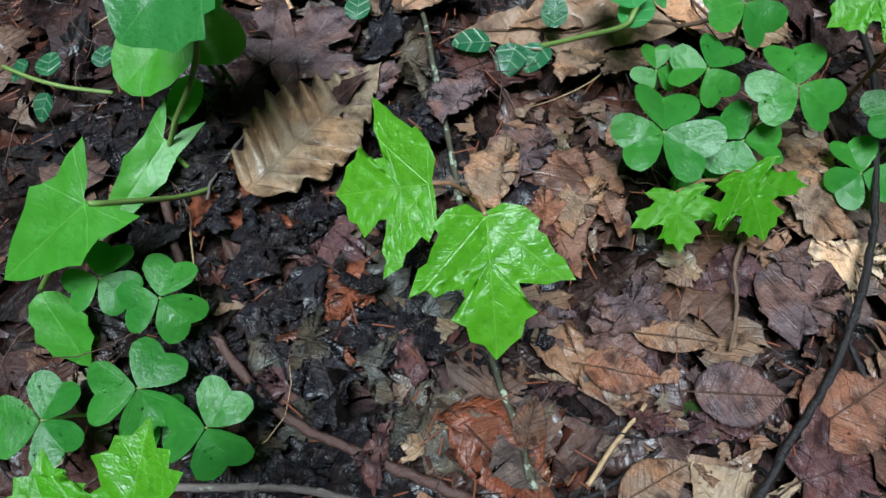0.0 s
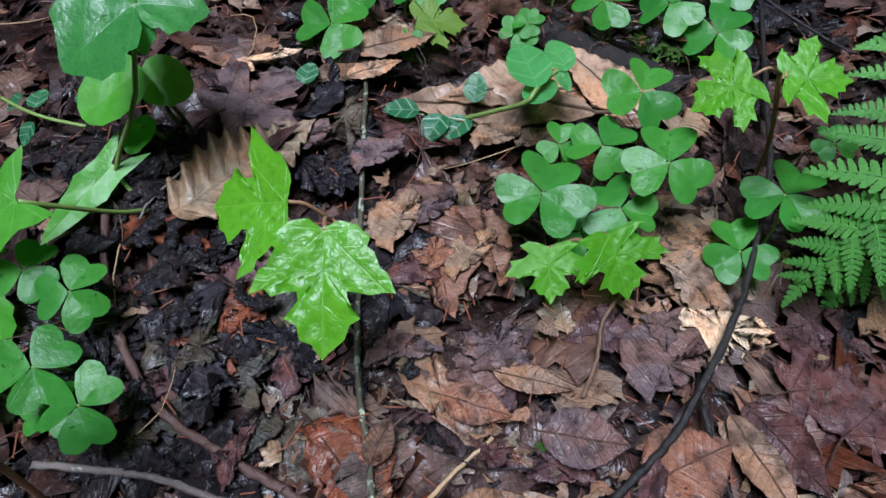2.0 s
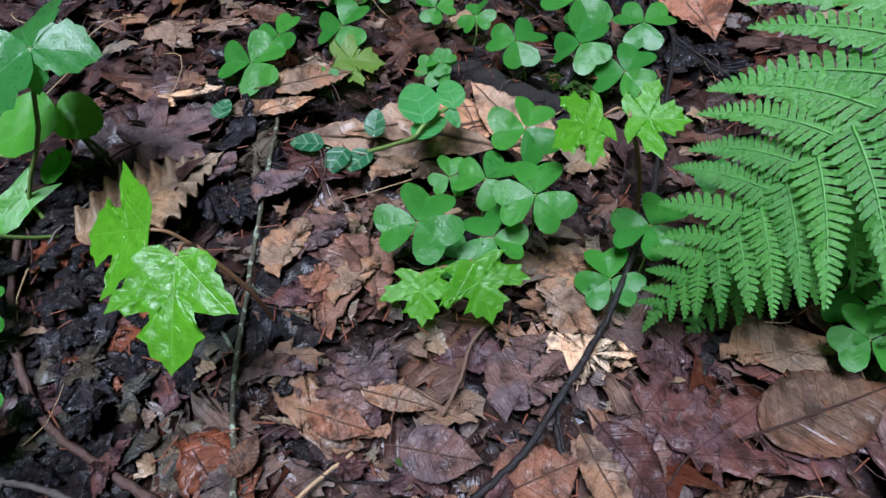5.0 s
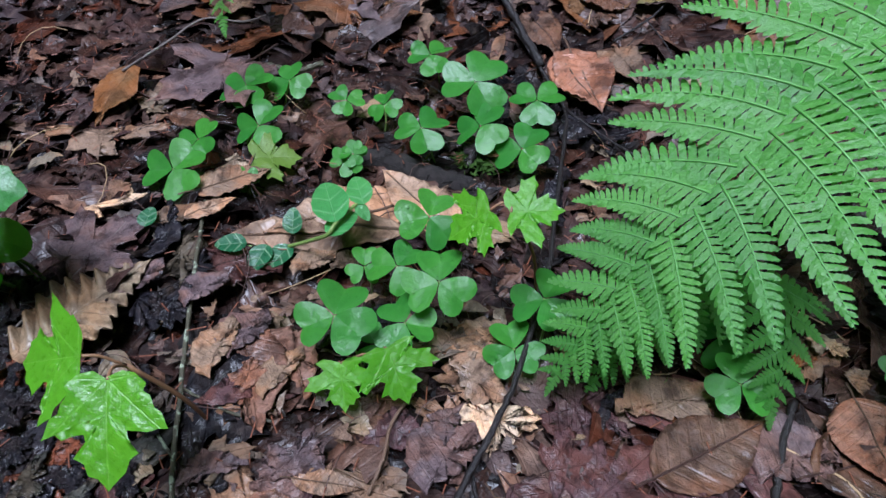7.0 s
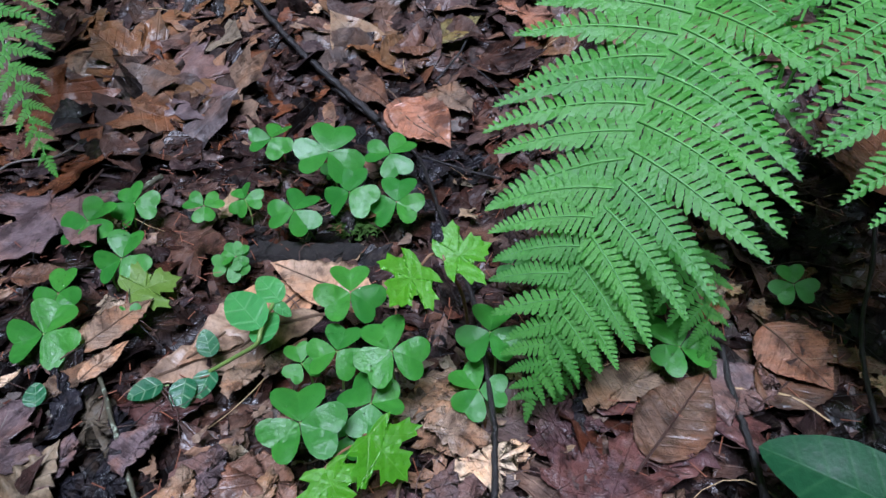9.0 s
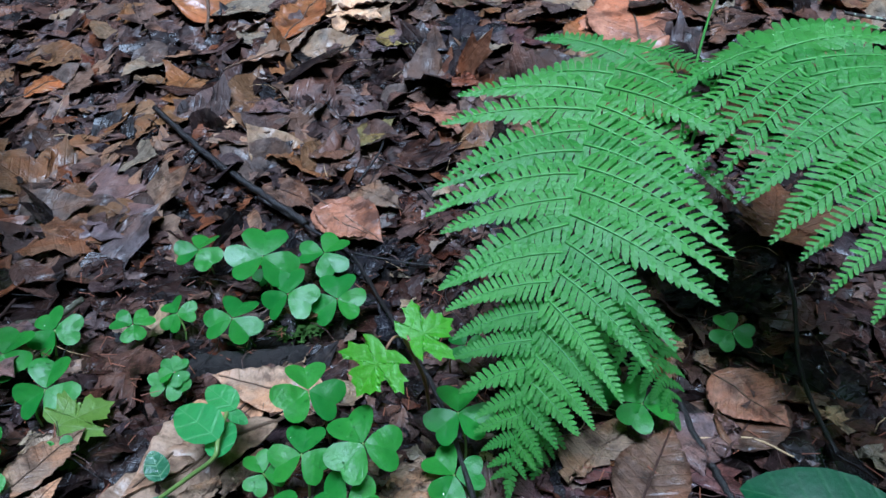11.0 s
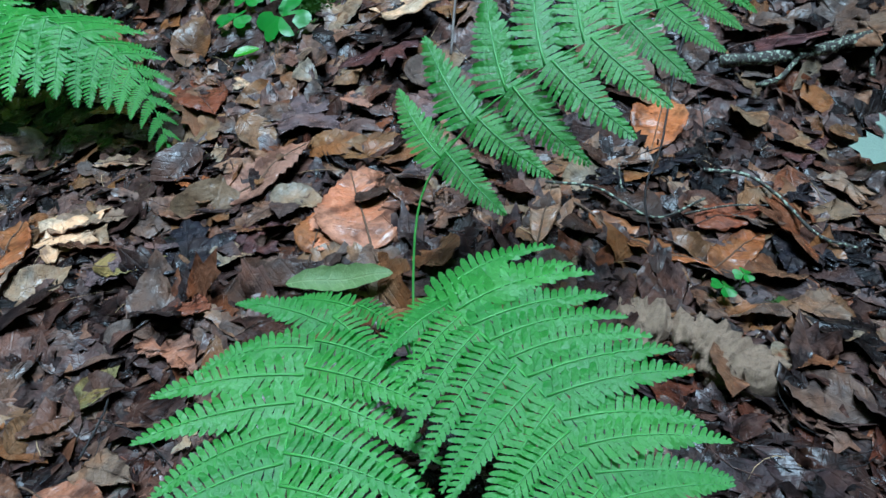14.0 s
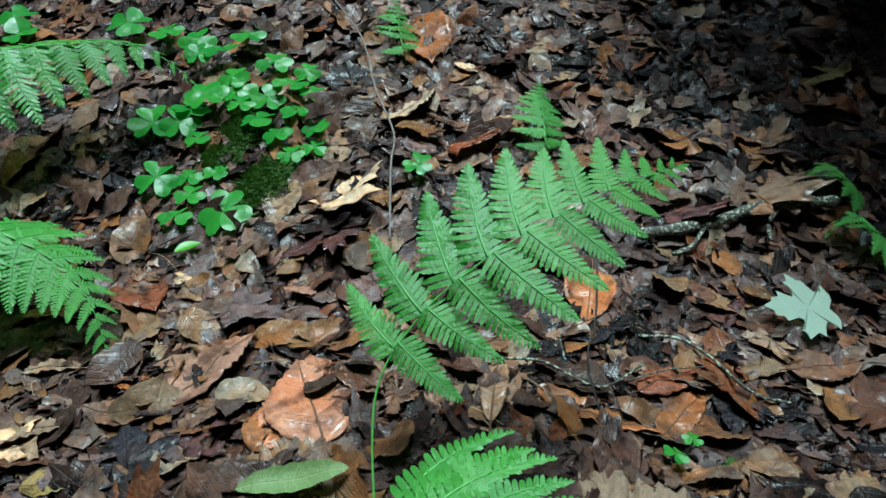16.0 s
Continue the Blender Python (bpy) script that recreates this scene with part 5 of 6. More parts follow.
twig("twig", [(-0.0887, 0.4263, 0.015), (-0.0669, 0.466, 0.015), (-0.0455, 0.5032, 0.015), (-0.0117, 0.5, 0.015), (0.0054, 0.5108, 0.015)], 0.00101, "grey", "wiry thin twig on the litter", 0.8)
twig("stem", [(0.3158, 0.1449, 0.008), (0.3347, 0.131, 0.008), (0.3558, 0.1164, 0.008), (0.3633, 0.0959, 0.008)], 0.00086, "straw", "thin bent stem on wet leaves", 0.7)
twig("twig", [(0.0179, 0.4445, 0.012), (0.0397, 0.4393, 0.012), (0.0588, 0.4523, 0.012)], 0.0023, "lichen", "short mossy twig stub on the litter", 0.9)
twig("twig", [(0.3001, 0.4986, 0.014), (0.3354, 0.5214, 0.014), (0.35, 0.536, 0.014)], 0.00115, "black", "thin dark twig on the slope", 0.8, forks=[([(0.3299, 0.5219, 0.014), (0.3436, 0.476, 0.014), (0.3413, 0.4307, 0.014)], 0.00069), ])
crumbling_wood("rotten_log", [(0.0923, 0.3547), (0.1155, 0.3546), (0.145, 0.3418), (0.1761, 0.335), (0.1941, 0.3396)], 0.0075, "charred", "crumbling black log sunk in the litter", "log", 0.5)
crumbling_wood("rotten_wood", [(0.6811, 0.2291), (0.6971, 0.2024), (0.7086, 0.1636), (0.6952, 0.1235), (0.6649, 0.1004)], 0.024, "rot", "crumbling tan piece of rotten wood", "wood", 0.7, 5)

# ---- wood sorrel ----
def sorrel_leaflet(rng):
    """Heart-shaped leaflet, folded along the middle; stalk end at the origin, notch at about (0, 0.9)."""
    half = [(0.07, 0.02), (0.24, 0.12), (0.44, 0.29), (0.60, 0.49), (0.665, 0.68), (0.64, 0.84), (0.54, 0.96), (0.38, 1.01), (0.21, 0.99), (0.08, 0.93)]
    half = [(x * (1 + rng.uniform(-0.03, 0.03)), y) for x, y in half]
    outline = densify(half + [(0, 0.875)] + [(-x, y) for x, y in half[::-1]] + [(0, 0)], 0.09)
    cup, wave, ph = rng.uniform(-0.22, 0.02), rng.uniform(0.012, 0.03), rng.uniform(0, 6)
    fold = rng.uniform(0.04, 0.3)
    return blade(outline, (0, 0.52), 4, lambda x, y: fold * abs(x) + cup * (y - 0.1) ** 2 + wave * math.sin(7 * x + ph) * math.sin(6 * y))


leaflets = []
for _ in range(12):
    v, f, uv = sorrel_leaflet(rng)
    leaflets.append(build_mesh("leaflet", v, f, sorrel_mat, uv))


def sorrel(x, y, z, yaw, reach, tilt=0.0, toward=0.0, label="", group="wood sorrel"):
    """A three-part sorrel leaf on its stalk. reach: length of a leaflet."""
    foot = float(land(x, y))
    z = max(z, foot + 0.008)
    dx, dy = rng.uniform(-0.012, 0.012), rng.uniform(-0.012, 0.012)
    foot = float(land(x + dx, y + dy)) - 0.002
    ob = thing("wood_sorrel", x + dx, y + dy, foot, label or "green three-part wood sorrel leaf on a thin stalk", "plant", group)
    top = Vector((x - (x + dx), y - (y + dy), z - foot))
    line = smooth_line([(0, 0, 0), (top.x * 0.3 + rng.uniform(-0.003, 0.003), top.y * 0.3, top.z * 0.55), tuple(top)], 8)
    v, f = tube(line, [0.0008 - 0.00003 * i for i in range(8)], 6)
    part("stalk", build_mesh("stalk", v, f, stalk_mat if rng.random() < 0.7 else red_stalk_mat), ob)
    lean = pose(0, 0, 0, 0, 0, toward) @ pose(0, 0, 0, tilt, 0, 0) @ pose(0, 0, 0, 0, 0, -toward)
    for k in range(3):
        m = Matrix.Translation(top) @ lean @ pose(0, 0, 0, 0, 0, yaw + 120 * k + rng.uniform(-6, 6)) @ pose(0, 0.0006, 0, rng.uniform(-16, 6), rng.uniform(-7, 7), 0)
        part("leaflet", leaflets[rng.randrange(len(leaflets))], ob, "", m @ Matrix.Scale(reach * rng.uniform(0.92, 1.05), 4))
    return ob


for row in [
    (-0.0983, 0.1232, 0.06, -8.189323329057736, 0.0134),
    (-0.0769, 0.1164, 0.0567, -17.006769733806625, 0.0148),
    (-0.0813, 0.0855, 0.0522, -25.444442545174244, 0.0159),
    (-0.054, 0.0715, 0.0556, -30.408230763652785, 0.015),
    (-0.1137, 0.0755, 0.0508, -21.319196467582625, 0.0157),
    (-0.0783, 0.0755, 0.0363, -122.81922608060476, 0.0109),
    (0.1082, 0.183, 0.0473, -7.877230986730923, 0.0198),
    (0.1611, 0.1989, 0.051, -5.944141406215276, 0.0189),
    (0.1425, 0.1847, 0.0359, 26.363215938617547, 0.0159),
    (0.1359, 0.2234, 0.0332, -32.65726366431596, 0.0155),
    (0.116, 0.229, 0.0265, -1.4589866558585924, 0.0109),
    (0.1261, 0.1793, 0.0243, 147.53367151464928, 0.0109),
    (0.1984, 0.1803, 0.013, 7.6911086058253595, 0.0156),
    (0.2149, 0.2003, 0.0307, -31.279776613060605, 0.0174),
    (0.154, 0.2522, 0.0406, -17.01520175300044, 0.0175),
    (0.3121, 0.1604, 0.0056, -0.8953170808322031, 0.0169),
    (0.2583, 0.2591, 0.0005, 124.78282587013584, 0.011),
]:
    sorrel(*row, rng.uniform(4, 18), rng.uniform(-40, 40))
for row in [
    (0.3117, 0.1936, -0.0026, -67.5554124571845, 0.0165),
    (0.4054, 0.1734, -0.0061, -143.01420785417406, 0.0128),
    (0.2285, 0.4149, -0.0137, -63.819840771015066, 0.02),
    (0.2136, 0.3602, -0.0123, -145.2349947635556, 0.0202),
    (0.1842, 0.3776, -0.0039, -31.099399563983248, 0.0198),
    (0.1818, 0.4125, 0.0089, -31.372695995566396, 0.0246),
    (0.1421, 0.3668, 0.0064, -39.729697648365914, 0.0182),
    (0.1461, 0.4616, 0.0003, -43.05887923149443, 0.0187),
    (0.1121, 0.4027, -0.0001, 3.049267816243961, 0.0128),
    (0.0841, 0.4029, 0.0062, -77.7061927849873, 0.0128),
    (0.189, 0.4333, -0.0231, -142.67374952288108, 0.0146),
    (0.0095, 0.4095, 0.0201, -44.14183145132391, 0.0193),
    (0.0293, 0.3603, 0.022, -27.12693931081797, 0.0184),
    (0.0399, 0.4202, 0.014, -122.30825672961748, 0.0164),
    (-0.0066, 0.3401, 0.0302, -32.85564223261288, 0.016),
    (-0.0134, 0.3069, 0.0351, -33.23402347553786, 0.0191),
    (0.0917, 0.3387, 0.0068, -39.54731871488807, 0.0128),
    (0.0273, 0.3118, 0.0185, -75.19330912191865, 0.009),
    (0.0961, 0.3391, 0.0107, -45.26867837501717, 0.009),
    (0.7636, 0.1546, 0.0069, -103.41571169909835, 0.0119),
    (0.7924, 0.1461, 0.0077, 157.0415669901095, 0.009),
]:
    sorrel(*row, rng.uniform(8, 26), rng.uniform(-45, 15))
for row in [
    (0.8301, 0.8244, 0.1598, -60.10991331437559, 0.0384),
    (0.8265, 0.8901, 0.178, -62.22113568447989, 0.023),
    (0.825, 0.9614, 0.199, -54.129587764173465, 0.0334),
    (0.7905, 0.8829, 0.1569, -58.61544159639209, 0.024),
    (0.8603, 0.9264, 0.1972, -59.38037026764729, 0.0239),
    (0.8837, 0.8911, 0.1984, -75.93684220920007, 0.0199),
    (0.9009, 1.0491, 0.2664, -49.47902225781537, 0.0347),
    (0.9236, 1.0088, 0.2664, -47.64100413680103, 0.0325),
    (0.9722, 0.9901, 0.3055, -48.69119860779353, 0.0361),
    (0.9194, 0.9659, 0.2409, -61.50073016898014, 0.0199),
    (0.9878, 0.8956, 0.263, -88.79706134620949, 0.0284),
    (1.0014, 0.945, 0.2857, -60.439636694757965, 0.0236),
    (1.0236, 0.9716, 0.3048, -60.54736393521099, 0.0316),
    (1.0341, 0.9894, 0.3254, -66.24617634417598, 0.0278),
    (1.0345, 0.911, 0.2905, -69.15753605739155, 0.0302),
]:
    sorrel(*row, rng.uniform(14, 44), rng.uniform(-75, -35), "green wood sorrel leaf in a mossy patch", "wood sorrel patch")
for row in [
    (1.0684, 0.8874, 0.3086, -64.52445978363752, 0.0308),
    (1.0996, 0.9514, 0.3435, -57.347616977862934, 0.0324),
    (1.0702, 1.0506, 0.3707, -55.90526774811122, 0.0323),
    (1.0511, 1.0909, 0.3635, -50.293420567914836, 0.0251),
    (1.0819, 1.1219, 0.3865, -49.74736014457666, 0.0338),
    (1.1258, 1.0327, 0.3902, -52.781963957272595, 0.0329),
    (1.0537, 1.2823, 0.4249, 145.48114849143164, 0.0416),
    (1.0764, 1.1993, 0.4046, -38.612352243000885, 0.0308),
    (1.0365, 0.8455, 0.2698, -65.89483100581572, 0.0307),
    (0.98, 0.847, 0.2431, -61.51978237679413, 0.0241),
    (0.9669, 0.8093, 0.214, -56.42765099321362, 0.0215),
    (0.996, 0.7844, 0.2199, -64.09618725101282, 0.0215),
    (1.0206, 0.798, 0.2463, -64.24950878301378, 0.0239),
    (1.0797, 0.8492, 0.2911, -73.78810982525371, 0.0223),
    (1.1205, 0.8934, 0.324, -67.06746811526985, 0.0234),
    (0.9871, 1.5556, 0.4514, 154.6648197054512, 0.0416),
    (0.9635, 1.5073, 0.4162, -28.363311402400825, 0.0322),
    (0.956, 1.0124, 0.2842, -55.4100690812503, 0.0326),
    (1.0397, 0.6176, 0.1929, -77.44104493395496, 0.0221),
]:
    sorrel(*row, rng.uniform(14, 44), rng.uniform(-75, -35), "green wood sorrel leaf in a mossy patch", "wood sorrel patch")


# ---- rain drops on the leaves ----
def rain_drops():
    m, tree = material("water")
    n = Nodes(tree)
    p = n.add("ShaderNodeBsdfPrincipled", Roughness=0.02, IOR=1.33)
    p.inputs["Transmission Weight"].default_value = 1.0
    n.link(p.outputs[0], tree.nodes.new("ShaderNodeOutputMaterial").inputs["Surface"])
    bead = [(0, 0, 0.62)] + [(math.cos(a) * 0.7, math.sin(a) * 0.7, 0.4) for a in np.arange(6) * math.pi / 3] + [(math.cos(a), math.sin(a), 0) for a in np.arange(6) * math.pi / 3]
    cap = [(0, 1 + i, 1 + (i + 1) % 6) for i in range(6)] + [(1 + i, 7 + i, 7 + (i + 1) % 6, 1 + (i + 1) % 6) for i in range(6)]
    verts, faces = [], []
    bpy.context.view_layer.update()
    for leaf in [o for o in scene.objects if o.name.startswith("leaflet")]:
        for _ in range(rng.choice((0, 0, 2, 4, 9))):
            v = leaf.data.vertices[rng.randrange(len(leaf.data.vertices))]
            at, size = leaf.matrix_world @ v.co, rng.uniform(0.0002, 0.0007)
            b = len(verts)
            verts += [tuple(at + Vector(q) * size) for q in bead]
            faces += [tuple(k + b for k in q) for q in cap]
    tagged(new("rain_drops", build_mesh("rain_drops", verts, faces, m)), "small clear rain drops on the sorrel leaves", "water", kind="stuff")


rain_drops()

# ---- maple seedlings ----
def leaf_part(name, v, f, uv, mat, parent, m, label=""):
    return part(name, build_mesh(name, v, f, mat, uv), parent, label, parent.matrix_basis.inverted() @ m)


def seedling(foot, joint, blades, label, seed, drop=0.10, shape=maple_outline):
    """A maple seedling: a stem, and leaves given by joint, tip, half width and normal."""
    r = random.Random(seed)
    fx, fy = foot
    fz = float(land(fx, fy))
    ob = thing("maple_seedling", fx, fy, fz - 0.003, label, "plant", "maple seedlings")
    o = Vector((fx, fy, fz - 0.003))
    v, f = tube([Vector(p) - o for p in smooth_line([(fx, fy, fz - 0.003), ((fx + joint[0]) / 2 + 0.004, (fy + joint[1]) / 2, (fz + joint[2]) / 2), joint], 9)], [0.0011] * 9, 7)
    part("stem", build_mesh("stem", v, f, red_stalk_mat), ob)
    for base, tip, width, normal in blades:
        line = smooth_line([joint, ((joint[0] + base[0]) / 2, (joint[1] + base[1]) / 2, (joint[2] + base[2]) / 2 + 0.004), base], 7)
        v, f = tube([Vector(p) - o for p in line], [0.0007] * 7, 6)
        part("leaf_stalk", build_mesh("leaf_stalk", v, f, red_stalk_mat), ob)
        c = curl(r, 0.25)
        outline = [(x * width / 0.5, y) for x, y in densify(shape(r), 0.05)]
        v, f, uv = blade(outline, (0, 0.3), 7, lambda x, y: c(x, y) + 0.16 * abs(x) - drop * y * y - 0.12 * x * x + 0.012 * math.sin(26 * x) * math.sin(24 * y))
        leaf_part("leaf", v, f, uv, maple_mat, ob, frame_from(base, tip, normal))
    return ob


seedling((0.045, 0.14), (0.034, 0.135, 0.088), [((0.038, 0.1205, 0.103), (0.0405, 0.083, 0.085), 0.385, (0.1, -0.3, 1)), ((0.022, 0.132, 0.102), (-0.008, 0.133, 0.096), 0.6, (-0.1, -0.4, 1))], "bright green glossy maple seedling with two lobed leaves", 3, shape=young_maple_outline)
seedling((0.132, 0.172), (0.132, 0.17, 0.03), [((0.112, 0.161, 0.038), (0.114, 0.14, 0.026), 0.55, (0, -0.3, 1)), ((0.136, 0.164, 0.045), (0.146, 0.142, 0.03), 0.56, (0.15, -0.3, 1))], "small bright green maple seedling with spotted leaves", 5)
seedling((0.215, 0.235), (0.2, 0.222, 0.08), [((0.188, 0.218, 0.082), (0.166, 0.211, 0.07), 0.6, (-0.1, -0.2, 1)), ((0.198, 0.211, 0.088), (0.224, 0.212, 0.088), 0.52, (0.1, -0.3, 1))], "bright green glossy maple seedling with two lobed leaves", 8)
seedling((-0.05, 0.03), (-0.04, 0.045, 0.14), [((-0.033, 0.032, 0.136), (-0.027, 0.057, 0.149), 0.5, (0, -0.2, 1)), ((-0.045, 0.028, 0.136), (-0.049, 0.052, 0.146), 0.5, (0, -0.2, 1))], "bright green maple seedling standing tall near the camera", 12)

# ---- partridge vine ----
def ovate(rng, width=0.42):
    half = [(0.04, 0.01), (0.2, 0.06), (0.34, 0.18), (0.41, 0.34), (0.40, 0.52), (0.33, 0.7), (0.22, 0.86), (0.1, 0.96)]
    k = width / 0.41
    return densify([(x * k, y) for x, y in half] + [(0, 1)] + [(-x * k, y) for x, y in half[::-1]], 0.08)


def oval_leaf(parent, base, tip, width, mat, fold=0.15, normal=(0, 0, 1), name="leaf"):
    v, f, uv = blade(ovate(rng, width), (0, 0.45), 4, lambda x, y: fold * abs(x) - 0.12 * y * y + 0.01 * math.sin(9 * x + 3) * math.sin(8 * y))
    return leaf_part(name, v, f, uv, mat, parent, frame_from(base, tip, normal))


def creeper(points, rows, mat, label, radius=0.0009, width=0.4, stalk=None):
    """A creeping stem with opposite oval leaves. rows: base x, y, z and tip x, y, z."""
    o = Vector(points[0])
    ob = thing("partridge_vine", *o, label, "plant", "creeping vines")
    v, f = tube([Vector(p) - o for p in smooth_line(points, len(points) * 5)], [radius] * (len(points) * 5), 6)
    part("stem", build_mesh("stem", v, f, stalk or stalk_mat), ob)
    for x0, y0, z0, x1, y1, z1 in rows:
        oval_leaf(ob, (x0, y0, z0), (x1, y1, z1), width, mat)
    return ob


creeper([(0.0391, 0.252, 0.0225), (0.0496, 0.2511, 0.0208), (0.0596, 0.2528, 0.0198), (0.0676, 0.2516, 0.0195)], [
    (0.0436, 0.2501, 0.0259, 0.026, 0.2472, 0.031),
    (0.0722, 0.252, 0.0306, 0.073, 0.2637, 0.041),
    (0.0555, 0.2501, 0.0239, 0.0483, 0.2322, 0.0229),
    (0.0688, 0.251, 0.0213, 0.0578, 0.236, 0.0219),
], vine_mat, "dark green partridge vine with pale-veined oval leaves", 0.0008, 0.39)
creeper([(0.0654, 0.2516, 0.0189), (0.084, 0.2435, 0.0337), (0.0987, 0.2352, 0.0483), (0.1037, 0.2408, 0.0517), (0.1129, 0.2578, 0.0476), (0.1166, 0.2583, 0.0467)], [
    (0.1039, 0.2403, 0.0527, 0.093, 0.2728, 0.0547),
    (0.117, 0.2568, 0.0478, 0.1098, 0.2799, 0.0502),
    (0.0994, 0.2345, 0.0482, 0.1123, 0.2547, 0.0471),
    (0.1127, 0.2577, 0.0486, 0.1202, 0.2501, 0.0421),
], fresh_mat, "fresh green vine shoot with rounded leaves", 0.0012, 0.31)
creeper([(-0.1763, 0.2349, 0.043), (-0.1603, 0.2275, 0.0424), (-0.1448, 0.2235, 0.0404), (-0.1246, 0.2209, 0.0384)], [
    (-0.1519, 0.2266, 0.0449, -0.1542, 0.2408, 0.0458),
    (-0.1537, 0.2213, 0.04, -0.1591, 0.2102, 0.0344),
    (-0.1312, 0.2334, 0.0407, -0.1317, 0.2457, 0.0426),
    (-0.1641, 0.236, 0.0438, -0.1745, 0.23, 0.0398),
], vine_mat, "dark green partridge vine with pale-veined oval leaves", 0.001, 0.4)
creeper([(-0.0209, 0.261, 0.0328), (-0.0176, 0.2681, 0.0338)], [
    (-0.0181, 0.2589, 0.0347, -0.017, 0.2731, 0.0379),
], vine_mat, "dark green partridge vine with pale-veined oval leaves", 0.0008, 0.42)

# ---- tall herb with lobed leaves ----
def lobed(kind, width):
    if kind == "round":
        half = [(0.10, -0.10), (0.28, -0.08), (0.43, 0.08), (0.5, 0.3), (0.48, 0.55), (0.36, 0.82), (0.18, 0.98)]
    elif kind == "arrow":
        half = [(0.06, -0.02), (0.22, -0.18), (0.42, -0.30), (0.50, -0.34), (0.46, -0.12), (0.40, 0.05), (0.45, 0.22), (0.50, 0.30), (0.40, 0.42), (0.32, 0.6), (0.2, 0.82), (0.08, 0.95)]
    else:
        half = [(0.08, 0.03), (0.30, 0.10), (0.46, 0.26), (0.43, 0.36), (0.56, 0.50), (0.47, 0.60), (0.44, 0.74), (0.28, 0.82), (0.12, 0.96)]
    k = width / 0.5
    return densify([(x * k, y) for x, y in half] + [(0, 1.02)] + [(-x * k, y) for x, y in half[::-1]], 0.06)


def herb_leaf(parent, base, tip, width, kind, normal):
    c = curl(rng, 0.3)
    v, f, uv = blade(lobed(kind, width), (0, 0.3), 6, lambda x, y: c(x, y) + 0.12 * abs(x) - 0.15 * y * y + 0.012 * math.sin(15 * x) * math.sin(13 * y))
    leaf_part("leaf", v, f, uv, glossy_herb_mat if kind == "top" else herb_mat, parent, frame_from(base, tip, normal))


def herb_stalk(parent, points, radius=0.0011):
    o = parent.matrix_basis.translation
    v, f = tube([Vector(p) - o for p in smooth_line(points, 10)], [radius] * 10, 7)
    part("leaf_stalk", build_mesh("leaf_stalk", v, f, stalk_mat), parent)


def make_herb():
    herb = thing("woodland_herb", -0.1, 0.176, float(land(-0.1, 0.176)) - 0.003, "bright green woodland herb with pointed lobed leaves", "plant")
    herb_stalk(herb, [(-0.1, 0.176, 0.015), (-0.088, 0.185, 0.05), (-0.064, 0.192, 0.085), (-0.056, 0.197, 0.105), (-0.049, 0.205, 0.125)], 0.0011)
    herb_leaf(herb, (-0.049, 0.205, 0.125), (-0.075, 0.18, 0.118), 0.62, "top", (0, -0.3, 1))
    herb_leaf(herb, (-0.049, 0.205, 0.125), (-0.024, 0.211, 0.12), 0.5, "top", (0, -0.3, 1))
    herb_leaf(herb, (-0.049, 0.205, 0.125), (-0.078, 0.235, 0.12), 0.5, "top", (0, -0.3, 1))
    herb_leaf(herb, (-0.049, 0.205, 0.125), (-0.045, 0.189, 0.115), 0.35, "top", (0, -0.3, 1))
    herb_leaf(herb, (-0.079, 0.221, 0.075), (-0.102, 0.2, 0.07), 0.52, "round", (0, -0.3, 1))
    herb_leaf(herb, (-0.079, 0.226, 0.07), (-0.056, 0.218, 0.068), 0.5, "round", (0.2, -0.6, 1))
    herb_leaf(herb, (-0.082, 0.215, 0.05), (-0.092, 0.2, 0.045), 0.4, "round", (0, -0.3, 1))
    herb_leaf(herb, (-0.092, 0.139, 0.085), (-0.125, 0.118, 0.075), 0.4, "arrow", (0, -0.3, 1))
    herb_leaf(herb, (-0.09, 0.186, 0.05), (-0.112, 0.146, 0.045), 0.2, "arrow", (0.5, -0.3, 1))
    herb_leaf(herb, (-0.13, 0.125, 0.045), (-0.116, 0.099, 0.03), 0.3, "plain", (0, -0.3, 1))
    herb_stalk(herb, [(-0.066, 0.188, 0.02), (-0.077, 0.164, 0.045), (-0.085, 0.148, 0.07), (-0.092, 0.139, 0.085)])
    herb_stalk(herb, [(-0.072, 0.193, 0.02), (-0.081, 0.18, 0.035), (-0.088, 0.184, 0.045), (-0.089, 0.186, 0.05)])
    herb_stalk(herb, [(-0.075, 0.227, 0.02), (-0.079, 0.228, 0.04), (-0.079, 0.226, 0.065)])
    herb_stalk(herb, [(-0.071, 0.227, 0.02), (-0.074, 0.228, 0.04), (-0.073, 0.223, 0.055)])
    herb_stalk(herb, [(-0.078, 0.221, 0.02), (-0.083, 0.214, 0.045), (-0.085, 0.212, 0.05)])
    herb_stalk(herb, [(-0.11, 0.132, 0.06), (-0.12, 0.129, 0.055), (-0.13, 0.125, 0.045)])


make_herb()


def low_seedling():
    """A single dark glossy leaf on a short stalk."""
    x, y = 0.343, 0.031
    ob = thing("broadleaf_seedling", x, y, float(land(x, y)) - 0.002, "dark glossy green oval leaf on a short stalk", "plant")
    v, f = tube(smooth_line([(0, 0, 0), (0.002, 0, 0.02), (0, 0, 0.042)], 8), [0.0011] * 8, 6)
    part("stalk", build_mesh("stalk", v, f, red_stalk_mat), ob)
    oval_leaf(ob, (x, y, float(land(x, y)) + 0.04), (0.303, 0.091, 0.031), 0.3, dark_leaf_mat)


low_seedling()

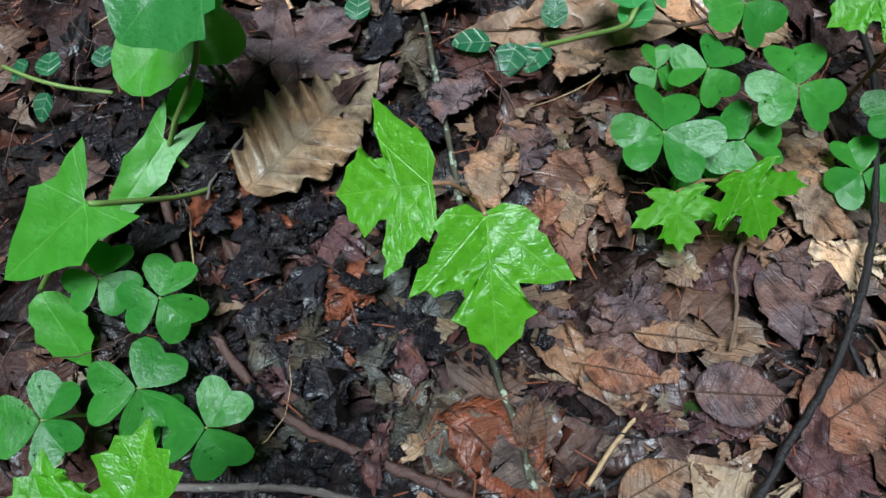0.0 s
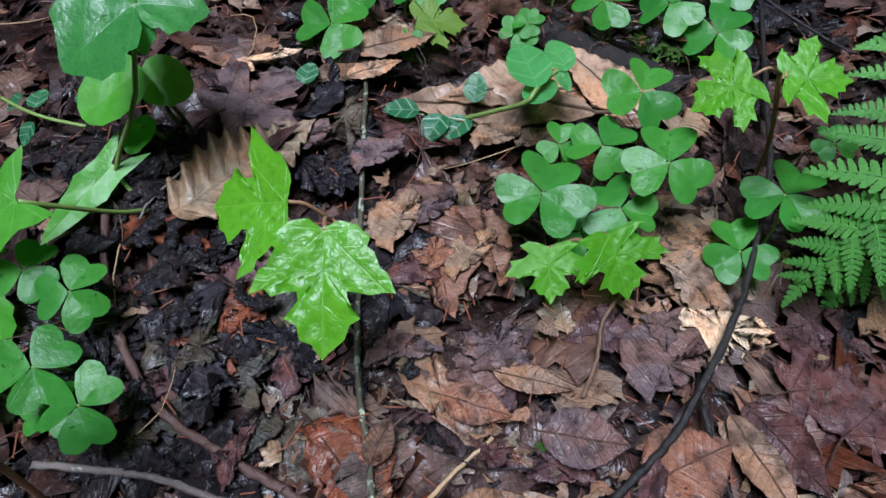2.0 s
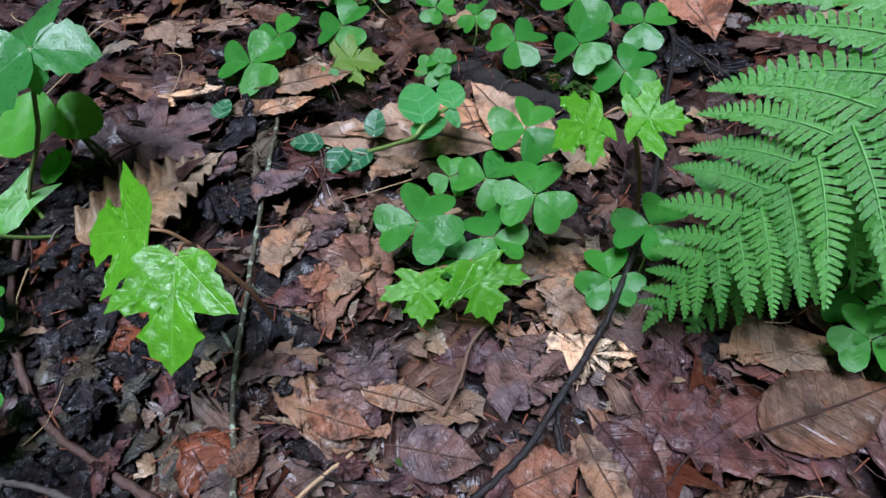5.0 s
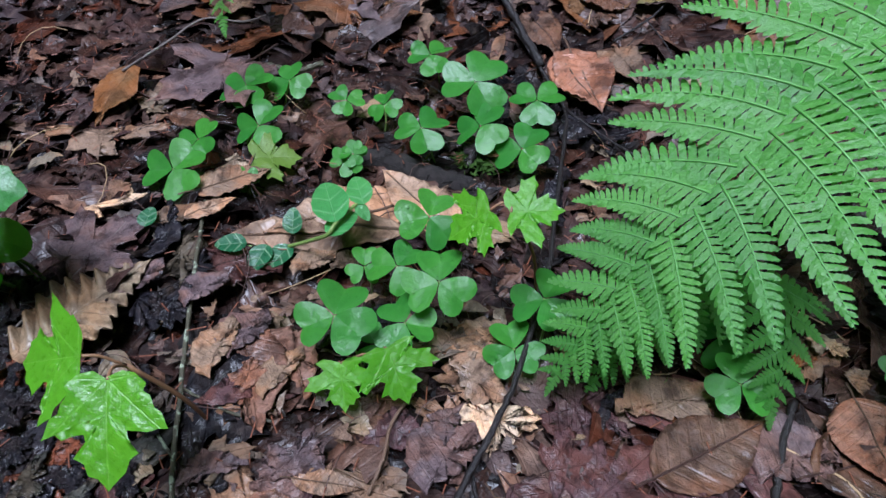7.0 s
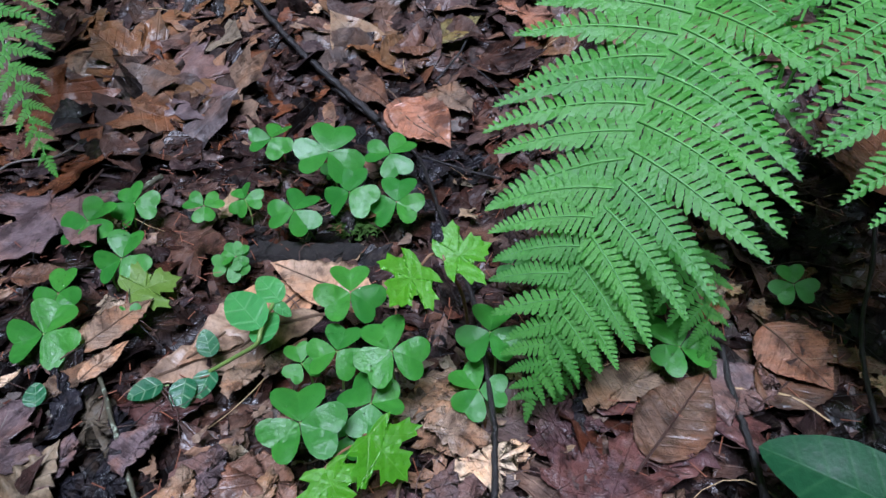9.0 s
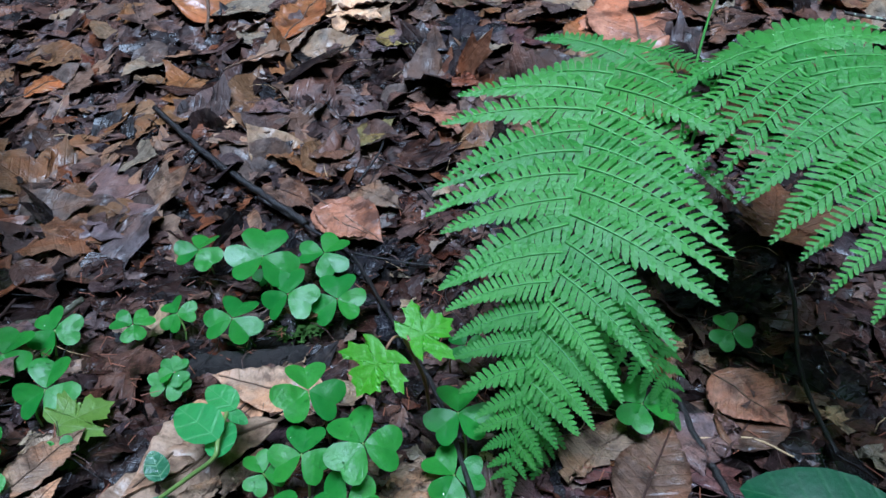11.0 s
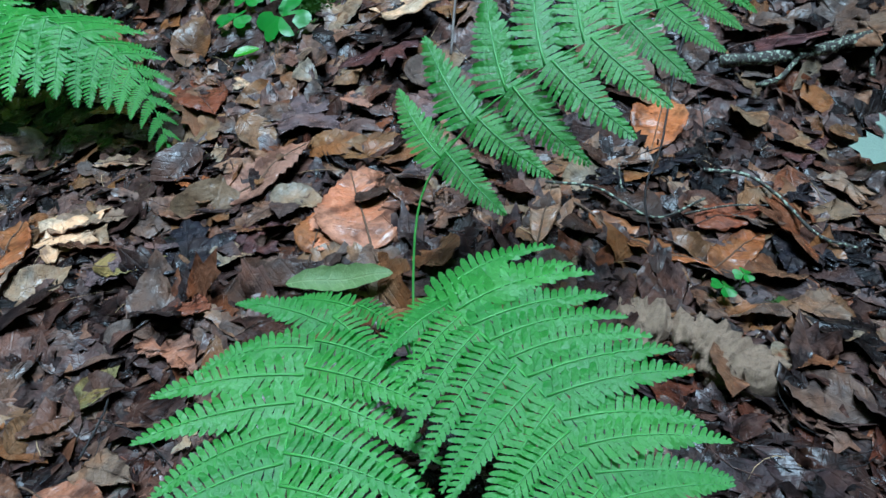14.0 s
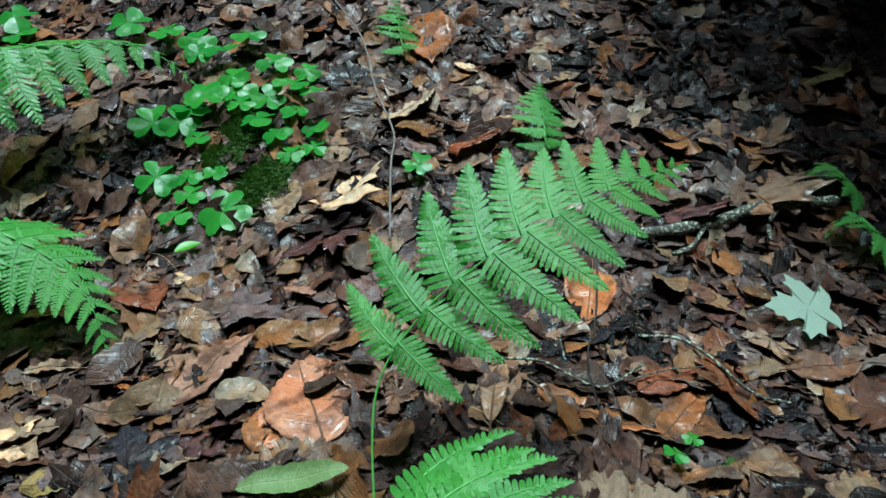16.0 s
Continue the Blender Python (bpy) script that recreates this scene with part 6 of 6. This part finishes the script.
# ---- ferns ----
def pinna_mesh(rng, pairs, width, droop, sweep):
    """One pinna, 1 long along y: a thin midrib with pairs of blunt toothed pinnules that lean towards its tip. droop: how far the tip hangs; sweep: how far it bends to the side."""
    verts, faces = [], []

    def spine(y):
        return sweep * y * y, -droop * y * y

    for i in range(pairs):
        g = i / pairs
        y0 = 0.015 + 0.975 * (1 - (1 - g) ** 1.22)
        step = 1.19 * (1 - g) ** 0.22 / pairs
        reach_here = width * (0.88 + 0.12 * min(1, i / 2.0)) * (1 - g) ** 0.78 + 0.008
        lean = radians(15 + 34 * g)
        cx, cz = spine(y0)
        for s in (-1, 1):
            reach = reach_here * rng.uniform(0.93, 1.05)
            w = step * 0.48 * rng.uniform(0.92, 1.06)
            tip_sag, roll = rng.uniform(-0.34, 0.06), rng.uniform(-0.3, 0.3)
            ring = [(0.0, -1.04), (0.10, -1.0), (0.20, -0.98), (0.31, -0.88), (0.44, -1.08), (0.54, -0.92), (0.68, -1.06), (0.77, -0.80), (0.90, -0.80), (0.96, -0.4), (1.05, 0.0), (0.97, 0.42), (0.90, 0.82), (0.77, 0.78), (0.66, 1.06), (0.54, 0.90), (0.42, 1.08), (0.29, 0.88), (0.14, 1.0), (0.0, 1.04)]
            b = len(verts)
            for t, d in [(0.15, 0.0), (0.62, 0.0)] + ring:
                u, q = reach * t, d * w * (1 - 0.12 * t)
                x = s * (u * math.cos(lean) - q * math.sin(lean) * 0.3)
                y = u * math.sin(lean) + q
                z = cz + tip_sag * reach * t * t + roll * q * t - 0.10 * abs(q)
                verts.append((cx + x, y0 + y, z))
            k = len(ring)
            for j in range(k):
                p, q = b + 2 + j, b + 2 + (j + 1) % k
                c = b if ring[j][0] < 0.45 and ring[(j + 1) % k][0] < 0.45 else b + 1
                faces.append((c, p, q) if s > 0 else (c, q, p))
            near = [b + 2 + max(j for j in range(k // 2) if ring[j][0] < 0.45), b + 2 + min(j for j in range(k // 2, k) if ring[j][0] < 0.45)]
            for f in ((b, near[0], b + 1), (b, b + 1, near[1])):
                faces.append(f if s > 0 else f[::-1])
    v, f = tube([(spine(t)[0], t, spine(t)[1] + 0.004) for t in np.linspace(0, 1, 9)], [0.0095 * (1 - 0.75 * i / 8) for i in range(9)], 5)
    b = len(verts)
    verts += [tuple(p) for p in v]
    faces += [tuple(i + b for i in q) for q in f]
    me = build_mesh("pinna", verts, faces, fern_mat)
    me.materials.append(rachis_mat)
    for p in me.polygons[len(faces) - len(f):]:
        p.material_index = 1
    return me


PINNAE = {}
for turn in (-1, 1):
    for kind, pairs, width, arch in (("slim", 19, 0.20, 1.0), ("broad", 18, 0.26, 0.35), ("wide", 17, 0.30, 0.6), ("short", 11, 0.25, 0.7), ("small", 7, 0.26, 0.5)):
        PINNAE[kind, turn] = [pinna_mesh(rng, pairs, width, d * arch, -turn * e) for d, e in ((0.22, 0.10), (0.30, 0.16), (0.38, 0.12))]


def fern(crown, fronds, label, seed, name="fern", crowd=1.4):
    """A fern on its crown. Each frond: the points of its rachis from the crown on, where the leafy part starts (0 to 1), pairs of pinnae, their breadth, its normal,
    and for each of its two sides how the pinnae lean forward (at the foot, and further on) and hang, in degrees, and their lengths from the foot to the tip."""
    r = random.Random(seed)
    cx, cy = crown
    o = Vector((cx, cy, float(land(cx, cy)) - 0.004))
    ob = thing(name, *o, label, "plant", "ferns")
    for line, start, pairs, kind, normal, *sides in fronds:
        pts = smooth_line(line, 48)
        seg = np.r_[0, np.cumsum(np.linalg.norm(np.diff(pts, axis=0), axis=1))]
        total = seg[-1]
        v, f = tube([Vector(p) - o for p in pts], [0.0013 * (1 - 0.75 * i / 47) for i in range(48)], 6)
        frond = part("frond", build_mesh("rachis", v, f, rachis_mat), ob)
        chord = (Vector(pts[-1]) - Vector(pts[int(47 * start * 0.6)])).normalized()
        across = chord.cross(Vector(normal)).normalized()
        for i in range(pairs):
            g = 1 - (1 - (i + 0.15) / pairs) ** crowd
            d = (start + (1 - start) * g) * total
            t = (Vector([np.interp(min(total, d + 0.01), seg, pts[:, k]) - np.interp(max(0, d - 0.01), seg, pts[:, k]) for k in range(3)])).normalized()
            side = (across - t * across.dot(t)).normalized()
            along = (t * 0.35 + chord * 0.65).normalized()
            along = (along - side * along.dot(side)).normalized()
            n = side.cross(along)
            for sgn, (lean, hang, lengths) in zip((-1, 1), sides):
                e = min(total, d + (0.003 if sgn > 0 else -0.003))
                p = Vector([np.interp(e, seg, pts[:, k]) for k in range(3)])
                foot, rest = lean
                a = radians(rest + (foot - rest) * max(0.0, 1 - g / 0.2) + 30 * g * g + r.uniform(-4, 4))
                h = radians(hang + r.uniform(-6, 6))
                y = (side * sgn * math.cos(a) + along * math.sin(a)) * math.cos(h) - n * math.sin(h)
                x = y.cross(n).normalized()
                k = float(np.interp(g, np.linspace(0, 1, len(lengths)), lengths)) * r.uniform(0.95, 1.05)
                shape = kind if k > 0.04 else "short" if k > 0.018 else "small"
                m = Matrix.Translation(p - o + n * 0.0012) @ Matrix((x, y, x.cross(y))).transposed().to_4x4() @ Matrix.Scale(k, 4)
                part("pinna", r.choice(PINNAE[shape, sgn]), frond, "", m)
        m = Matrix.Translation(Vector(pts[-1]) - o) @ frame_from((0, 0, 0), tuple(Vector(pts[-1]) - Vector(pts[-4])), normal).normalized() @ Matrix.Scale(0.016, 4)
        part("pinna", PINNAE["small", 1][0], frond, "", m)
    return ob


def alike(lean, hang, longest):
    """Both sides of a small frond."""
    return [((lean, lean), hang, (longest * 0.8, longest, longest * 0.85, longest * 0.55, 0.008))] * 2


fern((0.49, 0.3), [
    ([(0.49, 0.3, -0.0242), (0.487, 0.301, 0.06), (0.465, 0.303, 0.112), (0.439, 0.302, 0.13), (0.413, 0.3, 0.129), (0.381, 0.283, 0.124), (0.35, 0.261, 0.12), (0.313, 0.229, 0.112), (0.292, 0.21, 0.103), (0.273, 0.198, 0.09), (0.251, 0.184, 0.065), (0.219, 0.16, 0.025)],
     0.35, 20, "slim", (-0.05, -0.05, 1), ((4, 9), -5, (0.056, 0.080, 0.088, 0.090, 0.086, 0.074, 0.056, 0.032, 0.010)), ((-4, 6), -4, (0.06, 0.086, 0.088, 0.086, 0.078, 0.066, 0.048, 0.028, 0.010))),
    ([(0.49, 0.3, -0.0242), (0.492, 0.29, 0.07), (0.48, 0.268, 0.122), (0.466, 0.24, 0.142), (0.453, 0.205, 0.146), (0.438, 0.16, 0.144), (0.43, 0.141, 0.142), (0.41, 0.103, 0.13), (0.404, 0.083, 0.12), (0.398, 0.068, 0.108), (0.389, 0.051, 0.093), (0.373, 0.042, 0.078)],
     0.38, 20, "slim", (0, -0.05, 1), ((-18, 5), -14, (0.1, 0.1, 0.088, 0.084, 0.08, 0.066, 0.046, 0.024, 0.008)), ((5, 10), 6, (0.06, 0.07, 0.072, 0.074, 0.07, 0.058, 0.04, 0.022, 0.008))),
    ([(0.49, 0.3, -0.0242), (0.525, 0.33, 0.04), (0.57, 0.352, 0.13), (0.605, 0.33, 0.185), (0.635, 0.298, 0.22), (0.67, 0.265, 0.245), (0.715, 0.232, 0.262), (0.765, 0.205, 0.27), (0.825, 0.18, 0.27)],
     0.405, 12, "broad", (-0.5, -0.35, 1), ((2, 8), -4, (0.076, 0.09, 0.096, 0.098, 0.09, 0.072, 0.05, 0.026, 0.01)), ((-6, 4), 12, (0.066, 0.078, 0.084, 0.082, 0.076, 0.06, 0.042, 0.024, 0.01))),
], "large green fern with arching divided fronds", 5)
fern((0.33, 0.235), [
    ([(0.33, 0.235, -0.0332), (0.315, 0.22, 0.02), (0.29, 0.2, 0.045), (0.26, 0.18, 0.03), (0.24, 0.165, 0.005)], 0.25, 11, "broad", (0, -0.2, 1), *alike(8, 15, 0.042)),
    ([(0.33, 0.235, -0.0332), (0.33, 0.21, 0.03), (0.33, 0.18, 0.04), (0.325, 0.15, 0.005)], 0.3, 9, "broad", (0, -0.2, 1), *alike(8, 20, 0.038)),
], "small dark green fern under the larger fronds", 9, "small_fern")
fern((0.03, 0.9), [
    ([(0.03, 0.9, 0.0053), (0.02, 0.87, 0.08), (0.01, 0.78, 0.13), (0, 0.66, 0.14), (0, 0.56, 0.128), (0.004, 0.48, 0.107), (0.012, 0.407, 0.079)], 0.3, 20, "slim", (0, -0.1, 1), *alike(10, 10, 0.06)),
], "green fern with one frond arching over the litter", 41)
fern((0.577, 1.393), [
    ([(0.577, 1.393, 0.1491), (0.55, 1.3, 0.19), (0.5447, 1.0402, 0.2018), (0.5676, 0.9446, 0.202), (0.5879, 0.8789, 0.178), (0.5969, 0.8299, 0.1467), (0.5934, 0.7946, 0.1122), (0.5863, 0.7753, 0.0747), (0.5777, 0.7631, 0.0418)], 0.3, 20, "wide", (-0.1, -0.15, 1), ((0, 6), 14, (0.1, 0.125, 0.125, 0.11, 0.09, 0.06, 0.03, 0.01)), ((0, 8), 22, (0.1, 0.125, 0.125, 0.11, 0.09, 0.06, 0.03, 0.01))),
    ([(0.577, 1.393, 0.1491), (0.6, 1.3, 0.3), (0.6735, 1.2092, 0.3798), (0.7433, 1.1463, 0.3995), (0.8, 1.0942, 0.4012), (0.8555, 1.0372, 0.3981), (0.8987, 0.9944, 0.3745), (0.9236, 0.96, 0.3333)], 0.3, 14, "wide", (0, -0.25, 1), ((4, 8), 4, (0.1, 0.13, 0.13, 0.12, 0.09, 0.06, 0.03, 0.01)), ((0, 4), 46, (0.1, 0.13, 0.13, 0.12, 0.09, 0.06, 0.03, 0.01))),
], "large green fern at the foot of the slope", 15, crowd=1.25)
fern((1.1738, 0.4713), [
    ([(1.1738, 0.4713, 0.1708), (1.1721, 0.4651, 0.2077), (1.2122, 0.487, 0.2441), (1.2971, 0.5292, 0.2768)], 0.15, 10, "broad", (0, -0.5, 1), *alike(6, 12, 0.055)),
], "small fern frond lying on the litter", 21, "small_fern")
fern((1.2796, -0.0125), [
    ([(1.2796, -0.0125, 0.0477), (1.241, 0.0128, 0.091), (1.2622, 0.0419, 0.1056), (1.2553, 0.0661, 0.0797)], 0.15, 9, "broad", (0, -0.3, 1), *alike(6, 15, 0.05)),
], "small yellow-green fern frond in shade", 23, "small_fern")
fern((1.3631, 0.0298), [
    ([(1.3631, 0.0298, 0.0939), (1.3272, 0.0555, 0.1364), (1.3452, 0.088, 0.1554), (1.3345, 0.1146, 0.1298)], 0.15, 9, "broad", (0, -0.3, 1), *alike(6, 15, 0.05)),
], "small yellow-green fern frond in shade", 24, "small_fern")
fern((1.2548, 0.7745), [
    ([(1.2548, 0.7745, 0.3121), (1.2386, 0.7687, 0.3534), (1.293, 0.8118, 0.3902), (1.3847, 0.8792, 0.4302)], 0.15, 9, "broad", (0, -0.5, 1), *alike(6, 12, 0.05)),
], "small fern frond beside a brown leaf", 29, "small_fern")

# ---- moss and needles ----
def moss(x, y, spread, count, label, height=0.012):
    verts, faces = [], []
    for _ in range(count):
        a, d = rng.uniform(0, 6.28), spread * math.sqrt(rng.random()) * rng.uniform(0.6, 1.1)
        px, py = x + d * math.cos(a), y + d * 0.7 * math.sin(a)
        pz = float(land(px, py)) + 0.002 + 0.5 * height * max(0, 1 - (d / spread) ** 2)
        for _ in range(5):
            b, w = rng.uniform(0, 6.28), 0.0008
            l = height * rng.uniform(0.3, 0.8)
            dx, dy = math.cos(b), math.sin(b)
            k = len(verts)
            verts += [(px - dy * w, py + dx * w, pz), (px + dy * w, py - dx * w, pz), (px + dx * l * 0.6 - dy * w, py + dy * l * 0.6 + dx * w, pz + l * 0.5), (px + dx * l, py + dy * l, pz + l * 0.45)]
            faces += [(k, k + 1, k + 2), (k + 1, k + 3, k + 2)]
    tagged(new("moss", build_mesh("moss", verts, faces, moss_mat, smooth=False)), label, "moss", kind="stuff")


moss(0.976, 0.9228, 0.05, 420, "dark green moss cushion under sorrel leaves", 0.02)
moss(0.9159, 0.8226, 0.06, 480, "dark green moss cushion under sorrel leaves", 0.02)
moss(0.9148, 0.9166, 0.04, 260, "dark green moss cushion under sorrel leaves", 0.02)
moss(0.7914, 0.1084, 0.018, 130, "small tuft of dark moss")
moss(0.1165, 0.08, 0.007, 150, "small tuft of pale moss", 0.006)
moss(0.183, 0.3649, 0.02, 140, "low moss on a buried log")
moss(0.2737, 0.1629, 0.012, 90, "dark moss on a buried stem")

needle_mat = stalk_material("fallen_needle", (0.09, 0.03, 0.018), (0.24, 0.085, 0.04))


def needles(name, count, where, label, mat):
    verts, faces = [], []
    for _ in range(count):
        x, y = where()
        a, l, w = rng.uniform(0, 6.28), rng.uniform(0.004, 0.011), 0.00032
        z = float(land(x, y)) + rng.uniform(0.006, 0.013)
        dx, dy, dz = math.cos(a) * l, math.sin(a) * l, rng.uniform(-0.002, 0.002)
        sx, sy = -math.sin(a) * w, math.cos(a) * w
        k = len(verts)
        verts += [(x - sx, y - sy, z), (x + sx, y + sy, z), (x, y, z + w), (x + dx - sx, y + dy - sy, z + dz), (x + dx + sx, y + dy + sy, z + dz), (x + dx, y + dy, z + dz + w)]
        faces += [(k, k + 3, k + 5, k + 2), (k + 2, k + 5, k + 4, k + 1), (k, k + 1, k + 4, k + 3)]
    tagged(new(name, build_mesh(name, verts, faces, mat, smooth=False)), label, "needles", kind="stuff")


needles("fallen_needles", 1000, near_spot(-0.2, 0.5, -0.02, 0.5), "reddish fallen conifer needles on the litter", needle_mat)


def fine_stems(name, count, where, label, mat, longest):
    """Thin bent stems and rootlets lying about."""
    verts, faces = [], []
    for _ in range(count):
        x, y = where()
        a, l, bend = rng.uniform(0, 6.28), rng.uniform(0.3, 1.0) * longest, rng.uniform(-1.4, 1.4)
        pts = []
        for i in range(6):
            t = i / 5
            px, py = x + l * t * math.cos(a + bend * t), y + l * t * math.sin(a + bend * t)
            pts.append((px, py, float(land(px, py)) + 0.005 + 0.007 * math.sin(math.pi * t) + rng.uniform(0, 0.002)))
        r = rng.uniform(0.0002, 0.0006)
        v, f = tube(pts, [r * (1 - 0.1 * i) for i in range(6)], 4)
        b = len(verts)
        verts += [tuple(p) for p in v]
        faces += [tuple(k + b for k in q) for q in f]
    tagged(new(name, build_mesh(name, verts, faces, mat)), label, "stems", kind="stuff")


fine_stems("fine_stems", 90, near_spot(-0.25, 1.1, -0.02, 0.9), "thin dry pale stems strewn on the litter", bark["straw"], 0.07)
fine_stems("reddish_stems", 160, near_spot(-0.25, 0.6, -0.02, 0.5), "thin reddish dead stems strewn on the litter", bark["brown"], 0.06)
fine_stems("fine_twigs", 330, near_spot(-0.3, 1.3, -0.05, 1.1), "thin dark twigs and rootlets strewn on the litter", bark["black"], 0.11)


# ---- unseen fir boughs, added overhead to shade the bank ----
def shade_bough(x, y, z, reach, label):
    ob = thing("shade_bough", x, y, z, label, "branch")
    m = stalk_material("shade_bough_needles", (0.008, 0.02, 0.008), (0.025, 0.05, 0.015))
    v, f = tube(smooth_line([(reach * 1.1, -0.1, 0.05), (0, 0, 0.03), (-reach * 0.9, 0.1, -0.02)], 12), [0.012 - 0.0008 * i for i in range(12)], 8)
    part("branch", build_mesh("branch", v, f, bark["grey"]), ob)
    r = random.Random(3)
    for k in range(26):
        t = -0.9 + 1.9 * k / 25
        side = 1 if k % 2 else -1
        l = reach * 0.75 * (1.1 - 0.5 * abs(t))
        verts, faces = [], []
        for i in range(70):
            s = i / 69
            px, py, pz = reach * t + 0.12 * s * side * 0.3, side * l * s, 0.02 - 0.05 * s
            for q in (-1, 1):
                d = 0.035 * r.uniform(0.7, 1.1)
                b = len(verts)
                verts += [(px, py - 0.006, pz), (px, py + 0.006, pz), (px + q * d, py + 0.012 * side + 0.004, pz - 0.004), (px + q * d, py + 0.012 * side - 0.004, pz - 0.004)]
                faces.append((b, b + 1, b + 2, b + 3))
        part("spray", build_mesh("spray", verts, faces, m, smooth=False), ob)
    return ob


shade_bough(1.85, 0.1, 1.0, 0.55, "unseen dark green fir bough added to shade the bank")
shade_bough(1.6, -0.25, 0.92, 0.5, "unseen dark green fir bough added to shade the bank")
